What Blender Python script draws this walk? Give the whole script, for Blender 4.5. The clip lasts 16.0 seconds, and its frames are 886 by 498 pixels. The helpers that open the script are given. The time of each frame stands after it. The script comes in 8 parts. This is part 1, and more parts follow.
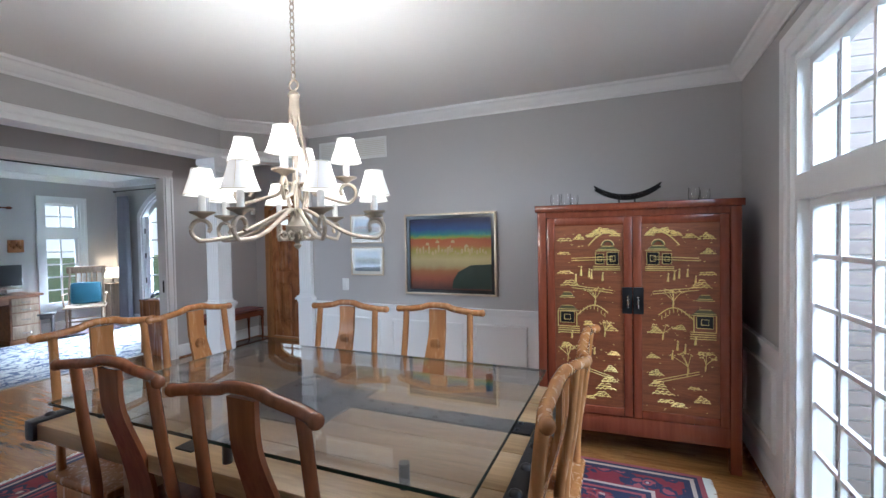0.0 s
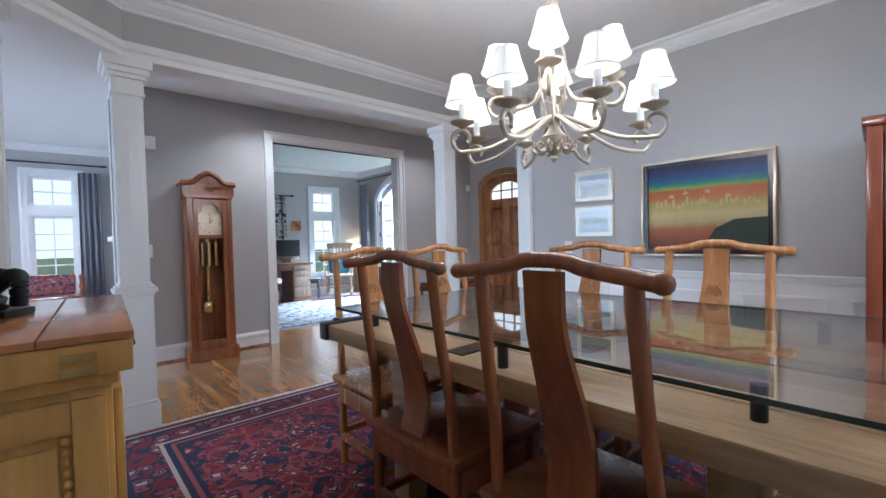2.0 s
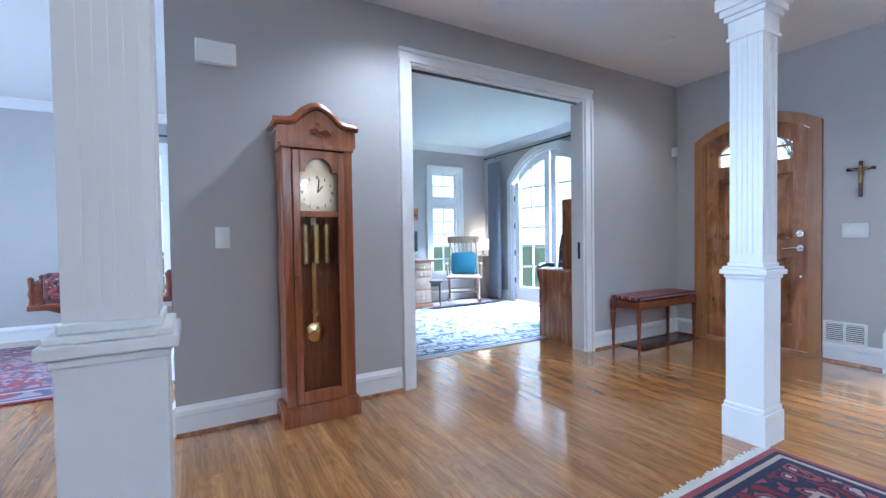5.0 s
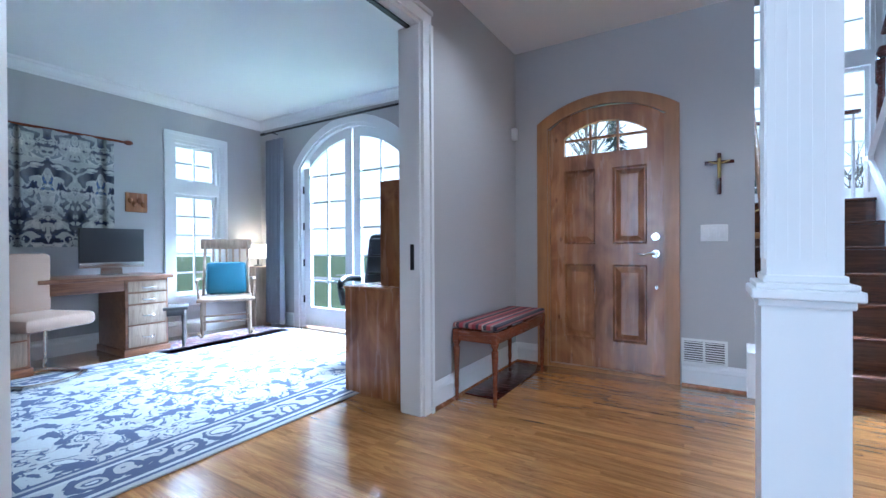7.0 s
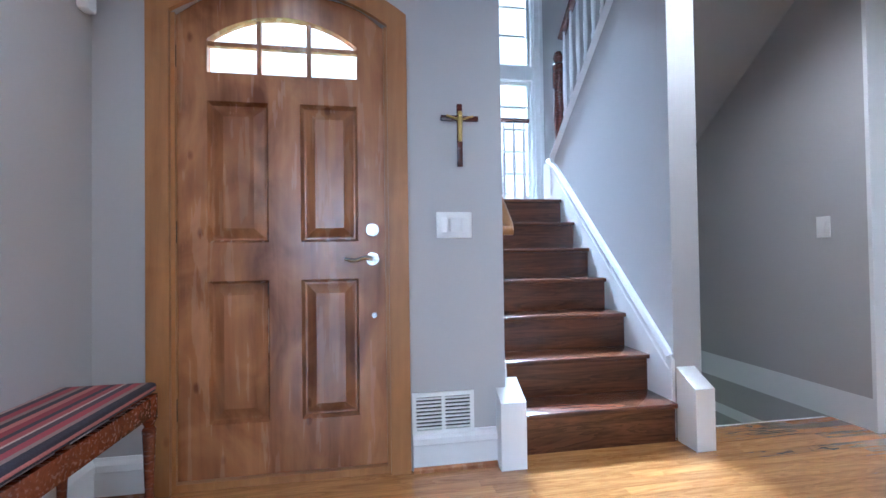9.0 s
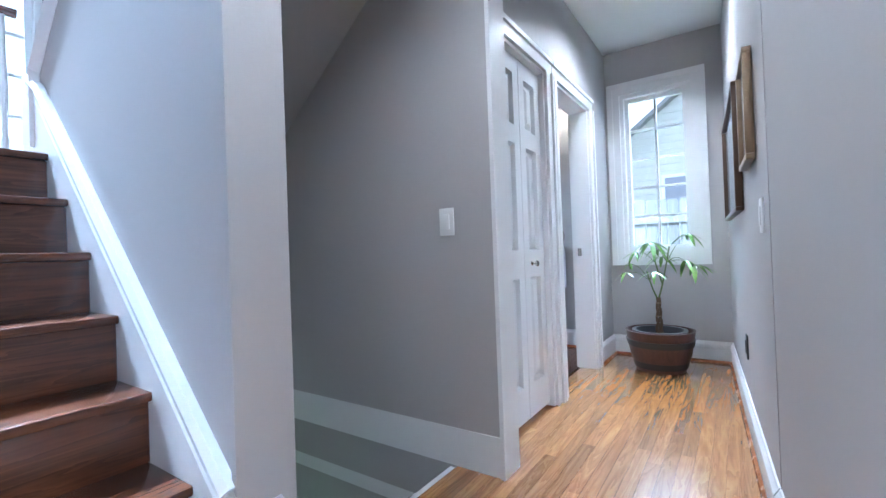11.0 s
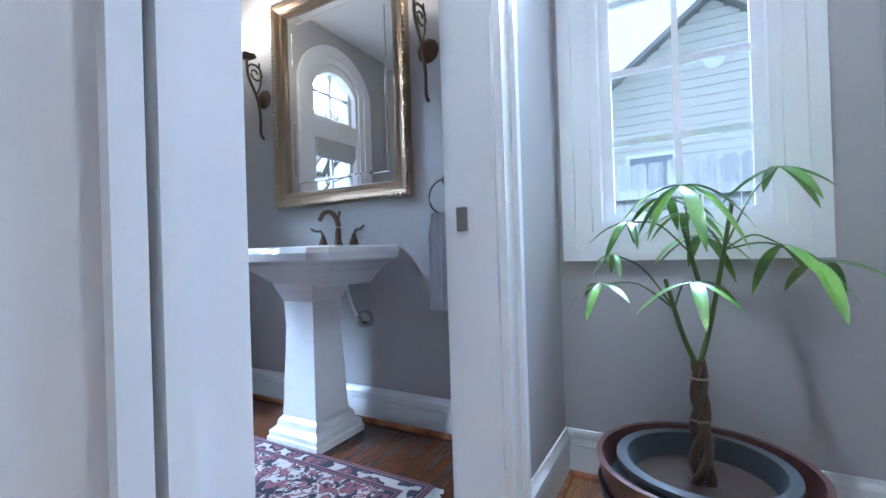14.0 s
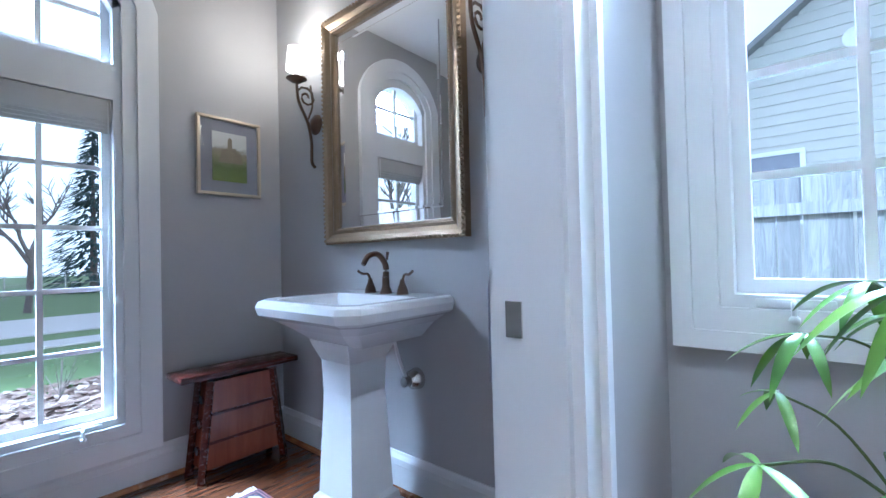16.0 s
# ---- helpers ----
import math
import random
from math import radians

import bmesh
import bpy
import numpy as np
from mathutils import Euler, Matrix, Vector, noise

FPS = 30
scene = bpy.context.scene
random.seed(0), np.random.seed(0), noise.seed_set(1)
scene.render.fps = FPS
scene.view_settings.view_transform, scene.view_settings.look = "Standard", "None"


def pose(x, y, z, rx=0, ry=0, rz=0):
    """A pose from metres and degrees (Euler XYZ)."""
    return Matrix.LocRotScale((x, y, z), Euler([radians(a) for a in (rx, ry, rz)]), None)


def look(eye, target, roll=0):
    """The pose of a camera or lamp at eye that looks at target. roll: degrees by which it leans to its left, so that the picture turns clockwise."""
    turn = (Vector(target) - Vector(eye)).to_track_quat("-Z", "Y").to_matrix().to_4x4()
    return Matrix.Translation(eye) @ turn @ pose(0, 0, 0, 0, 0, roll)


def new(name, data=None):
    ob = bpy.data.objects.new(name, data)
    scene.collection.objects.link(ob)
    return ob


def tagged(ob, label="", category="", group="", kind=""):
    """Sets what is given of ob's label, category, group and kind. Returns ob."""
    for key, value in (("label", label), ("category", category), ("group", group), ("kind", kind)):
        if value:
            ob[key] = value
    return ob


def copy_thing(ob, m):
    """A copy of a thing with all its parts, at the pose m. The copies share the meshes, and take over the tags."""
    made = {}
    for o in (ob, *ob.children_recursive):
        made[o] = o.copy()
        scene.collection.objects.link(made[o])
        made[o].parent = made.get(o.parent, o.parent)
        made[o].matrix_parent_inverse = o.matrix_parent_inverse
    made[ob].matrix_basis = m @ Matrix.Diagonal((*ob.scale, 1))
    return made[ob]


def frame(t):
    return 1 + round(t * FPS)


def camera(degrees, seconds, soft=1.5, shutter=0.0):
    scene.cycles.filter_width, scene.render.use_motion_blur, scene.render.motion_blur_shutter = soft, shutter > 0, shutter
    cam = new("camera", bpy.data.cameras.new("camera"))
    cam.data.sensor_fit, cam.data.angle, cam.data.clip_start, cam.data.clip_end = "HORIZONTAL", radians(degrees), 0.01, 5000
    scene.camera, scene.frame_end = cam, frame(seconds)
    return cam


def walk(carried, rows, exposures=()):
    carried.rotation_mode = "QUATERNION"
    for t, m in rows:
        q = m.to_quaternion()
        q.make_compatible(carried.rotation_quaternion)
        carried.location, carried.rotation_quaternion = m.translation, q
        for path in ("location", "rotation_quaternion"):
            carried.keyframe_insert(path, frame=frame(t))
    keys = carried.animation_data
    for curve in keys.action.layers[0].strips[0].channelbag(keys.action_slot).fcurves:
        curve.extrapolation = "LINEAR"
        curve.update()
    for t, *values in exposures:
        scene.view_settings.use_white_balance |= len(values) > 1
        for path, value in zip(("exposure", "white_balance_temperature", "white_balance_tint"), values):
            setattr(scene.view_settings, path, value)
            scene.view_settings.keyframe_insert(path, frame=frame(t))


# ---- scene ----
cam = camera(91.6, 16.0)
PATH = [
    (0, (0.482, -0.16, 1.463), (-0.294, 1.683, 1.415), -1.0),
    (0.5, (0.397, -0.133, 1.37), (-0.575, 1.614, 1.321), -1.1),
    (1, (0.314, -0.113, 1.266), (-0.835, 1.524, 1.212), -1.3),
    (1.5, (0.235, -0.128, 1.188), (-1.084, 1.375, 1.135), -1.4),
    (2, (0.12, -0.128, 1.136), (-1.37, 1.206, 1.086), -1.4),
    (2.5, (-0.055, -0.061, 1.118), (-1.712, 1.058, 1.066), -1.5),
    (3, (-0.38, 0.02, 1.111), (-2.165, 0.92, 1.053), -1.4),
    (5.5, (-2.41, 0.54, 1.038), (-4.074, 1.649, 0.998), -0.4),
    (6, (-2.75, 0.788, 1.021), (-4.243, 2.119, 0.989), -0.4),
    (6.5, (-3.098, 1.058, 1.009), (-4.381, 2.591, 0.983), -0.3),
    (7, (-3.34, 1.392, 0.986), (-4.398, 3.089, 0.975), -0.3),
    (7.5, (-3.565, 1.763, 0.968), (-4.378, 3.591, 0.975), -0.2),
    (8, (-3.745, 2.171, 0.923), (-4.208, 4.116, 0.956), -0.3),
    (8.5, (-3.768, 2.599, 0.936), (-3.868, 4.596, 0.961), -0.5),
    (9, (-3.687, 2.982, 0.932), (-3.362, 4.955, 0.965), -0.8),
    (9.5, (-3.511, 3.33, 0.928), (-2.764, 5.185, 0.967), -1.3),
    (10, (-3.309, 3.642, 0.949), (-2.137, 5.263, 0.968), -1.3),
    (10.2, (-3.202, 3.724, 0.95), (-1.9, 5.242, 0.969), -1.5),
    (12.3, (-1.81, 4.245, 0.877), (0.014, 5.067, 0.895), -2.1),
    (12.5, (-1.644, 4.26, 0.873), (0.177, 5.087, 0.89), -2.2),
    (13, (-1.181, 4.33, 0.855), (0.621, 5.198, 0.871), -2.2),
    (13.5, (-0.736, 4.438, 0.838), (1.054, 5.331, 0.848), -2.2),
    (14, (-0.336, 4.521, 0.822), (1.408, 5.499, 0.83), -1.8),
    (14.5, (-0.09, 4.639, 0.812), (1.584, 5.733, 0.817), -1.4),
    (15, (0.014, 4.684, 0.82), (1.605, 5.896, 0.834), -1.3),
    (15.5, (0.028, 4.66, 0.882), (1.561, 5.944, 0.911), -1.3),
    (16, (0.019, 4.636, 1.007), (1.548, 5.926, 1.042), -1.4),
]
walk(cam, [(t, look(eye, target, roll)) for t, eye, target, roll in PATH],
     exposures=[(0.0, 0.0, 5500, 8), (2.5, 0.3, 5250, 8), (5.5, 0.6, 4800, 6), (7.0, 0.5, 4800, 6), (8.5, 0.85, 4950, 8), (10.0, 0.95, 4950, 6), (12.5, 0.75, 4900, 9), (13.5, 0.5, 4850, 8), (15.0, 0.45, 4700, 8), (16.0, 0.5, 4700, 8)])

# ---- world and light ----
world = bpy.data.worlds.new("sky")
scene.world = world
world.use_nodes = True
sky = world.node_tree.nodes.new("ShaderNodeTexSky")
sky.sky_type, sky.sun_disc = "NISHITA", False
sky.sun_elevation, sky.sun_rotation = radians(40), radians(150)
sky.air_density, sky.dust_density = 1.0, 4.0
bg = world.node_tree.nodes["Background"]
world.node_tree.links.new(sky.outputs[0], bg.inputs[0])
bg.inputs[1].default_value = 0.085


def lamp(name, kind, m, energy, color=(1, 1, 1), size=0.1, size_y=None, spot=None):
    data = bpy.data.lights.new(name, kind)
    data.energy, data.color = energy, color
    if kind == "AREA":
        data.size, data.spread = size, radians(125)
        if size_y:
            data.shape, data.size_y = "RECTANGLE", size_y
    elif kind == "SUN":
        data.angle = radians(size)
    else:
        data.shadow_soft_size = size
    if spot:
        data.spot_size, data.spot_blend = radians(spot), 0.8
    ob = new(name, data)
    ob.matrix_world = m
    return ob


lamp("sun", "SUN", look((0, 0, 0), (0.45, -0.7, -0.85)), 0.6, (1, 0.96, 0.9), 15)
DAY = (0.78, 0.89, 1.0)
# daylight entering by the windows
lamp("daylight_french_doors", "AREA", look((-6.83, 7.0, 3.9), (-6.4, 3.2, 0.2)), 1750, DAY, 2.6, 1.6)
lamp("daylight_office", "AREA", look((-9.9, 4.15, 3.5), (-7.2, 3.9, 0.5)), 600, DAY, 1.5, 1.2)
lamp("daylight_living", "AREA", look((-9.9, -0.1, 3.5), (-7.0, -0.1, 0.4)), 600, DAY, 1.5, 1.2)
lamp("daylight_stair", "AREA", look((-2.5, 9.4, 6.9), (-2.3, 6.2, 1.5)), 2100, DAY, 2.0, 1.8)
lamp("daylight_dining", "AREA", look((2.6, 1.0, 2.9), (-1.0, 1.6, 0.6)), 205, DAY, 2.2, 1.6)
lamp("daylight_hall", "AREA", look((2.7, 4.5, 3.3), (0.2, 4.5, 0.8)), 265, DAY, 1.4, 1.4)
lamp("daylight_bath", "AREA", look((-0.5, 8.4, 3.2), (0.95, 6.0, 0.8)), 320, DAY, 1.4, 1.4)
# fill lamp added inside the living room; its south wall has no window
lamp("fill_living_south", "AREA", look((-5.8, -3.9, 1.6), (-5.8, 0, 1.2)), 100, DAY, 3.0, 2.0)

# ---- materials ----


class Mat:
    """A node material with short ways to build it."""

    def __init__(self, name, rough=0.5, metal=0.0):
        self.m = bpy.data.materials.new(name)
        self.m.use_nodes = True
        self.t = self.m.node_tree
        self.b = self.t.nodes["Principled BSDF"]
        self.b.inputs["Roughness"].default_value = rough
        self.b.inputs["Metallic"].default_value = metal

    def n(self, kind, **values):
        node = self.t.nodes.new(kind)
        for k, v in values.items():
            node.inputs[k].default_value = v
        return node

    def l(self, a, b):
        self.t.links.new(a, b)

    def coords(self, scale=(1, 1, 1), rot=(0, 0, 0), world=False):
        mp = self.n("ShaderNodeMapping", Scale=scale, Rotation=rot)
        if world:
            self.l(self.t.nodes.new("ShaderNodeNewGeometry").outputs["Position"], mp.inputs[0])
        else:
            self.l(self.t.nodes.new("ShaderNodeTexCoord").outputs["Object"], mp.inputs[0])
        return mp.outputs[0]

    def noise(self, vec, scale, detail=4.0, distortion=0.0):
        nd = self.n("ShaderNodeTexNoise", Scale=scale, Detail=detail, Distortion=distortion)
        self.l(vec, nd.inputs["Vector"])
        return nd.outputs[0]

    def ramp(self, fac, stops, constant=False):
        r = self.t.nodes.new("ShaderNodeValToRGB")
        e = r.color_ramp.elements
        while len(e) < len(stops):
            e.new(0.5)
        for el, (p, c) in zip(e, stops):
            el.position, el.color = p, (*c, 1)
        if constant:
            r.color_ramp.interpolation = "CONSTANT"
        self.l(fac, r.inputs[0])
        return r.outputs[0]

    def mix(self, fac, a, b, mode="MIX"):
        x = self.t.nodes.new("ShaderNodeMix")
        x.data_type, x.blend_type = "RGBA", mode
        for v, i in ((fac, 0), (a, 6), (b, 7)):
            if hasattr(v, "links"):
                self.l(v, x.inputs[i])
            elif i == 0:
                x.inputs[0].default_value = v
            else:
                x.inputs[i].default_value = (*v, 1)
        return x.outputs[2]

    def math(self, op, a, b=0.0, c=0.0):
        x = self.t.nodes.new("ShaderNodeMath")
        x.operation = op
        for i, v in enumerate((a, b, c)):
            if hasattr(v, "links"):
                self.l(v, x.inputs[i])
            else:
                x.inputs[i].default_value = v
        return x.outputs[0]

    def xyz(self, vec):
        s = self.t.nodes.new("ShaderNodeSeparateXYZ")
        self.l(vec, s.inputs[0])
        return s.outputs

    def color(self, c):
        if hasattr(c, "links"):
            self.l(c, self.b.inputs["Base Color"])
        else:
            self.b.inputs["Base Color"].default_value = (*c, 1)
        return self

    def bump(self, fac, strength=0.2, dist=0.01):
        bp = self.n("ShaderNodeBump", Strength=strength, Distance=dist)
        self.l(fac, bp.inputs["Height"])
        self.l(bp.outputs[0], self.b.inputs["Normal"])
        return self

    def rough(self, fac, lo, hi):
        mr = self.n("ShaderNodeMapRange", **{"To Min": lo, "To Max": hi})
        self.l(fac, mr.inputs[0])
        self.l(mr.outputs[0], self.b.inputs["Roughness"])
        return self


def plain(name, c, rough=0.5, metal=0.0, vary=0.12, scale=6.0, bump=0.05):
    """A surface of one colour, with faint large stains and a fine grain."""
    m = Mat(name, rough, metal)
    v = m.coords(world=True)
    a, f = m.noise(v, scale * 0.2, 3), m.noise(v, scale * 20, 3)
    lo = tuple(k * (1 - vary) for k in c)
    hi = tuple(min(1, k * (1 + vary)) for k in c)
    m.color(m.mix(m.math("MULTIPLY_ADD", f, 0.35, m.math("MULTIPLY", a, 0.65)), lo, hi))
    m.bump(f, bump, 0.004).rough(a, rough * 0.85, min(1, rough * 1.15))
    return m.m


def wood(name, dark, light, rough=0.35, axis="x", scale=1.0, per_piece=False, bump=0.08, ring_share=0.22, blotch=0.0):
    """Wood with grain that runs along one axis of the object."""
    m = Mat(name, rough)
    s = {"x": (1.2, 14, 14), "y": (14, 1.2, 14), "z": (14, 14, 1.2)}[axis]
    v = m.coords(tuple(k * scale for k in s))
    if per_piece:
        oi = m.t.nodes.new("ShaderNodeObjectInfo")
        off = m.n("ShaderNodeVectorMath")
        off.operation = "ADD"
        m.l(v, off.inputs[0])
        m.l(m.math("MULTIPLY", oi.outputs["Random"], 90), off.inputs[1])
        v = off.outputs[0]
    a, f = m.noise(v, 1.3, 5, 0.8), m.noise(v, 7, 3)
    ring = m.math("FRACT", m.math("MULTIPLY", a, 7.0))
    g = m.math("ADD", m.math("MULTIPLY", a, 0.6), m.math("MULTIPLY_ADD", ring, ring_share, m.math("MULTIPLY", f, 0.47 - ring_share)))
    if blotch:
        u = m.coords((3.0, 3.0, 1.6))
        b = m.noise(u, 1.6, 4, 1.5)
        g = m.math("ADD", g, m.math("MULTIPLY", m.math("SUBTRACT", b, 0.5), blotch))
        knot = m.n("ShaderNodeTexVoronoi", Scale=2.2)
        m.l(u, knot.inputs["Vector"])
        g = m.math("SUBTRACT", g, m.ramp(knot.outputs["Distance"], [(0.0, (0.5, 0.5, 0.5)), (0.1, (0, 0, 0))]))
    c = m.ramp(g, [(0.28, dark), (0.75, light)])
    if per_piece:
        hsv = m.n("ShaderNodeHueSaturation")
        m.l(c, hsv.inputs["Color"])
        m.l(m.math("MULTIPLY_ADD", oi.outputs["Random"], 0.4, 0.8), hsv.inputs["Value"])
        c = hsv.outputs[0]
    m.color(c).bump(g, bump, 0.003).rough(f, rough * 0.8, rough * 1.3)
    return m.m


WALL = plain("greige_wall_paint", (0.44, 0.425, 0.42), 0.6, vary=0.03)
CEIL = plain("white_ceiling_paint", (0.8, 0.8, 0.8), 0.8, vary=0.02)
TRIM = plain("white_trim_paint", (0.8, 0.8, 0.8), 0.3, vary=0.02, bump=0.02)
DOORWHITE = plain("white_door_paint", (0.78, 0.79, 0.8), 0.35, vary=0.02, bump=0.02)
OAK = wood("oak_strip_floor", (0.22, 0.085, 0.022), (0.46, 0.23, 0.075), 0.16, "x", 1.0, True, 0.03)
OAKREST = wood("oak_floor_base", (0.2, 0.08, 0.022), (0.42, 0.2, 0.07), 0.18, "x", 1.0)
for oak in (OAK, OAKREST):
    oak.node_tree.nodes["Principled BSDF"].inputs["Coat Weight"].default_value = 0.8
    oak.node_tree.nodes["Principled BSDF"].inputs["Coat Roughness"].default_value = 0.12
TREAD = wood("dark_oak_stair", (0.035, 0.013, 0.008), (0.14, 0.05, 0.022), 0.2, "x")
ALDER = wood("stained_alder", (0.15, 0.05, 0.02), (0.43, 0.195, 0.08), 0.25, "z", 0.25, ring_share=0.05, blotch=0.9)
ALDERTRIM = wood("light_alder_trim", (0.24, 0.1, 0.035), (0.42, 0.2, 0.07), 0.3, "z", 0.35, ring_share=0.06, blotch=0.5)
CHERRY = wood("clock_cherry", (0.15, 0.046, 0.018), (0.36, 0.125, 0.05), 0.22, "z", 0.6, ring_share=0.1)
ELM = wood("chair_elm", (0.26, 0.11, 0.035), (0.46, 0.215, 0.085), 0.25, "z", 0.6, bump=0.03, ring_share=0.05)
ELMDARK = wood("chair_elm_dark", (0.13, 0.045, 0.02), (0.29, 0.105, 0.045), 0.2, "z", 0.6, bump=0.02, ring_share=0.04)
TABLEWOOD = wood("old_door_elm", (0.17, 0.1, 0.045), (0.46, 0.31, 0.165), 0.3, "x", 0.7, ring_share=0.1)
REDLAC = wood("red_lacquer", (0.13, 0.028, 0.014), (0.23, 0.06, 0.027), 0.22, "z", 0.5, ring_share=0.06)
HONEY = wood("honey_elm", (0.42, 0.21, 0.045), (0.66, 0.39, 0.11), 0.3, "z", 0.4, ring_share=0.06)
CONTOP = wood("console_top_wood", (0.28, 0.1, 0.035), (0.44, 0.19, 0.075), 0.16, "x", 0.5, ring_share=0.06)
DESK = wood("walnut_desk", (0.1, 0.045, 0.025), (0.3, 0.14, 0.07), 0.35, "x")
PALEWOOD = wood("rocker_wood", (0.22, 0.15, 0.1), (0.42, 0.31, 0.22), 0.35, "z")
MAHOG = wood("dark_mahogany", (0.025, 0.007, 0.005), (0.1, 0.02, 0.012), 0.25, "x")
BENCHWOOD = wood("bench_mahogany", (0.1, 0.025, 0.012), (0.24, 0.07, 0.03), 0.25, "x")
GREYWOOD = wood("grey_stool_wood", (0.05, 0.045, 0.045), (0.14, 0.125, 0.12), 0.4, "x")
FENCE = wood("grey_fence_wood", (0.12, 0.115, 0.11), (0.27, 0.26, 0.25), 0.8, "z", 1.0, True)
IRON = plain("black_iron", (0.035, 0.035, 0.038), 0.35, 0.7, 0.3, 10, 0.2)
CREAMIRON = plain("weathered_cream_iron", (0.4, 0.34, 0.27), 0.45, 0.3, 0.35, 30, 0.2)
BRONZE = plain("oiled_bronze", (0.13, 0.085, 0.06), 0.32, 0.8, 0.4, 20)
STEEL = plain("brushed_nickel", (0.6, 0.58, 0.55), 0.25, 1.0, 0.06, 20)
BRASS = plain("polished_brass", (0.75, 0.55, 0.22), 0.2, 1.0, 0.1, 20)
GOLD = plain("gilt_leaf", (0.55, 0.4, 0.13), 0.35, 0.75, 0.35, 40)
SILVERGILT = plain("antique_gilt_frame", (0.31, 0.225, 0.145), 0.33, 0.8, 0.4, 30, 0.25)
PALEGOLD = plain("pale_gold_frame", (0.62, 0.52, 0.38), 0.3, 0.6, 0.15, 20)
BLACK = plain("black_lacquer", (0.018, 0.017, 0.017), 0.25, 0, 0.3, 10)
DARKBRONZE = plain("patinated_bronze", (0.02, 0.026, 0.028), 0.3, 0.5, 0.4, 15, 0.25)
LEATHER = plain("black_leather", (0.03, 0.035, 0.045), 0.35, 0, 0.3, 10, 0.3)
PLASTIC = plain("white_plastic", (0.78, 0.78, 0.77), 0.35, 0, 0.02)
DARKPLASTIC = plain("black_plastic", (0.02, 0.02, 0.022), 0.35, 0, 0.1)
CERAMIC = plain("white_porcelain", (0.85, 0.85, 0.85), 0.06, 0, 0.01, bump=0.0)
CURTAIN = plain("slate_curtain_cloth", (0.2, 0.205, 0.24), 0.85, 0, 0.12, 20, 0.3)
TEAL = plain("teal_cushion_cloth", (0.015, 0.1, 0.15), 0.7, 0, 0.35, 25, 0.4)
TOWEL = plain("lavender_white_terry", (0.66, 0.65, 0.72), 0.95, 0, 0.08, 60, 0.9)
BEIGE = plain("beige_suede", (0.42, 0.29, 0.21), 0.8, 0, 0.12, 10, 0.2)
SOIL = plain("potting_soil", (0.06, 0.035, 0.022), 0.95, 0, 0.5, 40, 1.0)
BARREL = wood("brown_barrel_resin", (0.05, 0.022, 0.018), (0.1, 0.042, 0.032), 0.35, "z", 1.0)
POTGREY = plain("grey_nursery_pot", (0.06, 0.065, 0.07), 0.3, 0, 0.1)
BARK = plain("green_brown_bark", (0.13, 0.08, 0.045), 0.7, 0, 0.4, 40, 0.6)
STEM = plain("green_stem", (0.09, 0.13, 0.03), 0.5, 0, 0.3, 40, 0.2)
MATBOARD = plain("cream_mat_board", (0.68, 0.66, 0.6), 0.85, 0, 0.03)
GREYMAT = plain("grey_mat_board", (0.3, 0.3, 0.34), 0.85, 0, 0.03)
GRASS = plain("spring_lawn", (0.13, 0.19, 0.07), 0.9, 0, 0.35, 12, 0.6)
CONCRETE = plain("concrete_drive", (0.5, 0.49, 0.47), 0.8, 0, 0.08)
MULCH = plain("wood_chip_mulch", (0.24, 0.16, 0.12), 0.9, 0, 0.7, 40, 1.0)
SHADECLOTH = plain("roman_shade_linen", (0.52, 0.5, 0.47), 0.85, 0, 0.08, 30, 0.3)
BLINDS = SHADECLOTH


def glass(name, tint=(1, 1, 1), rough=0.0):
    m = Mat(name, rough)
    m.color(tint)
    m.b.inputs["Transmission Weight"].default_value = 1.0
    m.b.inputs["IOR"].default_value = 1.45
    return m.m


def pane_glass(name, power=4.0, most=0.6):
    """Thin window glass: clear, with a weak mirror image."""
    m = Mat(name, 0.0)
    tr, gl = m.n("ShaderNodeBsdfTransparent"), m.n("ShaderNodeBsdfGlossy", Roughness=0.0)
    lw, mx = m.n("ShaderNodeLayerWeight", Blend=0.5), m.t.nodes.new("ShaderNodeMixShader")
    m.l(m.math("MULTIPLY_ADD", m.math("POWER", lw.outputs["Facing"], power), most, 0.025), mx.inputs[0])
    m.l(tr.outputs[0], mx.inputs[1])
    m.l(gl.outputs[0], mx.inputs[2])
    m.l(mx.outputs[0], m.t.nodes["Material Output"].inputs[0])
    return m.m


PANE = pane_glass("window_glass")
TABLEGLASS = pane_glass("table_glass", 2.6, 0.95)
CLEARGLASS = glass("clear_tumbler_glass")
GLASSEDGE = plain("dark_green_glass_edge", (0.015, 0.035, 0.03), 0.1)
MIRROR = Mat("silvered_mirror", 0.0, 1.0).color((0.9, 0.9, 0.9)).m


def glowing(name, c, strength, base=(0.8, 0.8, 0.8)):
    m = Mat(name, 0.6).color(base)
    m.b.inputs["Emission Color"].default_value = (*c, 1)
    m.b.inputs["Emission Strength"].default_value = strength
    return m.m


SHADEGLOW = glowing("lit_fabric_shade", (1, 0.9, 0.76), 0.55)
SCONCEGLOW = glowing("lit_sconce_shade", (1, 0.84, 0.62), 2.5)
LAMPGLOW = glowing("lit_table_lamp_shade", (1, 0.8, 0.55), 2.0)
CANGLOW = glowing("lit_recessed_lens", (1, 0.95, 0.85), 8.0)

# ---- building helpers ----


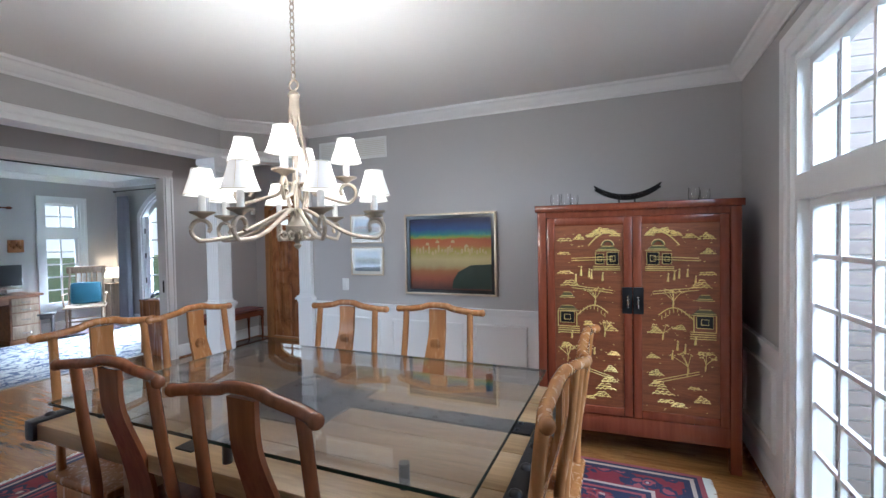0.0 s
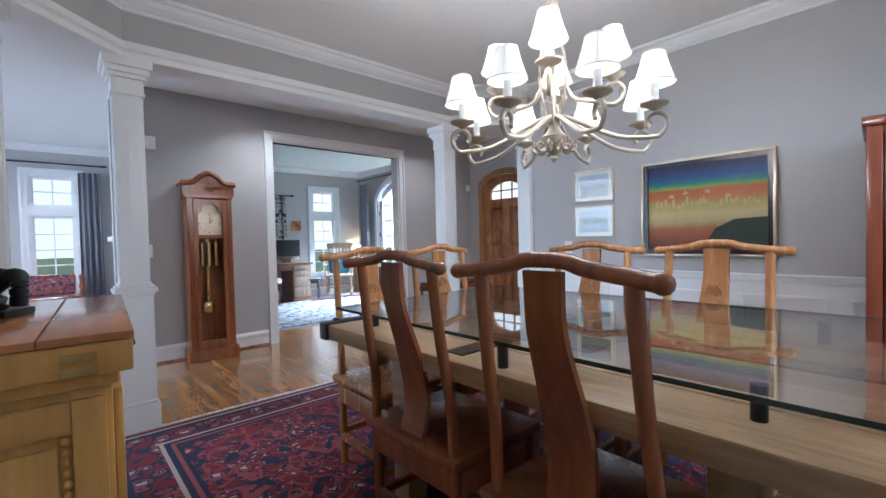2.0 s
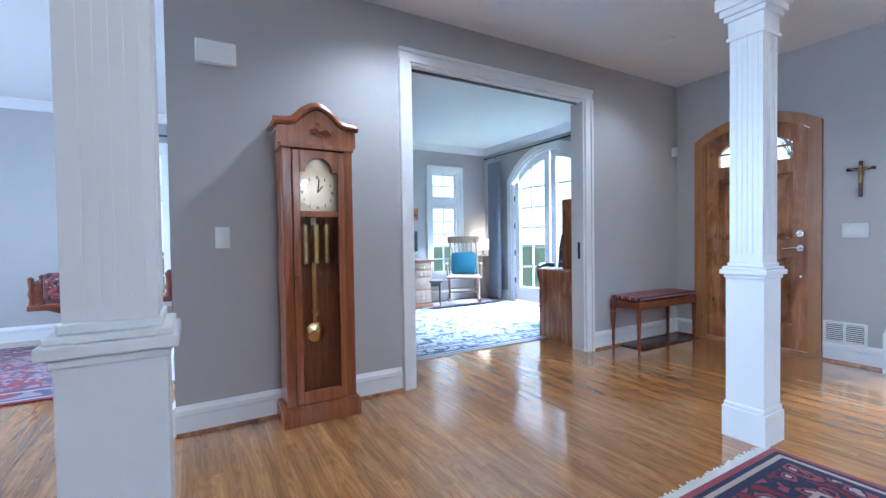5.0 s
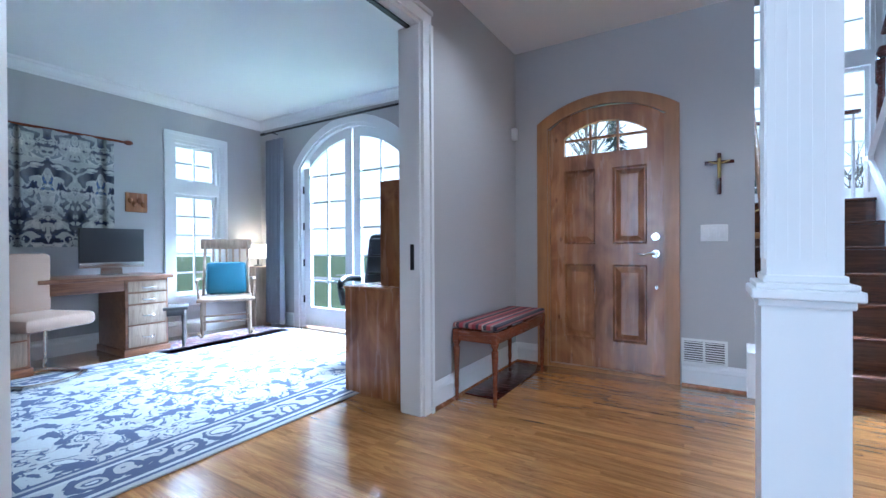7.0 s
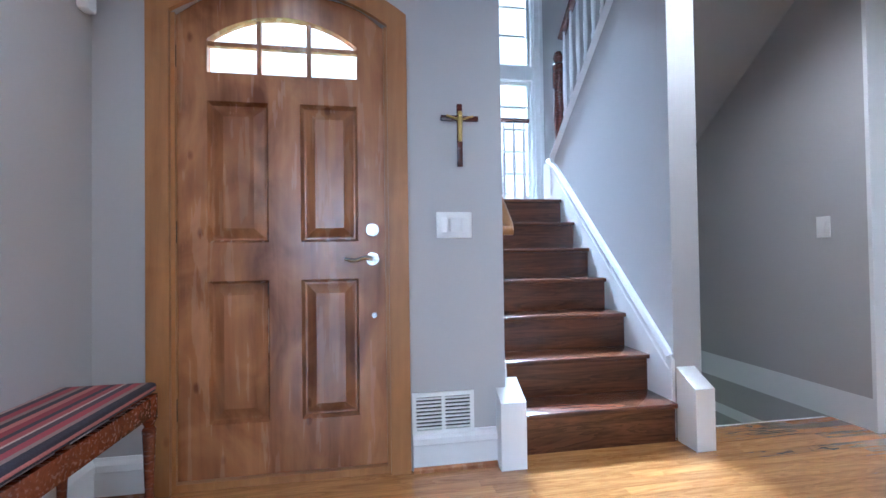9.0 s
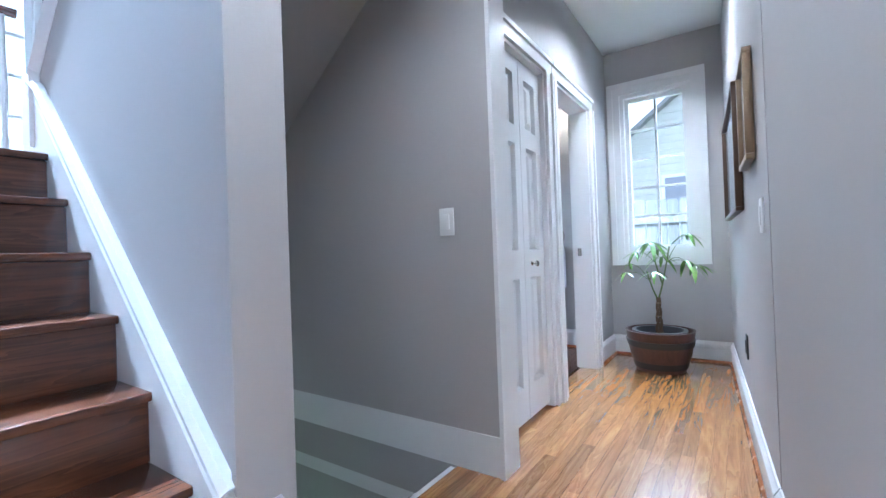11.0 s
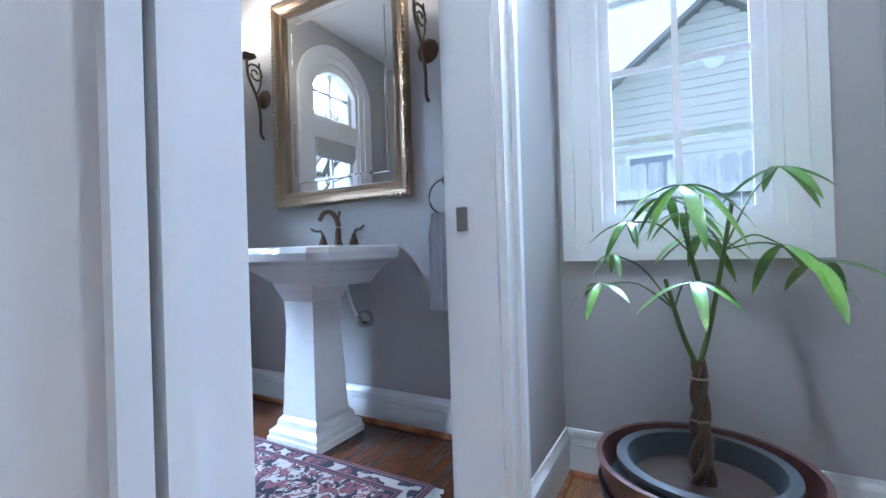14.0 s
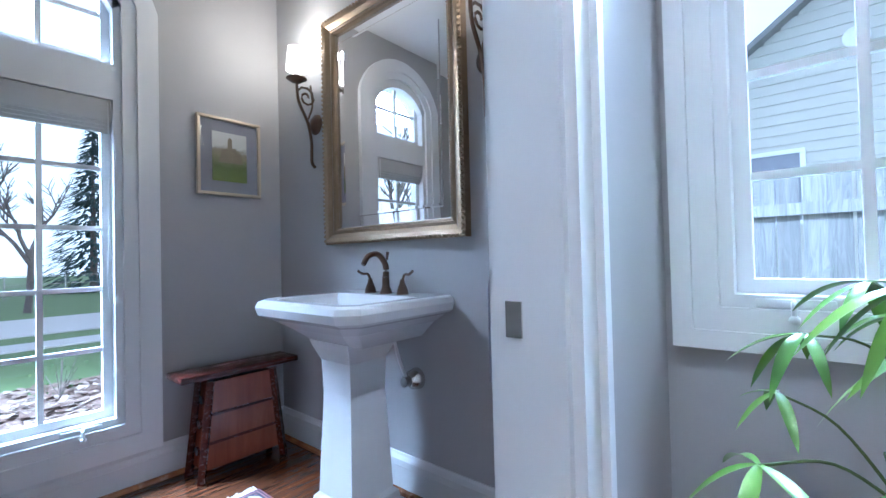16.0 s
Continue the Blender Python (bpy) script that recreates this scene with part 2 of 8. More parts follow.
def box(bm, x0, x1, y0, y1, z0, z1, bev=0.0):
    made = bmesh.ops.create_cube(bm, size=1.0, matrix=Matrix.Translation(((x0 + x1) / 2, (y0 + y1) / 2, (z0 + z1) / 2)) @ Matrix.Diagonal((x1 - x0, y1 - y0, z1 - z0, 1)))
    if bev:
        es = list({e for v in made["verts"] for e in v.link_edges})
        bmesh.ops.bevel(bm, geom=es, offset=bev, segments=2, profile=0.5, affect="EDGES")
    return bm


def cyl(bm, p0, p1, r0, r1=None, seg=14):
    p0, p1 = Vector(p0), Vector(p1)
    d = p1 - p0
    q = d.to_track_quat("Z", "Y").to_matrix().to_4x4()
    bmesh.ops.create_cone(bm, cap_ends=True, segments=seg, radius1=r0, radius2=r0 if r1 is None else r1, depth=d.length, matrix=Matrix.Translation((p0 + p1) / 2) @ q)
    return bm


def ball(bm, c, r, sz=1.0, seg=12):
    bmesh.ops.create_uvsphere(bm, u_segments=seg, v_segments=max(6, seg // 2), radius=r, matrix=Matrix.Translation(c) @ Matrix.Diagonal((1, 1, sz, 1)))
    return bm


def lathe(bm, profile, c=(0, 0, 0), seg=24, m=None):
    """Turns a profile of (radius, height) round the upright through c."""
    rings = []
    for r, z in profile:
        ring = []
        for i in range(seg):
            a = 2 * math.pi * i / seg
            p = Vector((r * math.cos(a), r * math.sin(a), z))
            ring.append(bm.verts.new((m @ p if m else p) + Vector(c)))
        rings.append(ring)
    for a, b in zip(rings, rings[1:]):
        for i in range(seg):
            bm.faces.new((a[i], a[(i + 1) % seg], b[(i + 1) % seg], b[i]))
    if profile[0][0] > 1e-4:
        bm.faces.new(list(reversed(rings[0])))
    if profile[-1][0] > 1e-4:
        bm.faces.new(rings[-1])
    return bm


def tube(bm, pts, r, seg=8, flat=1.0, r_end=None):
    """A round bar along points; flat squeezes it, r_end tapers it."""
    pts = [Vector(p) for p in pts]
    rings = []
    up = Vector((0, 0, 1))
    for i, p in enumerate(pts):
        d = (pts[min(i + 1, len(pts) - 1)] - pts[max(i - 1, 0)]).normalized()
        s = d.cross(up)
        if s.length < 0.05:
            s = d.cross(Vector((0, 1, 0)))
        s.normalize()
        t = s.cross(d)
        rr = r if r_end is None else r + (r_end - r) * i / (len(pts) - 1)
        rings.append([bm.verts.new(p + s * math.cos(2 * math.pi * k / seg) * rr + t * math.sin(2 * math.pi * k / seg) * rr * flat) for k in range(seg)])
    for a, b in zip(rings, rings[1:]):
        for k in range(seg):
            bm.faces.new((a[k], a[(k + 1) % seg], b[(k + 1) % seg], b[k]))
    bm.faces.new(list(reversed(rings[0])))
    bm.faces.new(rings[-1])
    return bm


def bend(pts, n=8):
    """Catmull-Rom points through the given ones."""
    p = [Vector(q) for q in pts]
    p = [2 * p[0] - p[1]] + p + [2 * p[-1] - p[-2]]
    out = []
    for i in range(1, len(p) - 2):
        for k in range(n):
            t = k / n
            out.append(0.5 * (2 * p[i] + (p[i + 1] - p[i - 1]) * t + (2 * p[i - 1] - 5 * p[i] + 4 * p[i + 1] - p[i + 2]) * t * t + (3 * p[i] - p[i - 1] - 3 * p[i + 1] + p[i + 2]) * t ** 3))
    return out + [p[-2]]


def prism(bm, poly, y0, y1):
    """A slab with the outline poly of (x, z), between two depths."""
    a = [bm.verts.new((x, y0, z)) for x, z in poly]
    b = [bm.verts.new((x, y1, z)) for x, z in poly]
    bm.faces.new(a)
    bm.faces.new(list(reversed(b)))
    for i in range(len(poly)):
        j = (i + 1) % len(poly)
        bm.faces.new((a[j], a[i], b[i], b[j]))
    return bm


def mesh_of(name, bm, mat, smooth=False):
    bmesh.ops.recalc_face_normals(bm, faces=bm.faces)
    me = bpy.data.meshes.new(name)
    bm.to_mesh(me)
    bm.free()
    me.materials.append(mat)
    if smooth:
        me.shade_smooth()
        me.set_sharp_from_angle(angle=radians(40))
    return me


def thing(name, m, label, category, group="", kind=""):
    ob = new(name)
    ob.matrix_world = m
    ob.empty_display_size = 0.1
    return tagged(ob, label, category, group, kind)


def part(name, bm, mat, parent, label="", smooth=True, m=None):
    ob = new(name, mesh_of(name, bm, mat, smooth))
    ob.parent = parent
    if m:
        ob.matrix_basis = m
    return tagged(ob, label)


def solid(name, bm, mat, label, category, kind="structure", m=None, smooth=False):
    ob = new(name, mesh_of(name, bm, mat, smooth))
    if m:
        ob.matrix_world = m
    return tagged(ob, label, category, "", kind)


def B():
    return bmesh.new()


def holed(bm, u0, u1, z0, z1, holes, put):
    """A wall as slabs round its openings (u0, u1, z0, z1)."""
    us = sorted({u0, u1, *[h[0] for h in holes], *[h[1] for h in holes]})
    zs = sorted({z0, z1, *[h[2] for h in holes], *[h[3] for h in holes]})
    for a, b in zip(us, us[1:]):
        run = None
        for c, d in zip(zs, zs[1:]):
            open_here = any(h[0] <= (a + b) / 2 <= h[1] and h[2] <= (c + d) / 2 <= h[3] for h in holes)
            if not open_here:
                run = (run[0], d) if run else (c, d)
            if run and (open_here or d == zs[-1]):
                put(a, b, run[0], run[1])
                run = None
    return bm


def wall_x(name, x0, x1, y0, y1, z0, z1, holes=(), label="greige painted wall with white trim", mat=None):
    bm = B()
    holed(bm, y0, y1, z0, z1, holes, lambda a, b, c, d: box(bm, x0, x1, a, b, c, d))
    return solid(name, bm, mat or WALL, label, "wall")


def wall_y(name, y0, y1, x0, x1, z0, z1, holes=(), label="greige painted wall with white trim", mat=None):
    bm = B()
    holed(bm, x0, x1, z0, z1, holes, lambda a, b, c, d: box(bm, a, b, y0, y1, c, d))
    return solid(name, bm, mat or WALL, label, "wall")


def arch(x0, x1, spring, peak, n=16):
    """Points of a low arch from left to right."""
    w, h = (x1 - x0) / 2, peak - spring
    r = (w * w + h * h) / (2 * h)
    a = math.asin(w / r)
    return [((x0 + x1) / 2 + r * math.sin(-a + 2 * a * i / n), peak - r + r * math.cos(-a + 2 * a * i / n)) for i in range(n + 1)]


def spandrel(bm, x0, x1, spring, peak, top, y0, y1):
    pts = arch(x0, x1, spring, peak)
    for (a, za), (b, zb) in zip(pts, pts[1:]):
        prism(bm, [(a, za), (b, zb), (b, top), (a, top)], y0, y1)


# ---- structure ----
H = 2.63
EAST, NORTH, FOY = 1.25, 4.92, 4.87
wall_y("wall_dining_north", 3.47, 3.6, -2.55, EAST, 0, H, label="greige wall above white wainscot panelling")
HALLS = pose(0.1, 3.976, 0, 0, 0, 183.4)
bm = B()
box(bm, -1.153, 1.15, 0.0, 0.28, 0, H)
solid("wall_hall_south", bm, WALL, "greige hall wall hung with framed pictures", "wall", m=HALLS)
bm = B()
hw = [[bm.verts.new((x, y, z)) for x, y in ((-2.5, 3.604), (-1.054, 3.604), (-1.054, 3.906), (-2.5, 3.782))] for z in (0, H)]
bm.faces.new(hw[0][::-1])
bm.faces.new(hw[1])
for i in range(4):
    bm.faces.new((hw[0][i], hw[0][(i + 1) % 4], hw[1][(i + 1) % 4], hw[1][i]))
solid("wall_hall_south_west", bm, WALL, "greige hall wall ending at the foyer", "wall")
wall_y("wall_dining_south", -0.56, -0.42, -2.55, EAST, 0, H, label="greige dining room wall behind the console")
wall_x("wall_living_east", -2.55, -2.41, -4.0, -0.56, 0, H)
wall_x("wall_east", EAST, EAST + 0.16, -0.56, 5.05, 0, H, [(1.0, 2.45, 0.12, 2.32), (4.26, 4.8, 0.87, 2.24)], "greige wall with tall white windows")
wall_x("wall_office_east", -4.91, -4.77, 0.26, FOY + 0.14, 0, H, [(1.70, 3.45, 0, 2.29)], "greige wall with a wide cased opening")
wall_y("wall_front_door", FOY, FOY + 0.16, -4.77, -3.1, 0, 5.2, [(-4.49, -3.61, 0, 2.09)], "greige wall round the arched front door")
bm = B()
spandrel(bm, -4.49, -3.61, 1.94, 2.085, 2.095, FOY, FOY + 0.16)
solid("wall_front_door_arch", bm, WALL, "greige wall over the arched door", "wall")
wall_x("wall_stair_west", -3.24, -3.1, FOY + 0.16, 7.5, -0.2, 5.2)
wall_y("wall_stair_north", 7.35, 7.5, -3.1, -1.05, -2.4, 5.2, [(-3.0, -1.95, 1.5, 4.3)], "greige stair wall with a tall window")
wall_x("wall_stair_east", -1.15, -1.03, 4.82, 7.35, -2.4, 5.2, label="greige wall beside the basement stairs")
wall_y("wall_hall_north", NORTH, NORTH + 0.13, -1.03, EAST, 0, H, [(-0.86, -0.24, 0, 2.0), (-0.06, 0.66, 0, 2.0)], "greige hall wall with two white door casings")
wall_x("wall_bath_west", -1.03, -0.6, 5.05, 7.1, 0, H)
wall_x("wall_bath_east", 1.33, 1.45, 5.05, 7.1, 0, H, label="greige powder room wall")
wall_y("wall_bath_north", 6.98, 7.13, -0.6, 1.33, 0, H, [(0.03, 0.57, 0.3, 2.36)], "greige powder room wall with an arched window")
bm = B()
spandrel(bm, 0.03, 0.57, 2.18, 2.355, 2.365, 6.98, 7.13)
solid("wall_bath_arch", bm, WALL, "greige wall over the arched window", "wall")
wall_y("wall_office_north", 4.99, 5.14, -8.43, -4.91, 0, H, [(-7.68, -5.98, 0, 2.4)], "grey office wall with arched french doors")
bm = B()
spandrel(bm, -7.68, -5.98, 1.95, 2.395, 2.405, 4.99, 5.14)
solid("wall_office_arch", bm, WALL, "grey wall over the arched french doors", "wall")
wall_x("wall_west", -8.58, -8.43, -4.0, 5.14, 0, H, [(3.87, 4.41, 0.42, 2.2), (-0.42, 0.12, 0.35, 2.2)], "grey wall with two white windows")
wall_y("wall_office_south", 0.6, 0.74, -8.43, -4.91, 0, H)
wall_y("wall_living_south", -4.14, -4.0, -8.43, -2.41, 0, H)
wall_x("wall_closet_back", -0.62, -0.6, 5.05, 5.1, 0, 0.1)
bm = B()
box(bm, -8.6, 1.45, -4.14, 5.06, H, H + 0.1)
box(bm, -1.1, 1.45, 5.06, 7.15, H, H + 0.1)
box(bm, -8.6, -3.2, 5.06, 5.2, H, H + 0.1)
box(bm, -3.24, -1.0, 4.9, 7.5, 5.2, 5.3)
box(bm, -3.1, -1.03, 4.86, 5.06, H + 0.1, 5.2)
solid("ceiling", bm, CEIL, "smooth white painted ceiling", "ceiling")
bm = B()
box(bm, -8.6, 1.45, -4.14, 5.05, -0.1, -0.012)
box(bm, -8.6, -2.1, 5.05, 5.3, -0.1, -0.012)
box(bm, -1.05, 1.45, 5.05, 7.15, -0.1, -0.012)
floor = solid("floor", bm, OAKREST, "honey oak strip floor, glossy", "floor")
bm = B()
box(bm, -3.1, -1.03, 5.05, 7.5, -2.5, -2.4)
solid("floor_basement", bm, CONCRETE, "grey basement floor", "floor")


def trim_run(name, p0, p1, profile, label, mat=None, category="trim"):
    """Trim of a constant profile (out from the wall, up) along a straight line; out is to the left of the way."""
    p0, p1 = Vector(p0), Vector(p1)
    d = (p1 - p0).normalized()
    o = Vector((-d.y, d.x, 0))
    bm = B()
    ends = [[bm.verts.new(p + o * a + Vector((0, 0, b))) for a, b in profile] for p in (p0, p1)]
    k = len(profile)
    for i in range(k):
        bm.faces.new((ends[0][i], ends[0][(i + 1) % k], ends[1][(i + 1) % k], ends[1][i]))
    bm.faces.new(ends[0])
    bm.faces.new(list(reversed(ends[1])))
    return solid(name, bm, mat or TRIM, label, category)


BASE = [(-0.004, 0.0), (0.016, 0.0), (0.016, 0.11), (0.022, 0.115), (0.02, 0.14), (0.01, 0.155), (0.006, 0.165), (-0.004, 0.165)]
CROWN = [(-0.004, 0), (-0.004, -0.10), (0.012, -0.10), (0.016, -0.085), (0.03, -0.075), (0.055, -0.05), (0.07, -0.025), (0.085, -0.018), (0.09, 0)]
SHOE = [(0.0165, 0.0), (0.032, 0.0), (0.029, 0.012), (0.0165, 0.02)]
for a, b in (
    ((-4.77, 1.6, 0), (-4.77, 0.26, 0)), ((-4.77, FOY, 0), (-4.77, 3.55, 0)), ((-4.77, 0.26, 0), (-4.91, 0.26, 0)),
    ((-3.14, FOY, 0), (-3.52, FOY, 0)), ((-4.57, FOY, 0), (-4.77, FOY, 0)),
    ((-2.5, 3.782, 0), (-1.054, 3.906, 0)), ((-2.5, 3.604, 0), (-2.5, 3.782, 0)), ((-1.048, 3.908, 0), (EAST, 4.044, 0)), ((EAST, 4.04, 0), (EAST, NORTH, 0)), ((EAST, NORTH, 0), (0.75, NORTH, 0)),
    ((1.33, 5.05, 0), (1.33, 6.98, 0)), ((1.33, 6.98, 0), (-0.6, 6.98, 0)), ((-0.6, 6.98, 0), (-0.6, 5.05, 0)),
    ((EAST, 3.47, 0), (-2.5, 3.47, 0)), ((EAST, -0.42, 0), (EAST, 1.0, 0)), ((EAST, 2.45, 0), (EAST, 3.47, 0)), ((-2.55, -0.42, 0), (EAST, -0.42, 0)),
    ((-8.43, 4.99, 0), (-8.43, 0.74, 0)), ((-7.78, 4.99, 0), (-8.43, 4.99, 0)), ((-4.91, 4.99, 0), (-5.9, 4.99, 0)), ((-8.43, 0.6, 0), (-8.43, -4.0, 0)),
    ((-1.15, 7.35, 0), (-1.15, 4.82, 0)),
):
    trim_run("baseboard", a, b, BASE, "tall white moulded baseboard", category="baseboard")
    if a[0] > -4.8 and a[1] < 7:
        trim_run("baseboard_shoe", a, b, SHOE, "stained oak shoe moulding", ALDER, "baseboard")
for a, b in (
    ((EAST, 3.47, H), (-2.6, 3.47, H)), ((EAST, -0.42, H), (EAST, 3.47, H)), ((-2.5, -0.42, H), (EAST, -0.42, H)),
    ((-3.05, 2.82, H), (-3.05, 0.2, H)), ((-2.54, 3.43, H), (-3.05, 2.82, H)), ((-3.05, 0.2, H), (-2.5, -0.38, H)),
    ((-8.43, 4.99, H), (-8.43, 0.74, H)), ((-4.91, 4.99, H), (-8.43, 4.99, H)), ((-4.91, 0.74, H), (-4.91, 4.99, H)),
    ((-8.43, 0.6, H), (-8.43, -4.0, H)), ((-4.91, 0.6, H), (-8.43, 0.6, H)),
):
    trim_run("crown_moulding", a, b, CROWN, "white crown moulding at the ceiling")
# header beams between the columns
BEAM = [(-0.19, 0), (0, 0), (0, -0.36), (-0.19, -0.36)]
BTRIM = [(0.002, -0.275), (0.02, -0.285), (0.024, -0.325), (0.01, -0.34), (0.008, -0.375), (-0.198, -0.375), (-0.198, -0.362), (0.002, -0.362)]
for a, b in (((-3.05, 2.82, H), (-3.05, 0.2, H)), ((-2.54, 3.43, H), (-3.05, 2.82, H)), ((-3.05, 0.2, H), (-2.5, -0.38, H))):
    trim_run("header_beam", a, b, BEAM, "greige boxed header beam", WALL, "beam")
    trim_run("header_trim", a, b, BTRIM, "white trim under the header beam")


def column(x, y, rz, w=0.15):
    c = thing("column", pose(x, y, 0, 0, 0, rz), "square white fluted column on a panelled plinth", "column", "dining room columns", "structure")
    h = w / 2
    bm = B()
    box(bm, -h, h, -h, h, 0.9, 2.12)
    for s in range(4):
        for k in (-2, -1, 0, 1, 2):
            r = Matrix.Rotation(s * math.pi / 2, 4, "Z")
            t = B()
            box(t, k * 0.024 - 0.008, k * 0.024 + 0.008, -h - 0.003, -h + 0.002, 0.95, 2.05)
            bmesh.ops.transform(t, matrix=r, verts=t.verts)
            me = bpy.data.meshes.new("tmp")
            t.to_mesh(me)
            t.free()
            bm.from_mesh(me)
            bpy.data.meshes.remove(me)
    part("shaft", bm, TRIM, c, smooth=False)
    bm = B()
    box(bm, -h - 0.012, h + 0.012, -h - 0.012, h + 0.012, 0.18, 0.84)
    part("pedestal", bm, TRIM, c, smooth=False)
    bm = B()
    box(bm, -h - 0.026, h + 0.026, -h - 0.026, h + 0.026, 0.0, 0.16, 0.004)
    box(bm, -h - 0.02, h + 0.02, -h - 0.02, h + 0.02, 0.16, 0.185, 0.006)
    part("plinth", bm, TRIM, c, smooth=False)
    bm = B()
    for e, z0, z1 in ((0.02, 0.83, 0.85), (0.034, 0.85, 0.875), (0.025, 0.875, 0.89), (0.008, 0.89, 0.91)):
        box(bm, -h - e, h + e, -h - e, h + e, z0, z1, 0.004)
    part("belt_moulding", bm, TRIM, c, smooth=False)
    bm = B()
    for e, z0, z1 in ((0.012, 2.04, 2.06), (0.006, 2.06, 2.14), (0.02, 2.14, 2.165), (0.035, 2.165, 2.2), (0.05, 2.2, 2.262)):
        box(bm, -h - e, h + e, -h - e, h + e, z0, z1, 0.004)
    part("capital", bm, TRIM, c, smooth=False)


column(-3.145, 0.22, 0)
column(-3.145, 2.85, 0)
column(-2.6, 3.5, 0)
column(-2.52, -0.36, 0)


def window(name, m, w, z0, z1, rows, cols, label, transom=None, arch_rise=0.0, casing=0.09, depth=0.14, trows=2, sill=True):
    """A window in an opening of that width; local x along the wall, -y into the room. transom: heights of the rail between two sashes."""
    o = thing(name, m, label, "window", kind="structure")
    h = w / 2
    bm = B()
    c0, c1 = -h - casing, h + casing
    spring = z1 - arch_rise
    for y0, y1, e in ((-0.018, 0.004, 0.0), (-0.03, -0.016, 0.055)):
        box(bm, c0, -h - e, y0, y1, z0 - casing, spring)
        box(bm, h + e, c1, y0, y1, z0 - casing, spring)
        box(bm, -h - e, h + e, y0, y1, z0 - casing, z0 - e)
        if arch_rise:
            a, b = arch(-h - e, h + e, spring, z1 + e), arch(c0, c1, spring, z1 + casing)
            for i in range(len(a) - 1):
                prism(bm, [a[i], a[i + 1], b[i + 1], b[i]], y0, y1)
        else:
            box(bm, c0, -h - e, y0, y1, spring, z1 + casing)
            box(bm, h + e, c1, y0, y1, spring, z1 + casing)
            box(bm, -h - e, h + e, y0, y1, z1 + e, z1 + casing)
    part("window_frame", bm, TRIM, o, "white painted casing", smooth=False)
    j = 0.03
    bm = B()
    box(bm, -h, -h + j, 0.0, depth, z0, z1)
    box(bm, h - j, h, 0.0, depth, z0, z1)
    box(bm, -h + j, h - j, 0.0, depth, z0, z0 + j)
    if not arch_rise:
        box(bm, -h + j, h - j, 0.0, depth, z1 - j, z1)
    if transom:
        box(bm, -h + j, h - j, 0.0, depth, transom[0], transom[1])
    part("jamb", bm, TRIM, o, smooth=False)
    spans = [(z0 + j, (transom[0] if transom else z1 - j), rows)]
    if transom:
        spans.append((transom[1], z1 - (0.0 if arch_rise else j), trows))
    for a, b, k in spans:
        st = 0.035
        bm = B()
        y0, y1 = 0.05, 0.085
        box(bm, -h + j, -h + j + st, y0, y1, a, b)
        box(bm, h - j - st, h - j, y0, y1, a, b)
        box(bm, -h + j + st, h - j - st, y0, y1, a, a + st)
        if not (arch_rise and b > spring):
            box(bm, -h + j + st, h - j - st, y0, y1, b - st, b)
        else:
            lo, hi = arch(-h + j, h - j, spring - 0.03, z1 - 0.06), arch(-h, h, spring, z1)
            for i in range(len(lo) - 1):
                prism(bm, [lo[i], lo[i + 1], hi[i + 1], hi[i]], 0.0, depth)
        part("sash", bm, TRIM, o, smooth=False)
        bm = B()
        for i in range(1, cols):
            x = -h + j + st + (w - 2 * j - 2 * st) * i / cols
            box(bm, x - 0.01, x + 0.01, y0 + 0.005, y1 - 0.005, a + st, b - (0.06 if arch_rise and b > spring else st))
        for i in range(1, k):
            z = a + st + (b - a - 2 * st) * i / k
            box(bm, -h + j + st, h - j - st, y0 + 0.008, y1 - 0.008, z - 0.01, z + 0.01)
        part("muntin", bm, TRIM, o, smooth=False)
        bm = B()
        box(bm, -h + j + st, h - j - st, 0.066, 0.069, a + st, b - st)
        p = part("pane", bm, PANE, o, smooth=False)
        p.visible_shadow = False
    return o


window("window_dining", pose(EAST, 1.725, 0, 0, 0, -90), 1.45, 0.12, 2.32, 6, 5, "tall white divided dining window with a transom", (1.62, 1.74), casing=0.12)
window("window_hall", pose(EAST, 4.53, 0, 0, 0, -90), 0.54, 0.87, 2.24, 5, 2, "white casement window with ten panes at the hall end", casing=0.1)
window("window_bath", pose(0.3, 6.98, 0, 0, 0, 0), 0.54, 0.3, 2.36, 5, 2, "white arched powder room window with a linen shade", (1.74, 1.9), 0.18, casing=0.14)
window("window_office", pose(-8.43, 4.14, 0, 0, 0, 90), 0.54, 0.42, 2.2, 5, 2, "white office window with a transom", (1.6, 1.74), casing=0.09)
window("window_living", pose(-8.43, -0.15, 0, 0, 0, 90), 0.54, 0.35, 2.2, 5, 2, "white living room window with a transom", (1.6, 1.74), casing=0.09)
window("window_stair", pose(-2.475, 7.35, 0, 0, 0, 0), 1.05, 1.5, 4.3, 5, 3, "tall white stair landing window with many panes", (2.8, 2.95), casing=0.09, trows=4)


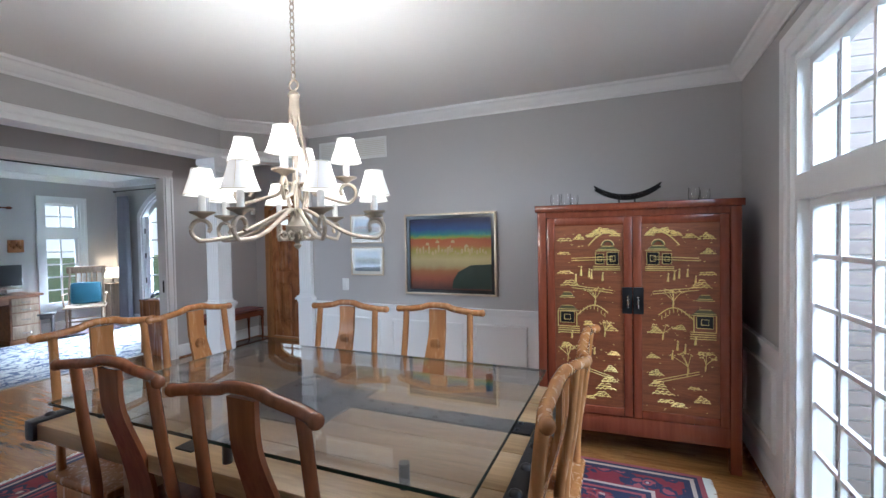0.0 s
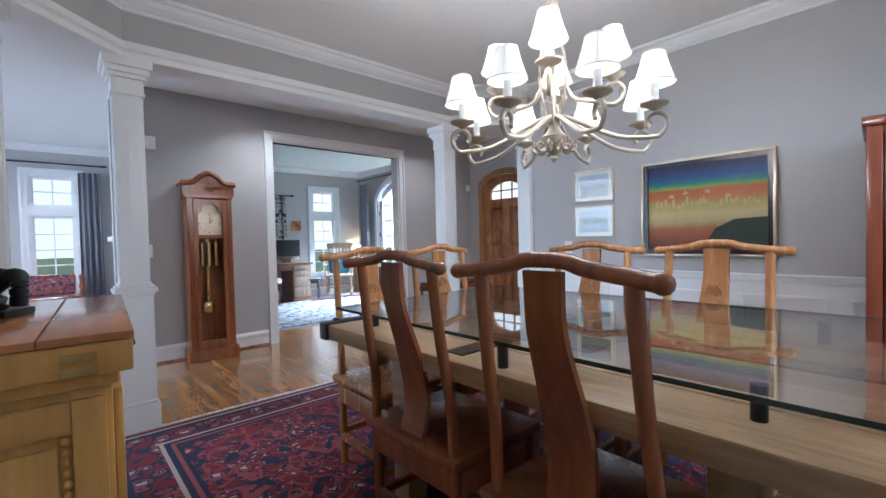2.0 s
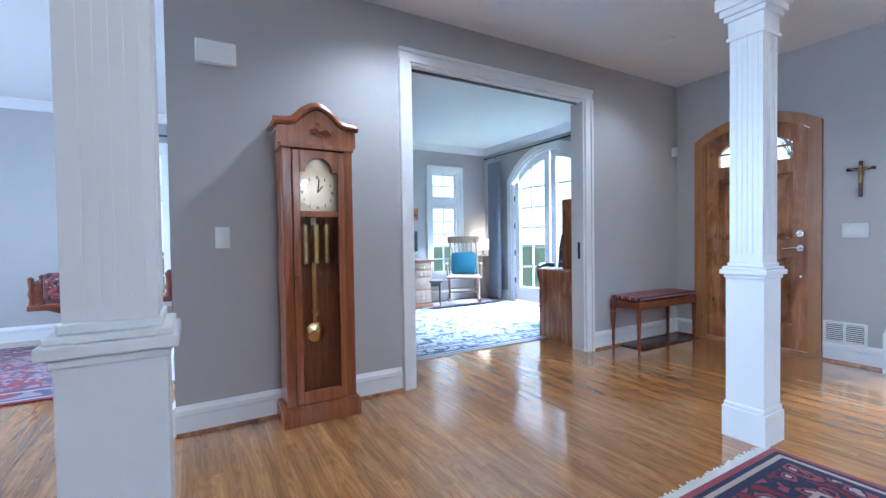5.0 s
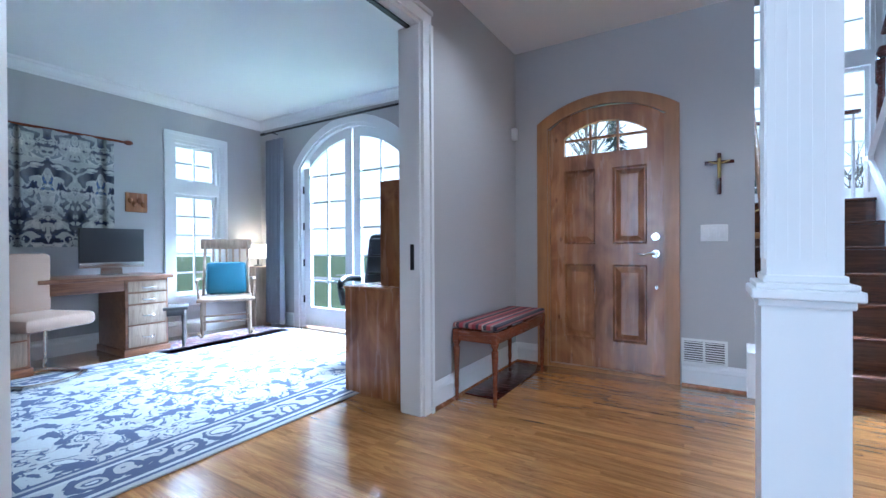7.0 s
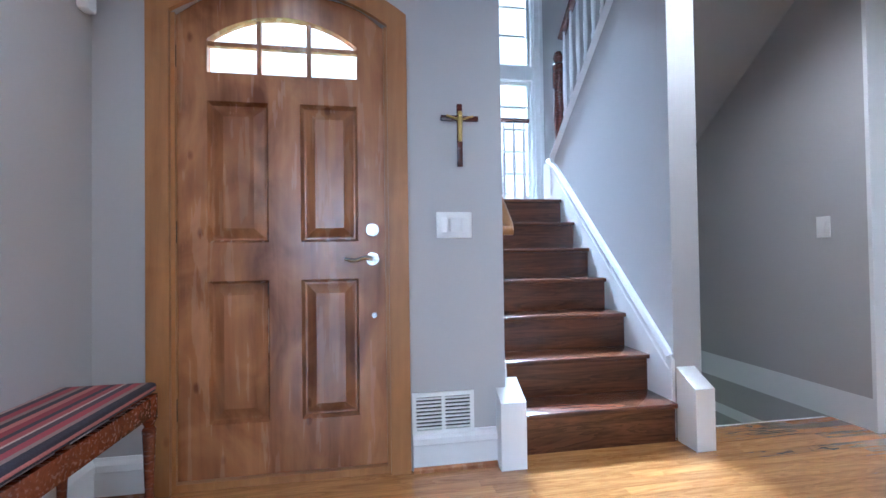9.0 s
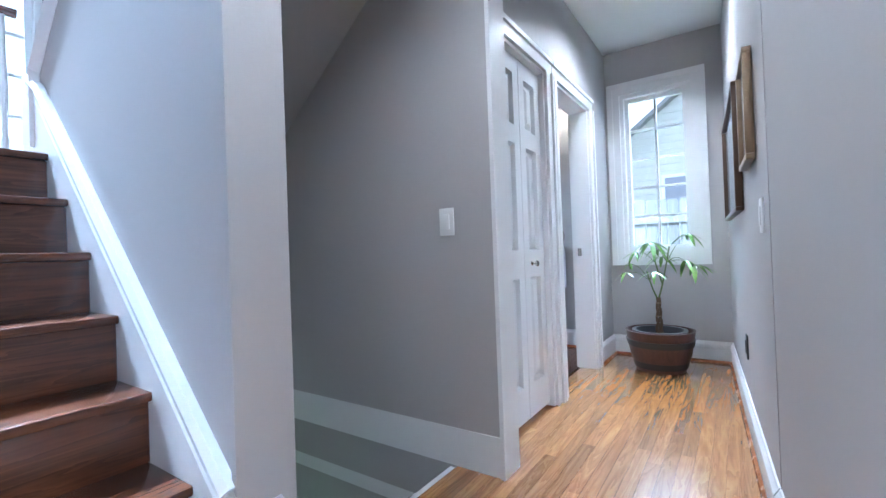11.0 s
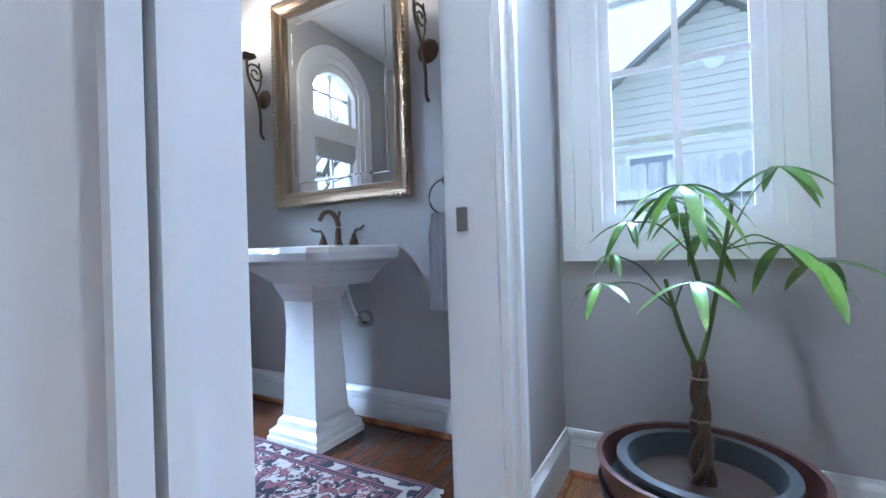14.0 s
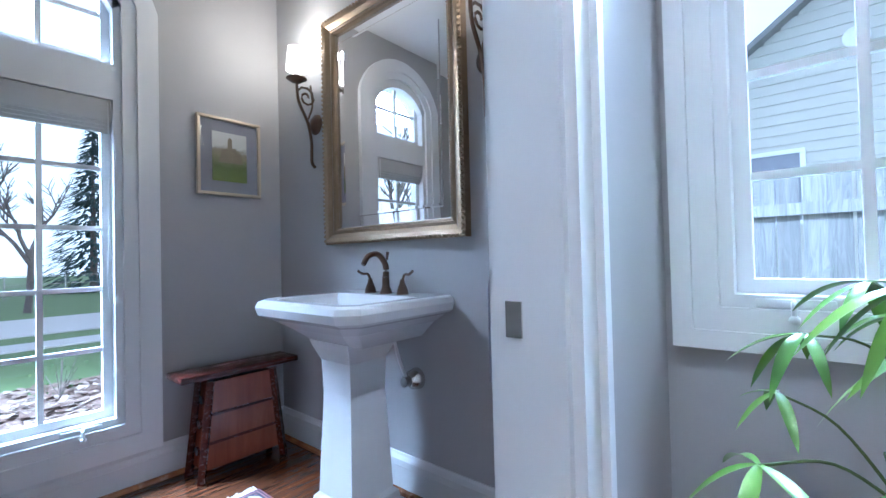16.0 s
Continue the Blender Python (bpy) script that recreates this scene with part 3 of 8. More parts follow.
def casing_door(name, m, w, h, depth, label, cw=0.085):
    """A white cased opening; local x along the wall, -y into the room."""
    o = thing(name, m, label, "door casing", kind="structure")
    k = w / 2
    for y0, y1, yb in ((-0.02, 0.0, -0.034), (depth, depth + 0.02, depth + 0.02)):
        bm = B()
        for e, a, b in ((0.0, y0, y1), (cw - 0.025, yb, y0 if yb < 0 else yb + 0.014)):
            box(bm, -k - cw, -k - e, a, b, 0, h)
            box(bm, k + e, k + cw, a, b, 0, h)
            box(bm, -k - cw, k + cw, a, b, h + e, h + cw)
        part("casing", bm, TRIM, o, smooth=False)
    bm = B()
    box(bm, -k, -k + 0.018, 0, depth, 0, h)
    box(bm, k - 0.018, k, 0, depth, 0, h)
    box(bm, -k + 0.018, k - 0.018, 0, depth, h - 0.018, h)
    part("jamb", bm, TRIM, o, smooth=False)
    return o


op = casing_door("opening_office", pose(-4.77, 2.575, 0, 0, 0, 90), 1.75, 2.29, 0.14, "wide white cased opening with pocket doors")
bm = B()
box(bm, 0.852, 0.857, 0.04, 0.065, 0.85, 1.0)
part("pocket_door_pull", bm, IRON, op, "dark recessed pull", smooth=False)
bm = B()
box(bm, -0.85, 0.85, 0.055, 0.085, 2.262, 2.271)
part("pocket_door_track", bm, IRON, op, "dark pocket door track", smooth=False)
casing_door("opening_closet", pose(-0.55, NORTH, 0), 0.62, 2.0, 0.13, "white moulded casing round the closet door")
bd = casing_door("opening_bath", pose(0.3, NORTH, 0), 0.72, 2.0, 0.13, "white moulded casing of the powder room pocket door")
bm = B()
box(bm, 0.338, 0.3425, 0.075, 0.105, 0.87, 0.93)
part("strike_plate", bm, STEEL, bd, "nickel strike plate", smooth=False)
bm = B()
box(bm, -1.16, -1.02, 4.8, 4.819, 0, H - 0.002)
solid("trim_stair_corner", bm, TRIM, "white corner board beside the basement stairs", "trim")

# ---- stairs ----
RISE, GO, SX0, SX1 = 0.195, 0.2105, -3.1, -2.2
stairs = thing("staircase", pose(0, 0, 0), "dark stained oak stairs with white skirt boards", "stairs", kind="structure")
for i in range(7):
    y = 4.9 + GO * i
    bm = B()
    box(bm, SX0 + 0.03, SX1 - 0.015, y + 0.015, y + 0.035, RISE * i, RISE * (i + 1) - 0.028)
    part("riser", bm, TREAD, stairs, smooth=False)
    bm = B()
    box(bm, SX0 + 0.03, SX1 - 0.015, y - 0.012, y + GO + 0.03 if i < 6 else 7.35, RISE * (i + 1) - 0.027, RISE * (i + 1), 0.008)
    part("tread", bm, TREAD, stairs)
bm = B()
box(bm, SX0, SX1 + 0.13, 6.2, 7.35, 1.1, RISE * 7 - 0.03)
part("landing", bm, CEIL, stairs, smooth=False)


def skirt(x0, x1, lo=0.0):
    bm = B()
    s = RISE / GO
    pts = [(4.93, 0.0), (4.93, 0.4), (6.28, 0.4 + 1.35 * s), (6.42, 1.71), (6.5, 1.71), (6.5, 1.2), (6.2, 1.1), (5.15, 0.0)]
    a = [bm.verts.new((x0, y, z)) for y, z in pts]
    b = [bm.verts.new((x1, y, z)) for y, z in pts]
    bm.faces.new(a)
    bm.faces.new(list(reversed(b)))
    for i in range(len(pts)):
        j = (i + 1) % len(pts)
        bm.faces.new((a[j], a[i], b[i], b[j]))
    part("skirt_board", bm, TRIM, stairs, smooth=False)
    bm = B()
    tube(bm, [(x0 + 0.01, 4.95, 0.41), (x0 + 0.01, 6.28, 0.41 + 1.33 * s), (x0 + 0.01, 6.42, 1.72)], 0.024, 6)
    tube(bm, [(x0 + 0.01, 4.95, 0.345), (x0 + 0.01, 6.28, 0.345 + 1.33 * s), (x0 + 0.01, 6.42, 1.655)], 0.014, 6)
    part("skirt_cap", bm, TRIM, stairs, smooth=False)


skirt(SX1 - 0.018, SX1 + 0.0)
skirt(SX0, SX0 + 0.028)
for x0, x1 in ((-3.145, -3.03), (-2.2, -2.1)):
    bm = B()
    prism(bm, [(x0, 0), (x1, 0), (x1, 0.29), (x0, 0.29)], 4.79, 4.92)
    for v in bm.verts:
        if v.co.z > 0.2 and v.co.y > 4.9:
            v.co.z += 0.075
    part("starting_block", bm, TRIM, stairs, smooth=False)
# wall between the flights, its sloping cap and the soffit over the basement stairs
bm = B()
ps = [(4.95, -2.4), (4.95, 2.92), (6.32, 1.72), (6.32, 1.3), (7.35, 1.3), (7.35, -2.4)]
a = [bm.verts.new((-2.198, y, z)) for y, z in ps]
b = [bm.verts.new((-2.06, y, z)) for y, z in ps]
bm.faces.new(a)
bm.faces.new(list(reversed(b)))
for i in range(len(ps)):
    j = (i + 1) % len(ps)
    bm.faces.new((a[j], a[i], b[i], b[j]))
solid("wall_between_flights", bm, WALL, "greige wall between two stair flights", "wall")
bm = B()
box(bm, -2.205, -2.05, 4.93, 4.9495, 0.28, H)
solid("trim_stair_post", bm, WALL, "painted end of the stair wall", "trim")
bm = B()
tube(bm, [(-2.13, 4.9, 2.99), (-2.13, 6.34, 1.74)], 0.06, 4, 0.5)
tube(bm, [(-2.2, 6.34, 1.42), (-2.2, 6.34, 1.74), (-2.2, 4.9, 2.97)], 0.03, 4)
solid("trim_flight_cap", bm, TRIM, "white sloping cap on the stair wall", "trim")
bm = B()
prism(bm, [(-2.06, 0), (-1.15, 0), (-1.15, 0.1), (-2.06, 0.1)], 0, 1)
for v in bm.verts:
    y = 4.87 + v.co.y * 1.9
    v.co.z = 1.6 + 0.79 * (6.25 - y) + v.co.z
    v.co.y = y
solid("soffit", bm, WALL, "sloping painted soffit under the upper flight", "ceiling")
bs = thing("basement_stairs", pose(0, 0, 0), "stairs going down to the basement", "stairs", kind="structure")
for i in range(9):
    bm = B()
    box(bm, -2.06, -1.15, 5.06 + GO * i, 5.3 + GO * i, -0.24 - RISE * i, -0.2 - RISE * i)
    part("step", bm, CONCRETE, bs, smooth=False)
bm = B()
box(bm, -2.06, -1.15, 5.05, 5.075, -0.2, -0.012)
part("fascia", bm, TRIM, bs, "white fascia at the floor edge", smooth=False)
trim_run("trim_basement_skirt", (-1.15, 7.35, -0.26), (-1.15, 5.06, -0.26), [(-0.002, 0), (0.016, 0), (0.02, 0.05), (0.01, 0.07), (-0.002, 0.07)], "white band under the floor edge")


def guard(name, pts, n, label, group):
    """A dark handrail on white balusters between two floor points."""
    o = thing(name, pose(0, 0, 0), label, "railing", kind="structure")
    p0, p1 = Vector(pts[0]), Vector(pts[1])
    bm = B()
    tube(bm, [p0 + Vector((0, 0, 0.93)), p1 + Vector((0, 0, 0.93))], 0.032, 8, 0.75)
    part("handrail", bm, MAHOG, o, "dark polished handrail")
    bm = B()
    tube(bm, [p0 + Vector((0, 0, 0.05)), p1 + Vector((0, 0, 0.05))], 0.028, 4, 0.7)
    part("bottom_rail", bm, TRIM, o, smooth=False)
    bm = B()
    lathe(bm, [(0.016, 0.05), (0.016, 0.22), (0.02, 0.24), (0.011, 0.27), (0.018, 0.45), (0.012, 0.7), (0.01, 0.91)], seg=8)
    me = mesh_of("baluster", bm, TRIM, True)
    for i in range(n):
        b = new("baluster", me)
        b.parent = o
        b.location = p0.lerp(p1, (i + 0.5) / n)
    return o


guard("landing_rail", ((-3.05, 7.15, 1.365), (-2.1, 7.15, 1.365)), 9, "landing guard of white balusters under a dark rail", "")
guard("flight_rail", ((-2.13, 6.3, 1.78), (-2.13, 4.9, 3.0)), 12, "sloping dark handrail on white balusters", "")
nw = thing("newel_post", pose(-2.13, 6.36, 1.365), "dark turned newel post with a ball top", "newel post", kind="structure")
bm = B()
lathe(bm, [(0.05, 0), (0.05, 0.45), (0.055, 0.47), (0.035, 0.5), (0.045, 0.7), (0.035, 0.95), (0.05, 0.97), (0.05, 1.15), (0.03, 1.17), (0.045, 1.21), (0.03, 1.26), (0.0, 1.27)], seg=14)
part("post", bm, MAHOG, nw)
hr = thing("wall_handrail", pose(0, 0, 0), "brown wooden handrail on the stair wall", "handrail")
bm = B()
tube(bm, [(-3.1, 4.97, 1.05), (-3.03, 4.97, 1.05), (-3.03, 5.0, 1.08), (-3.03, 6.2, 2.2)], 0.024, 10)
part("rail", bm, ALDERTRIM, hr)
for y in (5.2, 5.9):
    bm = B()
    cyl(bm, (-3.1, y, 1.08 + (y - 5.0) * 0.93 - 0.05), (-3.03, y, 1.08 + (y - 5.0) * 0.93 - 0.02), 0.008)
    part("bracket", bm, BRASS, hr)
hb = thing("basement_handrail", pose(0, 0, 0), "brown wooden handrail of the basement stairs", "handrail")
bm = B()
tube(bm, [(-2.05, 5.35, 0.75), (-1.99, 5.35, 0.75), (-1.99, 5.38, 0.73), (-1.99, 6.8, -0.55)], 0.022, 10)
part("rail", bm, ALDERTRIM, hb)

# ---- front door ----
fd = thing("door_front", pose(-4.05, FOY, 0), "closed knotty alder front door, arched, with a glazed lunette", "door", kind="structure")


def arched_casing(bm, w, sp, pk, cw, y0, y1):
    box(bm, -w / 2 - cw, -w / 2, y0, y1, 0, sp)
    box(bm, w / 2, w / 2 + cw, y0, y1, 0, sp)
    a, b = arch(-w / 2, w / 2, sp, pk), arch(-w / 2 - cw, w / 2 + cw, sp + 0.03, pk + cw)
    b[0], b[-1] = (-w / 2 - cw, sp), (w / 2 + cw, sp)
    a = a[:1] + a + a[-1:]
    c = arch(-w / 2 - cw, w / 2 + cw, sp + 0.05, pk + cw)
    b = [(-w / 2 - cw, sp)] + c + [(w / 2 + cw, sp)]
    for i in range(len(a) - 1):
        q = [a[i], a[i + 1], b[i + 1], b[i]]
        if a[i] == a[i + 1]:
            q = [a[i], b[i + 1], b[i]]
        prism(bm, q, y0, y1)


bm = B()
arched_casing(bm, 0.87, 1.94, 2.075, 0.085, -0.022, 0.0)
part("casing", bm, ALDERTRIM, fd, "light stained alder casing", smooth=False)
bm = B()
box(bm, -0.435, -0.42, 0.0, 0.12, 0, 1.94)
box(bm, 0.42, 0.435, 0.0, 0.12, 0, 1.94)
box(bm, -0.42, 0.42, 0.0, 0.15, 0.0, 0.03)
part("jamb", bm, ALDERTRIM, fd, smooth=False)
# slab: stiles and rails round four panels and a lunette
Z = [0.035, 0.25, 0.84, 1.0, 1.59, 1.71, 1.82, 1.93, 2.065]
y0, y1 = 0.02, 0.065
for x0, x1 in ((-0.42, -0.305), (0.305, 0.42)):
    bm = B()
    pts = [(x0, 0.035), (x1, 0.035), (x1, 1.94 + 0.085 * (1 if x1 < 0.4 and x1 > -0.4 else 0)), (x0, 1.94 + 0.085 * (1 if x0 > -0.4 else 0))]
    prism(bm, pts, y0, y1)
    part("stile", bm, ALDER, fd, smooth=False)
bm = B()
box(bm, -0.065, 0.065, y0, y1, 0.25, 0.84)
box(bm, -0.065, 0.065, y0, y1, 1.0, 1.59)
part("mullion", bm, ALDER, fd, smooth=False)
for z0, z1 in ((0.035, 0.25), (0.84, 1.0), (1.59, 1.71)):
    bm = B()
    box(bm, -0.305, 0.305, y0, y1, z0, z1)
    part("rail", bm, ALDER, fd, smooth=False)
bm = B()
lo, hi = arch(-0.305, 0.305, 1.85, 1.96), arch(-0.305, 0.305, 2.023, 2.07)
for i in range(len(lo) - 1):
    prism(bm, [lo[i], lo[i + 1], hi[i + 1], hi[i]], y0, y1)
part("top_rail", bm, ALDER, fd, smooth=False)
for x0, x1 in ((-0.305, -0.065), (0.065, 0.305)):
    for z0, z1 in ((0.25, 0.84), (1.0, 1.59)):
        bm = B()
        rings = []
        for e, d in [(0.0, 0.021), (0.012, 0.045), (0.02, 0.045), (0.06, 0.026)]:
            rings.append([bm.verts.new(p) for p in ((x0 + e, d, z0 + e), (x1 - e, d, z0 + e), (x1 - e, d, z1 - e), (x0 + e, d, z1 - e))])
        for a, b in zip(rings, rings[1:]):
            for i in range(4):
                bm.faces.new((a[i], a[(i + 1) % 4], b[(i + 1) % 4], b[i]))
        bm.faces.new(rings[-1])
        part("raised_panel", bm, ALDER, fd, smooth=False)
bm = B()
prism(bm, [(-0.305, 1.71), (0.305, 1.71)] + list(reversed(arch(-0.305, 0.305, 1.85, 1.96))), 0.04, 0.044)
p = part("pane", bm, PANE, fd, smooth=False)
p.visible_shadow = False
bm = B()
for x in (-0.102, 0.102):
    box(bm, x - 0.009, x + 0.009, 0.028, 0.056, 1.71, 1.94)
box(bm, -0.305, 0.305, 0.03, 0.054, 1.825, 1.843)
part("muntin", bm, ALDER, fd, smooth=False)
bm = B()
cyl(bm, (0.365, 0.02, 1.05), (0.365, 0.0, 1.05), 0.032, 0.028, 20)
cyl(bm, (0.365, 0.0, 1.05), (0.365, -0.01, 1.05), 0.014, 0.012, 14)
part("deadbolt", bm, STEEL, fd, "round nickel deadbolt")
bm = B()
cyl(bm, (0.365, 0.02, 0.925), (0.365, 0.005, 0.925), 0.032, 0.028, 20)
cyl(bm, (0.365, 0.005, 0.925), (0.365, -0.04, 0.925), 0.01, None, 10)
tube(bm, bend([(0.365, -0.04, 0.925), (0.33, -0.045, 0.93), (0.29, -0.045, 0.918), (0.25, -0.04, 0.925)], 5), 0.009, 8)
part("lever_handle", bm, STEEL, fd, "nickel lever handle")
bm = B()
cyl(bm, (0.37, 0.02, 0.68), (0.37, 0.012, 0.68), 0.012)
part("lower_lock", bm, STEEL, fd)
for z in (0.28, 1.0, 1.72):
    bm = B()
    cyl(bm, (-0.425, 0.012, z), (-0.425, 0.012, z + 0.09), 0.007)
    part("hinge", bm, BRONZE, fd)

# ---- french doors of the office ----
fr = thing("door_french", pose(-6.83, 4.99, 0), "closed white arched french doors with divided glass", "door", kind="structure")
bm = B()
arched_casing(bm, 1.7, 1.95, 2.395, 0.085, -0.022, 0.0)
part("casing", bm, TRIM, fr, smooth=False)
bm = B()
box(bm, -0.85, -0.82, 0.0, 0.14, 0, 1.96)
box(bm, 0.82, 0.85, 0.0, 0.14, 0, 1.96)
lo, hi = arch(-0.85, 0.85, 1.92, 2.36), arch(-0.85, 0.85, 1.95, 2.395)
for i in range(len(lo) - 1):
    prism(bm, [lo[i], lo[i + 1], hi[i + 1], hi[i]], 0.0, 0.14)
part("jamb", bm, TRIM, fr, smooth=False)


def zarch(x, drop=0.0):
    w, h = 0.85, 0.445
    r = (w * w + h * h) / (2 * h)
    return 2.36 - drop - r + math.sqrt(max(0, r * r - x * x))


for s in (-1, 1):
    def sx(x):
        return s * x
    leaf = B()
    box(leaf, min(sx(0.01), sx(0.12)), max(sx(0.01), sx(0.12)), 0.05, 0.095, 0.02, zarch(0.12))
    box(leaf, min(sx(0.71), sx(0.815)), max(sx(0.71), sx(0.815)), 0.05, 0.095, 0.02, zarch(0.815))
    box(leaf, min(sx(0.12), sx(0.71)), max(sx(0.12), sx(0.71)), 0.05, 0.095, 0.02, 0.25)
    n = 8
    for i in range(n):
        a, b = 0.12 + 0.59 * i / n, 0.12 + 0.59 * (i + 1) / n
        prism(leaf, [(sx(a), zarch(a, 0.11)), (sx(b), zarch(b, 0.11)), (sx(b), zarch(b)), (sx(a), zarch(a))], 0.05, 0.095)
    lf = part("door_leaf", leaf, TRIM, fr, smooth=False)
    bm = B()
    box(bm, sx(0.415) - 0.011, sx(0.415) + 0.011, 0.058, 0.087, 0.25, zarch(0.415, 0.1))
    for z in (0.57, 0.89, 1.21, 1.53, 1.85):
        box(bm, min(sx(0.12), sx(0.71)), max(sx(0.12), sx(0.71)), 0.06, 0.085, z - 0.011, z + 0.011)
    part("muntin", bm, TRIM, lf, smooth=False)
    bm = B()
    prism(bm, [(sx(0.12), 0.25), (sx(0.71), 0.25)] + [(sx(0.71 - 0.59 * i / n), zarch(0.71 - 0.59 * i / n, 0.11)) for i in range(n + 1)], 0.07, 0.074)
    p = part("pane", bm, PANE, lf, smooth=False)
    p.visible_shadow = False
    for z in (0.3, 0.75, 1.2, 1.65):
        bm = B()
        box(bm, sx(0.825) - 0.012, sx(0.825) + 0.012, 0.03, 0.05, z, z + 0.09)
        part("hinge", bm, IRON, lf, smooth=False)

# ---- closet door ----
cd = thing("door_closet", pose(-0.55, NORTH, 0), "closed white six panel bifold closet door", "door", kind="structure")
for s in (-1, 1):
    x0, x1 = (-0.29, -0.002) if s < 0 else (0.002, 0.29)
    bm = B()
    zs = [(0.02, 0.2), (0.78, 0.93), (1.5, 1.6), (1.88, 1.97)]
    box(bm, x0, x0 + 0.07, 0.03, 0.065, 0.02, 1.97)
    box(bm, x1 - 0.07, x1, 0.03, 0.065, 0.02, 1.97)
    for z0, z1 in zs:
        box(bm, x0 + 0.07, x1 - 0.07, 0.03, 0.065, z0, z1)
    lf = part("door_leaf", bm, DOORWHITE, cd, smooth=False)
    for (_, z0), (z1, _) in zip(zs, zs[1:]):
        bm = B()
        rings = []
        a0, a1 = x0 + 0.07, x1 - 0.07
        for e, d in [(0.0, 0.031), (0.014, 0.05), (0.022, 0.05), (0.05, 0.036)]:
            rings.append([bm.verts.new(p) for p in ((a0 + e, d, z0 + e), (a1 - e, d, z0 + e), (a1 - e, d, z1 - e), (a0 + e, d, z1 - e))])
        for a, b in zip(rings, rings[1:]):
            for i in range(4):
                bm.faces.new((a[i], a[(i + 1) % 4], b[(i + 1) % 4], b[i]))
        bm.faces.new(rings[-1])
        part("raised_panel", bm, DOORWHITE, lf, smooth=False)
bm = B()
lathe(bm, [(0.012, 0.0), (0.006, 0.008), (0.006, 0.018), (0.016, 0.026), (0.017, 0.034), (0.01, 0.041), (0.0, 0.042)], seg=16, m=Matrix.Rotation(math.pi / 2, 4, "X"))
part("knob", bm, STEEL, cd, "round nickel knob", m=pose(0.1, 0.03, 0.855))

# ---- wainscot of the dining room ----


def wainscot(name, m, u0, u1, panels):
    o = thing(name, m, "white wainscot with a chair rail and moulded panels", "wainscot", kind="structure")
    bm = B()
    box(bm, u0, u1, -0.006, 0.004, 0.15, 0.8)
    part("backing", bm, TRIM, o, smooth=False)
    bm = B()
    box(bm, u0, u1, -0.03, 0.0, 0.815, 0.84, 0.004)
    box(bm, u0, u1, -0.018, 0.0, 0.785, 0.815, 0.004)
    part("chair_rail", bm, TRIM, o, smooth=False)
    for a, b in panels:
        bm = B()
        for e, t in ((0.0, 0.02), (0.006, 0.026)):
            w = 0.028 - e * 2
            for q in ((a + e, a + e + w, 0.24 + e, 0.7 - e), (b - e - w, b - e, 0.24 + e, 0.7 - e), (a + e + w, b - e - w, 0.24 + e, 0.24 + e + w), (a + e + w, b - e - w, 0.7 - e - w, 0.7 - e)):
                box(bm, q[0], q[1], -t, -0.004, q[2], q[3])
        part("panel_moulding", bm, TRIM, o, smooth=False)


wainscot("wainscot_north", pose(0, 3.47, 0), -2.5, EAST, [(-2.4, -1.72), (-1.6, -0.86), (-0.76, -0.28), (-0.18, 0.5), (0.6, 1.15)])
wainscot("wainscot_east", pose(EAST, 0, 0, 0, 0, -90), -3.47, -2.58, [(-3.35, -2.7)])
wainscot("wainscot_south", pose(0, -0.42, 0, 0, 0, 180), -EAST, 2.4, [(-1.1, -0.3), (-0.2, 0.5), (0.6, 1.3), (1.4, 2.2)])

# ---- wall plates, vents, recessed lamps ----


def plate(name, m, w, h, label, category, toggles=1, mat=None):
    o = thing(name, m, label, category)
    bm = B()
    box(bm, -w / 2, w / 2, -0.008, 0.0, -h / 2, h / 2, 0.003)
    part("plate", bm, mat or PLASTIC, o)
    for i in range(toggles):
        x = (i - (toggles - 1) / 2) * 0.046
        bm = B()
        box(bm, x - 0.016, x + 0.016, -0.012, -0.006, -0.033, 0.033, 0.002)
        part("rocker", bm, mat or PLASTIC, o)
    return o


plate("light_switch", pose(-3.325, FOY, 1.07), 0.16, 0.115, "white triple light switch on the foyer wall", "light switch", 3)
plate("light_switch", pose(-1.15, 5.045, 1.067, 0, 0, -90), 0.075, 0.12, "white light switch by the basement stairs", "light switch", 1)
plate("light_switch", pose(-4.77, 0.51, 1.08, 0, 0, 90), 0.075, 0.12, "white light switch beside the clock", "light switch", 1)
plate("light_switch", pose(-2.12, 3.47, 1.02), 0.075, 0.12, "white light switch above the wainscot", "light switch", 1)
plate("wall_outlet", pose(EAST, 2.8, 0.4, 0, 0, -90), 0.075, 0.12, "white wall outlet in the wainscot", "outlet", 1)
plate("wall_outlet", HALLS @ pose(0.15, 0, 0.4), 0.075, 0.12, "black wall outlet low on the hall wall", "outlet", 1, DARKPLASTIC)
plate("thermostat", HALLS @ pose(1.0, 0, 1.02), 0.08, 0.12, "white wall control plate", "thermostat", 1)
tg = thing("alarm_sensor", pose(-4.77, 4.8, 1.93, 0, 0, 90), "small white alarm sensor near the front door", "sensor")
bm = B()
box(bm, -0.03, 0.03, -0.045, 0, -0.05, 0.05, 0.012)
part("body", bm, PLASTIC, tg)
ch = thing("door_chime", pose(-4.77, 0.5, 2.1, 0, 0, 90), "white door chime box high on the wall", "door chime")
bm = B()
box(bm, -0.1, 0.1, -0.05, 0, -0.06, 0.06, 0.006)
part("body", bm, PLASTIC, ch)


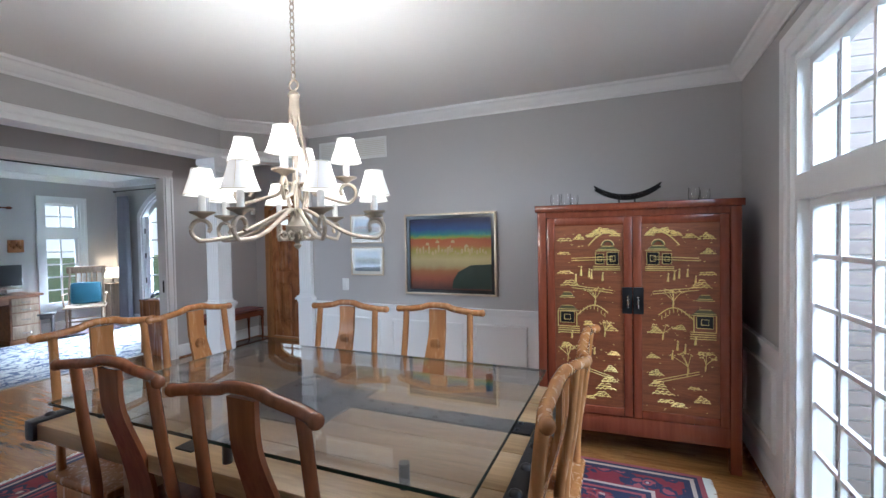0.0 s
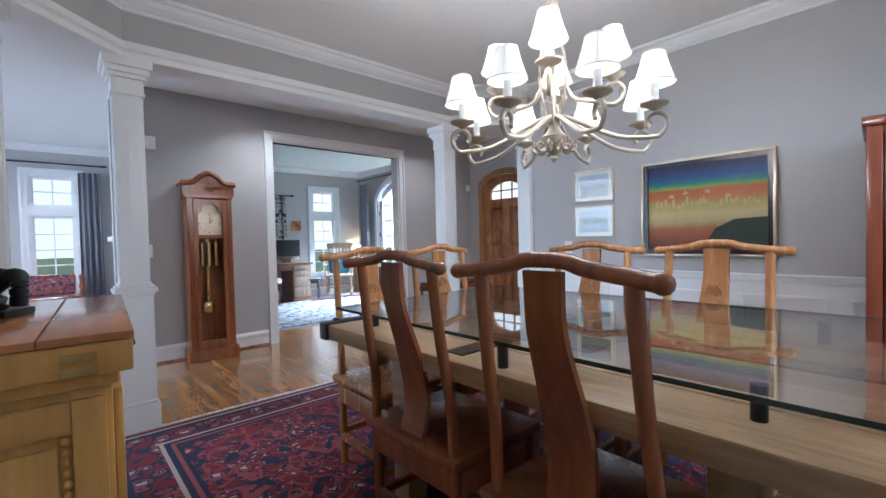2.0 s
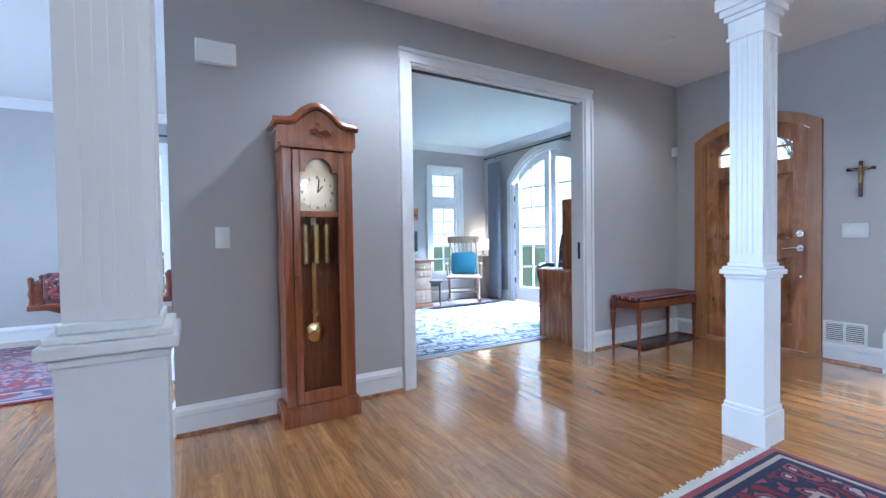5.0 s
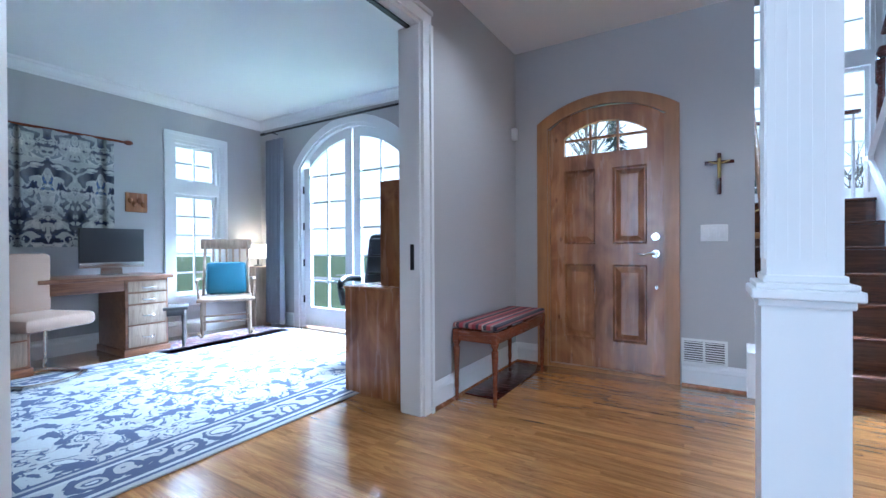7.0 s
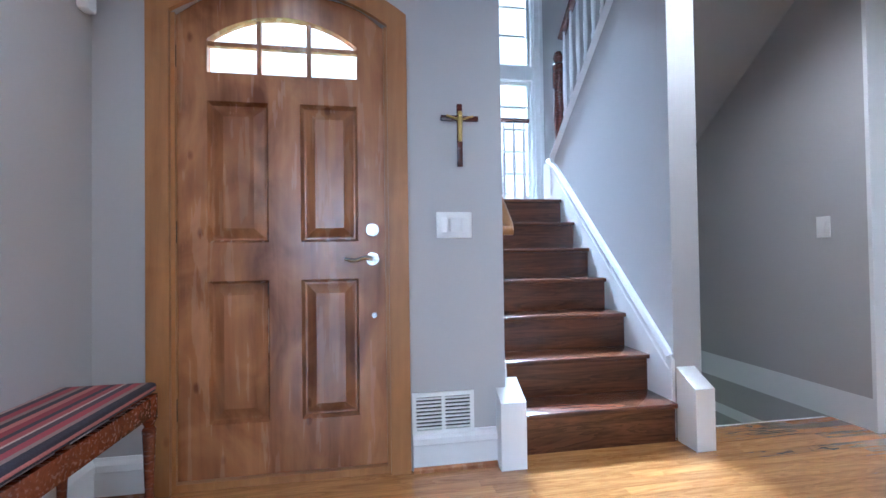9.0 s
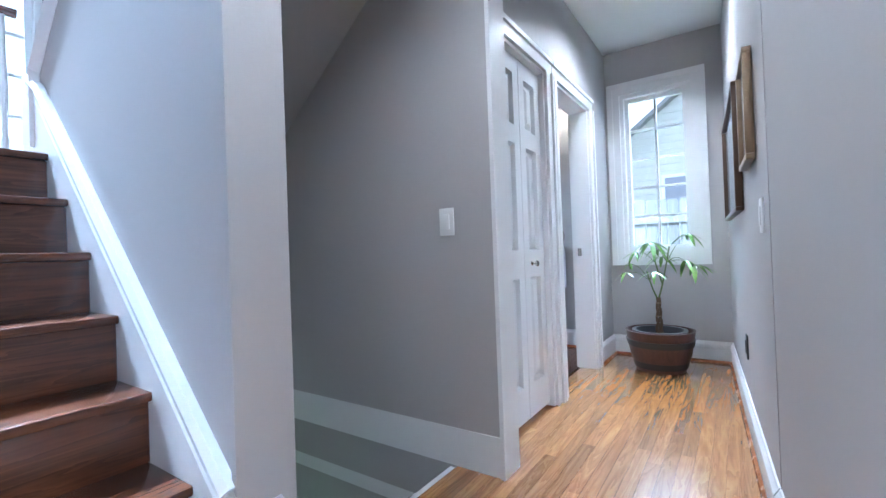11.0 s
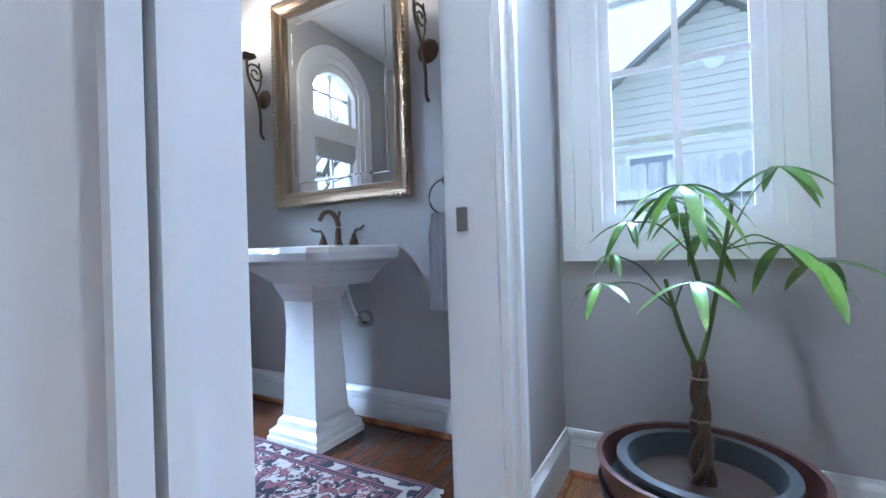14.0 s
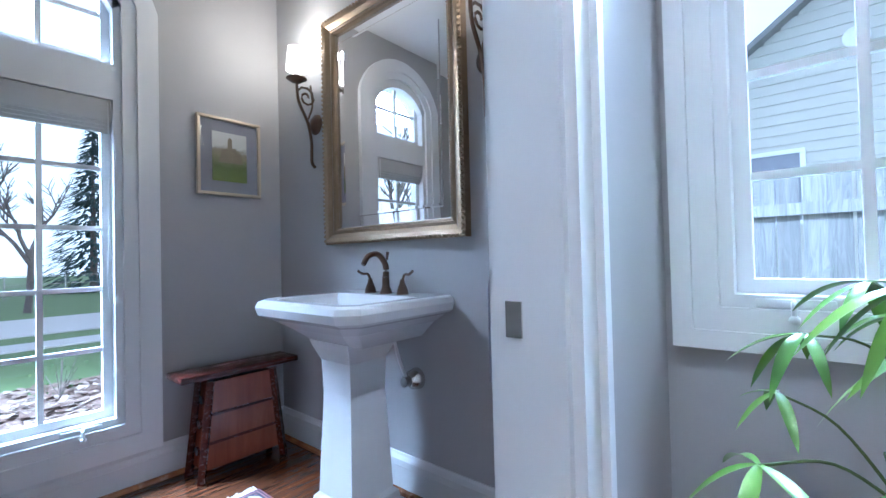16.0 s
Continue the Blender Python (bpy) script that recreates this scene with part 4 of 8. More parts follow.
def vent(m, w, h, rows, label, back=None):
    o = thing("wall_vent", m, label, "vent")
    bm = B()
    f = 0.018
    box(bm, -w / 2, w / 2, -0.01, 0, -h / 2, -h / 2 + f)
    box(bm, -w / 2, w / 2, -0.01, 0, h / 2 - f, h / 2)
    box(bm, -w / 2, -w / 2 + f, -0.01, 0, -h / 2 + f, h / 2 - f)
    box(bm, w / 2 - f, w / 2, -0.01, 0, -h / 2 + f, h / 2 - f)
    box(bm, -0.008, 0.008, -0.01, 0, -h / 2 + f, h / 2 - f)
    part("frame", bm, PLASTIC, o, smooth=False)
    bm = B()
    box(bm, -w / 2 + f, w / 2 - f, -0.001, 0.0, -h / 2 + f, h / 2 - f)
    part("backing", bm, back or DARKPLASTIC, o, smooth=False)
    for i in range(rows):
        z = -h / 2 + f + (h - 2 * f) * (i + 0.5) / rows
        bm = B()
        box(bm, -w / 2 + f, w / 2 - f, -0.008, -0.001, z - 0.004, z + 0.003)
        part("slat", bm, PLASTIC, o, smooth=False)


vent(pose(-3.385, FOY, 0.245), 0.275, 0.18, 9, "white floor register low beside the front door")
vent(pose(-2.01, 3.47, 2.36), 0.79, 0.2, 9, "white return air grille high on the wall", MATBOARD)


def can(x, y, power=14):
    o = thing("ceiling_light", pose(x, y, H), "lit round recessed ceiling light", "ceiling light", "recessed lights")
    bm = B()
    lathe(bm, [(0.062, -0.001), (0.085, -0.001), (0.085, -0.006), (0.07, -0.01), (0.062, -0.006)], seg=24)
    part("ring", bm, TRIM, o)
    bm = B()
    lathe(bm, [(0.0, -0.004), (0.063, -0.004), (0.063, -0.001), (0.0, -0.001)], seg=24)
    part("lens", bm, CANGLOW, o, "glowing lens")
    lamp("recessed_bulb", "SPOT", look((x, y, H - 0.02), (x, y, 0)), power * 4, (1, 0.95, 0.88), 0.05, spot=140)


can(-4.22, 1.545, 13)
can(-4.17, 3.7, 8)
can(-7.22, -0.13)
# extra light at x -2.0, unseen, added to brighten hall and basement stair wall
can(-2.0, 4.45, 16)
can(0.25, 4.45, 18)

# ---- dining room ----


def rug_material(name, field, ground, border, pale, size, cell=0.09, medallion=True):
    """A knotted carpet: banded border, flowered field and a medallion; size is half the rug."""
    m = Mat(name, 0.95)
    v = m.coords()
    x, y, _ = m.xyz(v)
    ax, ay = m.math("ABSOLUTE", x), m.math("ABSOLUTE", y)
    edge = m.math("MINIMUM", m.math("SUBTRACT", size[0], ax), m.math("SUBTRACT", size[1], ay))
    wob = m.n("ShaderNodeTexNoise", Scale=1.1 / cell, Detail=3.0)
    m.l(v, wob.inputs["Vector"])
    sh = m.n("ShaderNodeVectorMath")
    sh.operation = "MULTIPLY_ADD"
    m.l(wob.outputs["Color"], sh.inputs[0])
    sh.inputs[1].default_value = (cell * 1.1, cell * 1.1, 0)
    m.l(v, sh.inputs[2])
    v = sh.outputs[0]
    vine = m.n("ShaderNodeTexVoronoi", Scale=0.8 / cell)
    vine.feature = "DISTANCE_TO_EDGE"
    m.l(v, vine.inputs["Vector"])
    vor = m.n("ShaderNodeTexVoronoi", Scale=1 / cell)
    m.l(v, vor.inputs["Vector"])
    vor2 = m.n("ShaderNodeTexVoronoi", Scale=2.6 / cell)
    m.l(v, vor2.inputs["Vector"])
    flower = m.ramp(vor.outputs["Distance"], [(0.0, pale), (0.19, ground), (0.26, border), (0.42, ground), (0.5, field)], True)
    sprig = m.ramp(vor2.outputs["Distance"], [(0.0, pale), (0.2, border), (0.34, ground), (0.48, field)], True)
    pick = m.ramp(m.noise(v, 3.5, 2), [(0.0, (0, 0, 0)), (0.5, (1, 1, 1))], True)
    c = m.mix(pick, flower, sprig)
    c = m.mix(m.ramp(vine.outputs["Distance"], [(0.0, (1, 1, 1)), (0.045, (0, 0, 0))], True), c, border)
    c = m.mix(m.ramp(m.noise(v, 1.5 / cell, 2), [(0.0, (0, 0, 0)), (0.56, (1, 1, 1))], True), c, ground)
    if medallion:
        d = m.math("ADD", m.math("ABSOLUTE", m.math("DIVIDE", x, size[0])), m.math("ABSOLUTE", m.math("DIVIDE", y, size[1])))
        d = m.math("MULTIPLY_ADD", d, 0.65, m.math("MULTIPLY", m.noise(v, 9, 1), 0.1))
        navy = m.ramp(vor.outputs["Distance"], [(0.0, pale), (0.17, border), (0.28, field), (0.4, ground)], True)
        c = m.mix(m.ramp(d, [(0, (1, 1, 1)), (0.3, (0, 0, 0)), (0.36, (1, 1, 1)), (0.46, (0, 0, 0)), (0.98, (1, 1, 1))], True), c, navy)
    band = m.ramp(vor.outputs["Distance"], [(0.0, pale), (0.2, ground), (0.28, border), (0.42, ground), (0.6, field)], True)
    w = 0.28 * min(size) if min(size) < 1 else 0.36
    guard_band = m.ramp(m.math("DIVIDE", edge, w), [(0.0, border), (0.08, ground), (0.14, pale), (0.2, ground), (0.3, field), (0.74, pale), (0.8, ground), (0.88, border), (0.94, ground)], True)
    main = m.ramp(m.math("DIVIDE", edge, w), [(0.0, (0, 0, 0)), (0.3, (1, 1, 1)), (0.74, (0, 0, 0))], True)
    bc = m.mix(main, guard_band, band)
    inside = m.ramp(m.math("DIVIDE", edge, w), [(0.0, (0, 0, 0)), (0.999, (1, 1, 1))], True)
    c = m.mix(inside, bc, c)
    pile = m.noise(v, 160, 2)
    c = m.mix(m.math("MULTIPLY", pile, 0.5), c, m.mix(0.5, c, (0.02, 0.02, 0.03)))
    m.color(c).bump(pile, 0.6, 0.004)
    return m.m


def rug(name, x0, x1, y0, y1, mat, label, fringe=None, rot=0):
    o = thing(name, pose((x0 + x1) / 2, (y0 + y1) / 2, 0.0, 0, 0, rot), label, "rug")
    w, h = (x1 - x0) / 2, (y1 - y0) / 2
    bm = B()
    box(bm, -w, w, -h, h, 0.002, 0.012, 0.003)
    part("carpet", bm, mat, o)
    if fringe:
        bm = B()
        n = int((2 * h if fringe == "x" else 2 * w) / 0.012)
        for s in (-1, 1):
            for i in range(n):
                t = -1 + 2 * (i + 0.5) / n
                j = random.uniform(0.0, 0.02)
                if fringe == "x":
                    box(bm, min(s * w, s * (w + 0.035 + j)), max(s * w, s * (w + 0.035 + j)), t * h - 0.0035, t * h + 0.0035, 0.002, 0.006)
                else:
                    box(bm, t * w - 0.0035, t * w + 0.0035, min(s * h, s * (h + 0.035 + j)), max(s * h, s * (h + 0.035 + j)), 0.002, 0.006)
        part("fringe", bm, MATBOARD, o, "cream knotted fringe", smooth=False)
    return o


RED, NAVY, ROSE, CREAM = (0.2, 0.012, 0.022), (0.014, 0.02, 0.06), (0.3, 0.06, 0.07), (0.5, 0.4, 0.33)
rug("rug", -3.03, 0.9, -0.01, 2.78, rug_material("red_persian_rug", RED, NAVY, ROSE, CREAM, (1.965, 1.395)), "red and navy Persian rug under the dining table", "x")

# table: an old door with iron fittings under glass
tb = thing("dining_table", pose(-0.75, 1.33, 0), "dining table of an old studded door on trestle legs", "table")
for i in range(5):
    bm = B()
    y0 = -0.56 + 0.224 * i
    box(bm, -0.955, 0.955, y0 + 0.001, y0 + 0.223, 0.69, 0.755, 0.006)
    part("plank", bm, TABLEWOOD, tb)
for s in (-1, 1):
    bm = B()
    box(bm, s * 0.955 - 0.032, s * 0.955 + 0.032, -0.575, 0.575, 0.685, 0.768, 0.012)
    st = part("iron_strap", bm, IRON, tb, "black iron end strap")
    for k in range(8):
        bm = B()
        ball(bm, (s * 0.955, -0.5 + k / 7, 0.767), 0.02, 0.7, 12)
        part("stud", bm, IRON, st)
bm = B()
box(bm, -0.2, 0.92, 0.02, 0.12, 0.755, 0.762)
box(bm, -0.3, 0.16, -0.2, 0.24, 0.755, 0.761)
box(bm, -0.2, -0.12, -0.5, 0.5, 0.755, 0.760)
box(bm, -0.9, -0.4, 0.0, 0.09, 0.755, 0.762)
fit_plate = part("iron_plate", bm, IRON, tb, "black riveted iron plates", smooth=False)
for i in range(34):
    bm = B()
    if i < 20:
        p = (-0.12 + 0.055 * (i // 2) * 2, 0.04 + 0.06 * (i % 2), 0.762)
    else:
        p = (random.uniform(-0.28, 0.14), random.uniform(-0.18, 0.22), 0.762)
    ball(bm, p, 0.011, 0.7, 8)
    part("rivet", bm, IRON, fit_plate)
for q in ((0.0, 0.09, 0.1, 0.17, 0.762, 0.795), (-0.06, 0.03, 0.0, 0.06, 0.762, 0.79)):
    bm = B()
    box(bm, *q, 0.004)
    part("lock", bm, IRON, tb, "old iron lock block")
bm = B()
tube(bm, [(-0.2 + 0.06 * math.cos(a * 0.4), 0.2 + 0.06 * math.sin(a * 0.4), 0.775) for a in range(17)], 0.006, 6)
part("ring_pull", bm, IRON, tb, "old iron ring")
for x, y in ((-0.75, -0.42), (0.05, -0.5), (0.65, -0.42), (-0.75, 0.42), (0.65, 0.42), (-0.35, 0.3)):
    bm = B()
    cyl(bm, (x, y, 0.755), (x, y, 0.828), 0.016, 0.016, 12)
    part("glass_rest", bm, IRON, tb, "short iron pin that carries the glass")
for x in (-0.6, 0.6):
    for y in (-0.36, 0.36):
        bm = B()
        box(bm, x - 0.05, x + 0.05, y - 0.05, y + 0.05, 0.012, 0.69, 0.006)
        part("leg", bm, TABLEWOOD, tb)
    bm = B()
    box(bm, x - 0.035, x + 0.035, -0.31, 0.31, 0.12, 0.19, 0.004)
    part("stretcher", bm, TABLEWOOD, tb)
gt = thing("glass_sheet", pose(-0.745, 1.33, 0.829), "clear glass sheet laid over the old door table", "glass tabletop")
bm = B()
box(bm, -0.882, 0.882, -0.538, 0.538, 0.0, 0.012)
g = part("sheet", bm, TABLEGLASS, gt, smooth=False)
g.visible_shadow = False
bm = B()
for q in ((-0.885, 0.885, -0.541, -0.5385), (-0.885, 0.885, 0.5385, 0.541), (-0.885, -0.8825, -0.538, 0.538), (0.8825, 0.885, -0.538, 0.538)):
    box(bm, *q, 0.0005, 0.0115)
part("polished_edge", bm, GLASSEDGE, gt, "dark green polished edge", smooth=False)


def yoke_chair(m, mat, label):
    """A yoke-back chair; it faces +y, its back stands at -y."""
    o = thing("dining_chair", m, label, "chair", "chairs round the table")
    W, SD = 0.235, 0.42
    yb = 0.0
    for s in (-1, 1):
        bm = B()
        tube(bm, bend([(s * 0.215, yb + 0.03, 0.012), (s * 0.215, yb + 0.03, 0.44), (s * 0.212, yb + 0.025, 0.62), (s * 0.205, yb - 0.005, 0.82), (s * 0.2, yb - 0.03, 1.045)], 6), 0.018, 10)
        part("back_post", bm, mat, o)
        bm = B()
        box(bm, s * 0.235 - 0.02, s * 0.235 + 0.02, SD - 0.04, SD, 0.012, 0.43, 0.005)
        part("leg", bm, mat, o)
        bm = B()
        box(bm, s * 0.228 - 0.012, s * 0.228 + 0.012, 0.05, SD - 0.04, 0.14, 0.17, 0.003)
        part("stretcher", bm, mat, o)
        bm = B()
        box(bm, s * 0.228 - 0.011, s * 0.228 + 0.011, 0.05, SD - 0.04, 0.33, 0.41, 0.003)
        part("apron", bm, mat, o)
    for y, z, h in ((SD - 0.02, 0.08, 0.03), (0.03, 0.16, 0.03), (SD - 0.02, 0.33, 0.08), (0.03, 0.33, 0.08)):
        bm = B()
        box(bm, -0.215, 0.215, y - 0.011, y + 0.011, z, z + h, 0.003)
        part("stretcher" if h < 0.05 else "apron", bm, mat, o)
    bm = B()
    box(bm, -0.255, 0.255, -0.005, SD + 0.015, 0.425, 0.462, 0.012)
    part("seat", bm, mat, o)
    # s-curved splat
    bm = B()
    prof = bend([(0, 0.035, 0.46), (0, 0.06, 0.58), (0, 0.03, 0.74), (0, -0.025, 0.92), (0, -0.035, 1.06)], 6)
    rings = []
    for p in prof:
        w = 0.058 + 0.008 * math.sin((p.z - 0.46) * 9)
        rings.append([bm.verts.new((x, p.y + d, p.z)) for x, d in ((-w, 0.008), (w, 0.008), (w, -0.008), (-w, -0.008))])
    for a, b in zip(rings, rings[1:]):
        for i in range(4):
            bm.faces.new((a[i], a[(i + 1) % 4], b[(i + 1) % 4], b[i]))
    bm.faces.new(rings[0])
    bm.faces.new(list(reversed(rings[-1])))
    sp = part("splat", bm, mat, o)
    bm = B()
    for r in (0.03, 0.018):
        tube(bm, [(r * math.cos(a * 0.42), 0.002 + 0.001 * math.sin(a), 0.87 + r * math.sin(a * 0.42)) for a in range(16)], 0.004, 5)
    for k in (-1, 1):
        tube(bm, [(k * 0.02, 0.003, 0.86), (0, 0.003, 0.88), (-k * 0.015, 0.003, 0.9)], 0.004, 5)
    part("carved_medallion", bm, mat, sp, "carved round medallion")
    # yoke crest
    bm = B()
    pts = bend([(-0.262, -0.052, 1.05), (-0.2, -0.032, 1.055), (-0.1, -0.03, 1.068), (-0.05, -0.032, 1.082), (0.05, -0.032, 1.082), (0.1, -0.03, 1.068), (0.2, -0.032, 1.055), (0.262, -0.052, 1.05)], 5)
    tube(bm, pts, 0.018, 10)
    ball(bm, pts[0], 0.0205, 1.0, 10)
    ball(bm, pts[-1], 0.0205, 1.0, 10)
    part("crest_rail", bm, mat, o)
    return o


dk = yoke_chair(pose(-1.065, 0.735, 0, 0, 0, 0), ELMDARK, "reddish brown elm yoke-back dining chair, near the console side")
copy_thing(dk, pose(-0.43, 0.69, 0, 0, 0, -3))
lt = yoke_chair(pose(-1.085, 2.0, 0, 0, 0, 180), ELM, "honey elm yoke-back dining chair with a carved medallion")
copy_thing(lt, pose(-0.505, 2.05, 0, 0, 0, 178))
copy_thing(lt, pose(-1.875, 1.14, 0, 0, 0, -90))
copy_thing(lt, pose(-1.84, 1.62, 0, 0, 0, -88))
copy_thing(lt, pose(0.29, 1.05, 0, 0, 0, 86))
copy_thing(lt, pose(0.31, 1.6, 0, 0, 0, 90))

# chandelier
cx, cy = -0.87, 1.37
cl = thing("chandelier", pose(cx, cy, 0), "lit twelve-arm cream iron chandelier with fabric shades", "chandelier")
bm = B()
lathe(bm, [(0.0, H), (0.065, H), (0.065, H - 0.01), (0.03, H - 0.035), (0.0, H - 0.04)][::-1], seg=20)
part("canopy", bm, CREAMIRON, cl)
z = 2.2
k = 0
link_me = {}
while z < H - 0.04:
    bm = B()
    pts = [Vector((0.011 * math.cos(a * math.pi / 5), 0, 0.019 * math.sin(a * math.pi / 5))) for a in range(11)]
    r = Matrix.Rotation(math.pi / 2 * (k % 2), 3, "Z")
    tube(bm, [r @ p + Vector((0, 0, z)) for p in pts], 0.0028, 6)
    part("chain_link", bm, CREAMIRON, cl)
    z += 0.03
    k += 1
bm = B()
tube(bm, [(0.024 * math.cos(a * 0.4), 0, 2.155 + 0.024 * math.sin(a * 0.4)) for a in range(17)], 0.005, 8)
part("ring", bm, CREAMIRON, cl)
bm = B()
lathe(bm, [(0.0, 1.425), (0.012, 1.435), (0.018, 1.445), (0.008, 1.455), (0.03, 1.475), (0.045, 1.5), (0.05, 1.53), (0.03, 1.55), (0.014, 1.58), (0.008, 1.62), (0.008, 1.98), (0.012, 2.0), (0.026, 2.04), (0.022, 2.06), (0.022, 2.1), (0.028, 2.11), (0.02, 2.125), (0.008, 2.13), (0.0, 2.13)], seg=18)
part("stem", bm, CREAMIRON, cl)
bm = B()
for i in range(6):
    a = i * math.pi / 3
    d = Vector((math.cos(a), math.sin(a), 0))
    tube(bm, [d * r + Vector((0, 0, z)) for r, z in ((0.018, 2.09), (0.022, 2.0), (0.034, 1.92), (0.056, 1.83), (0.06, 1.76), (0.045, 1.66), (0.025, 1.57))], 0.0045, 6)
part("cage", bm, CREAMIRON, cl)
for i in range(10):
    a = i * math.pi / 5
    d = Vector((math.cos(a), math.sin(a), 0))
    bm = B()
    tube(bm, [d * (0.066 + (0.027 - 0.0012 * t) * math.cos(t * 0.5 + 2.6)) + Vector((0, 0, 1.492 + (0.027 - 0.0012 * t) * math.sin(t * 0.5 + 2.6))) for t in range(14)], 0.0085, 6, 1.0, 0.004)
    part("leaf_scroll", bm, CREAMIRON, cl, "curled iron leaf")


def chand_arm(a, R, zb, zc, sh=1.0):
    d = Vector((math.cos(a), math.sin(a), 0))
    def P(r, z):
        return d * r + Vector((0, 0, z))
    bm = B()
    zo = zc - 0.068
    curl = [P(R + (0.049 - 0.0022 * k) * math.sin(k * 0.45), zo - (0.049 - 0.0022 * k) * math.cos(k * 0.45)) for k in range(13)]
    pts = bend([P(0.02, zb + 0.1), P(0.05, zb + 0.1), P(R * 0.35, zb + 0.055), P(R * 0.68, zo - 0.03)] + curl, 4)
    tube(bm, pts, 0.0085, 8)
    arm = part("arm", bm, CREAMIRON, cl)
    bm = B()
    lathe(bm, [(0.006, zc - 0.03), (0.02, zc - 0.018), (0.046, zc - 0.006), (0.048, zc), (0.01, zc + 0.002)], P(R, 0), 20)
    part("drip_pan", bm, CREAMIRON, arm)
    bm = B()
    cyl(bm, P(R, zc), P(R, zc + 0.085), 0.014, None, 12)
    part("candle_sleeve", bm, PLASTIC, arm, "white candle sleeve")
    bm = B()
    s0, s1 = zc + 0.066, zc + 0.17
    lathe(bm, [(0.068, s0), (0.058, s0 + 0.03), (0.046, s0 + 0.068), (0.037, s1), (0.0355, s1), (0.0445, s0 + 0.068), (0.0565, s0 + 0.03), (0.0665, s0)], P(R, 0), 20)
    sd = part("shade", bm, SHADEGLOW, arm, "glowing white bell shade")
    bm = B()
    for zz, r in ((s0, 0.0685), (s1, 0.0375)):
        tube(bm, [P(R, zz) + Vector((r * math.cos(t * math.pi / 8), r * math.sin(t * math.pi / 8), 0)) for t in range(17)], 0.0025, 5)
    for t in range(6):
        e = Vector((math.cos(t * math.pi / 3), math.sin(t * math.pi / 3), 0))
        tube(bm, [P(R, s0) + e * 0.0685, P(R, s0 + 0.03) + e * 0.0585, P(R, s0 + 0.068) + e * 0.0465, P(R, s1) + e * 0.0375], 0.0013, 4)
    part("trim_cord", bm, MATBOARD, sd, "cream piping")


for i in range(8):
    chand_arm(radians(10 + 45 * i), 0.37, 1.5, 1.588)
for i in range(4):
    chand_arm(radians(30 + 90 * i), 0.22, 1.62, 1.75)
for i in range(6):
    a = radians(30 + 60 * i)
    lamp("chandelier_bulb", "POINT", pose(cx + 0.36 * math.cos(a), cy + 0.36 * math.sin(a), 1.86), 7.5, (1, 0.91, 0.78), 0.05)

# carved cabinet
CW, CD, CH = 1.2, 0.55, 1.675
cb = thing("cabinet", pose(0.515, 3.13, 0, 0, 0, 3), "tall red lacquer cabinet with gilt carved doors, closed", "cabinet")
X0, X1, Y0, Y1 = -CW / 2, CW / 2, -CD / 2, CD / 2
bm = B()
box(bm, X0, X1, Y0 + 0.02, Y1, 0.24, 0.26)
box(bm, X0 + 0.01, X0 + 0.03, Y0 + 0.02, Y1, 0.26, CH - 0.03)
box(bm, X1 - 0.03, X1 - 0.01, Y0 + 0.02, Y1, 0.26, CH - 0.03)
box(bm, X0 + 0.03, X1 - 0.03, Y1 - 0.02, Y1, 0.26, CH - 0.03)
part("body", bm, REDLAC, cb, smooth=False)
bm = B()
box(bm, X0 - 0.015, X1 + 0.015, Y0 - 0.012, Y1 + 0.01, CH - 0.045, CH, 0.005)
part("top", bm, REDLAC, cb)
for x in (X0, X1 - 0.06):
    for y in (Y0, Y1 - 0.06):
        bm = B()
        box(bm, x, x + 0.06, y, y + 0.06, 0.0, CH - 0.045, 0.005)
        part("leg", bm, REDLAC, cb)
bm = B()
box(bm, X0 + 0.06, X1 - 0.06, Y0 + 0.004, Y0 + 0.03, 0.16, 0.28, 0.003)
part("apron", bm, REDLAC, cb)
bm = B()
box(bm, X0 + 0.06, X1 - 0.06, Y0 + 0.01, Y0 + 0.03, CH - 0.085, CH - 0.045)
part("top_rail", bm, REDLAC, cb)
PANEL = wood("carved_panel_lacquer", (0.12, 0.032, 0.014), (0.27, 0.09, 0.034), 0.35, "x", 1.6, bump=0.4)
RELIEFGOLD = plain("worn_gilding", (0.72, 0.56, 0.2), 0.38, 0.35, 0.35, 40)
OLIVE = plain("olive_roof_gilding", (0.12, 0.11, 0.05), 0.4, 0.4, 0.3, 30)
random.seed(7)
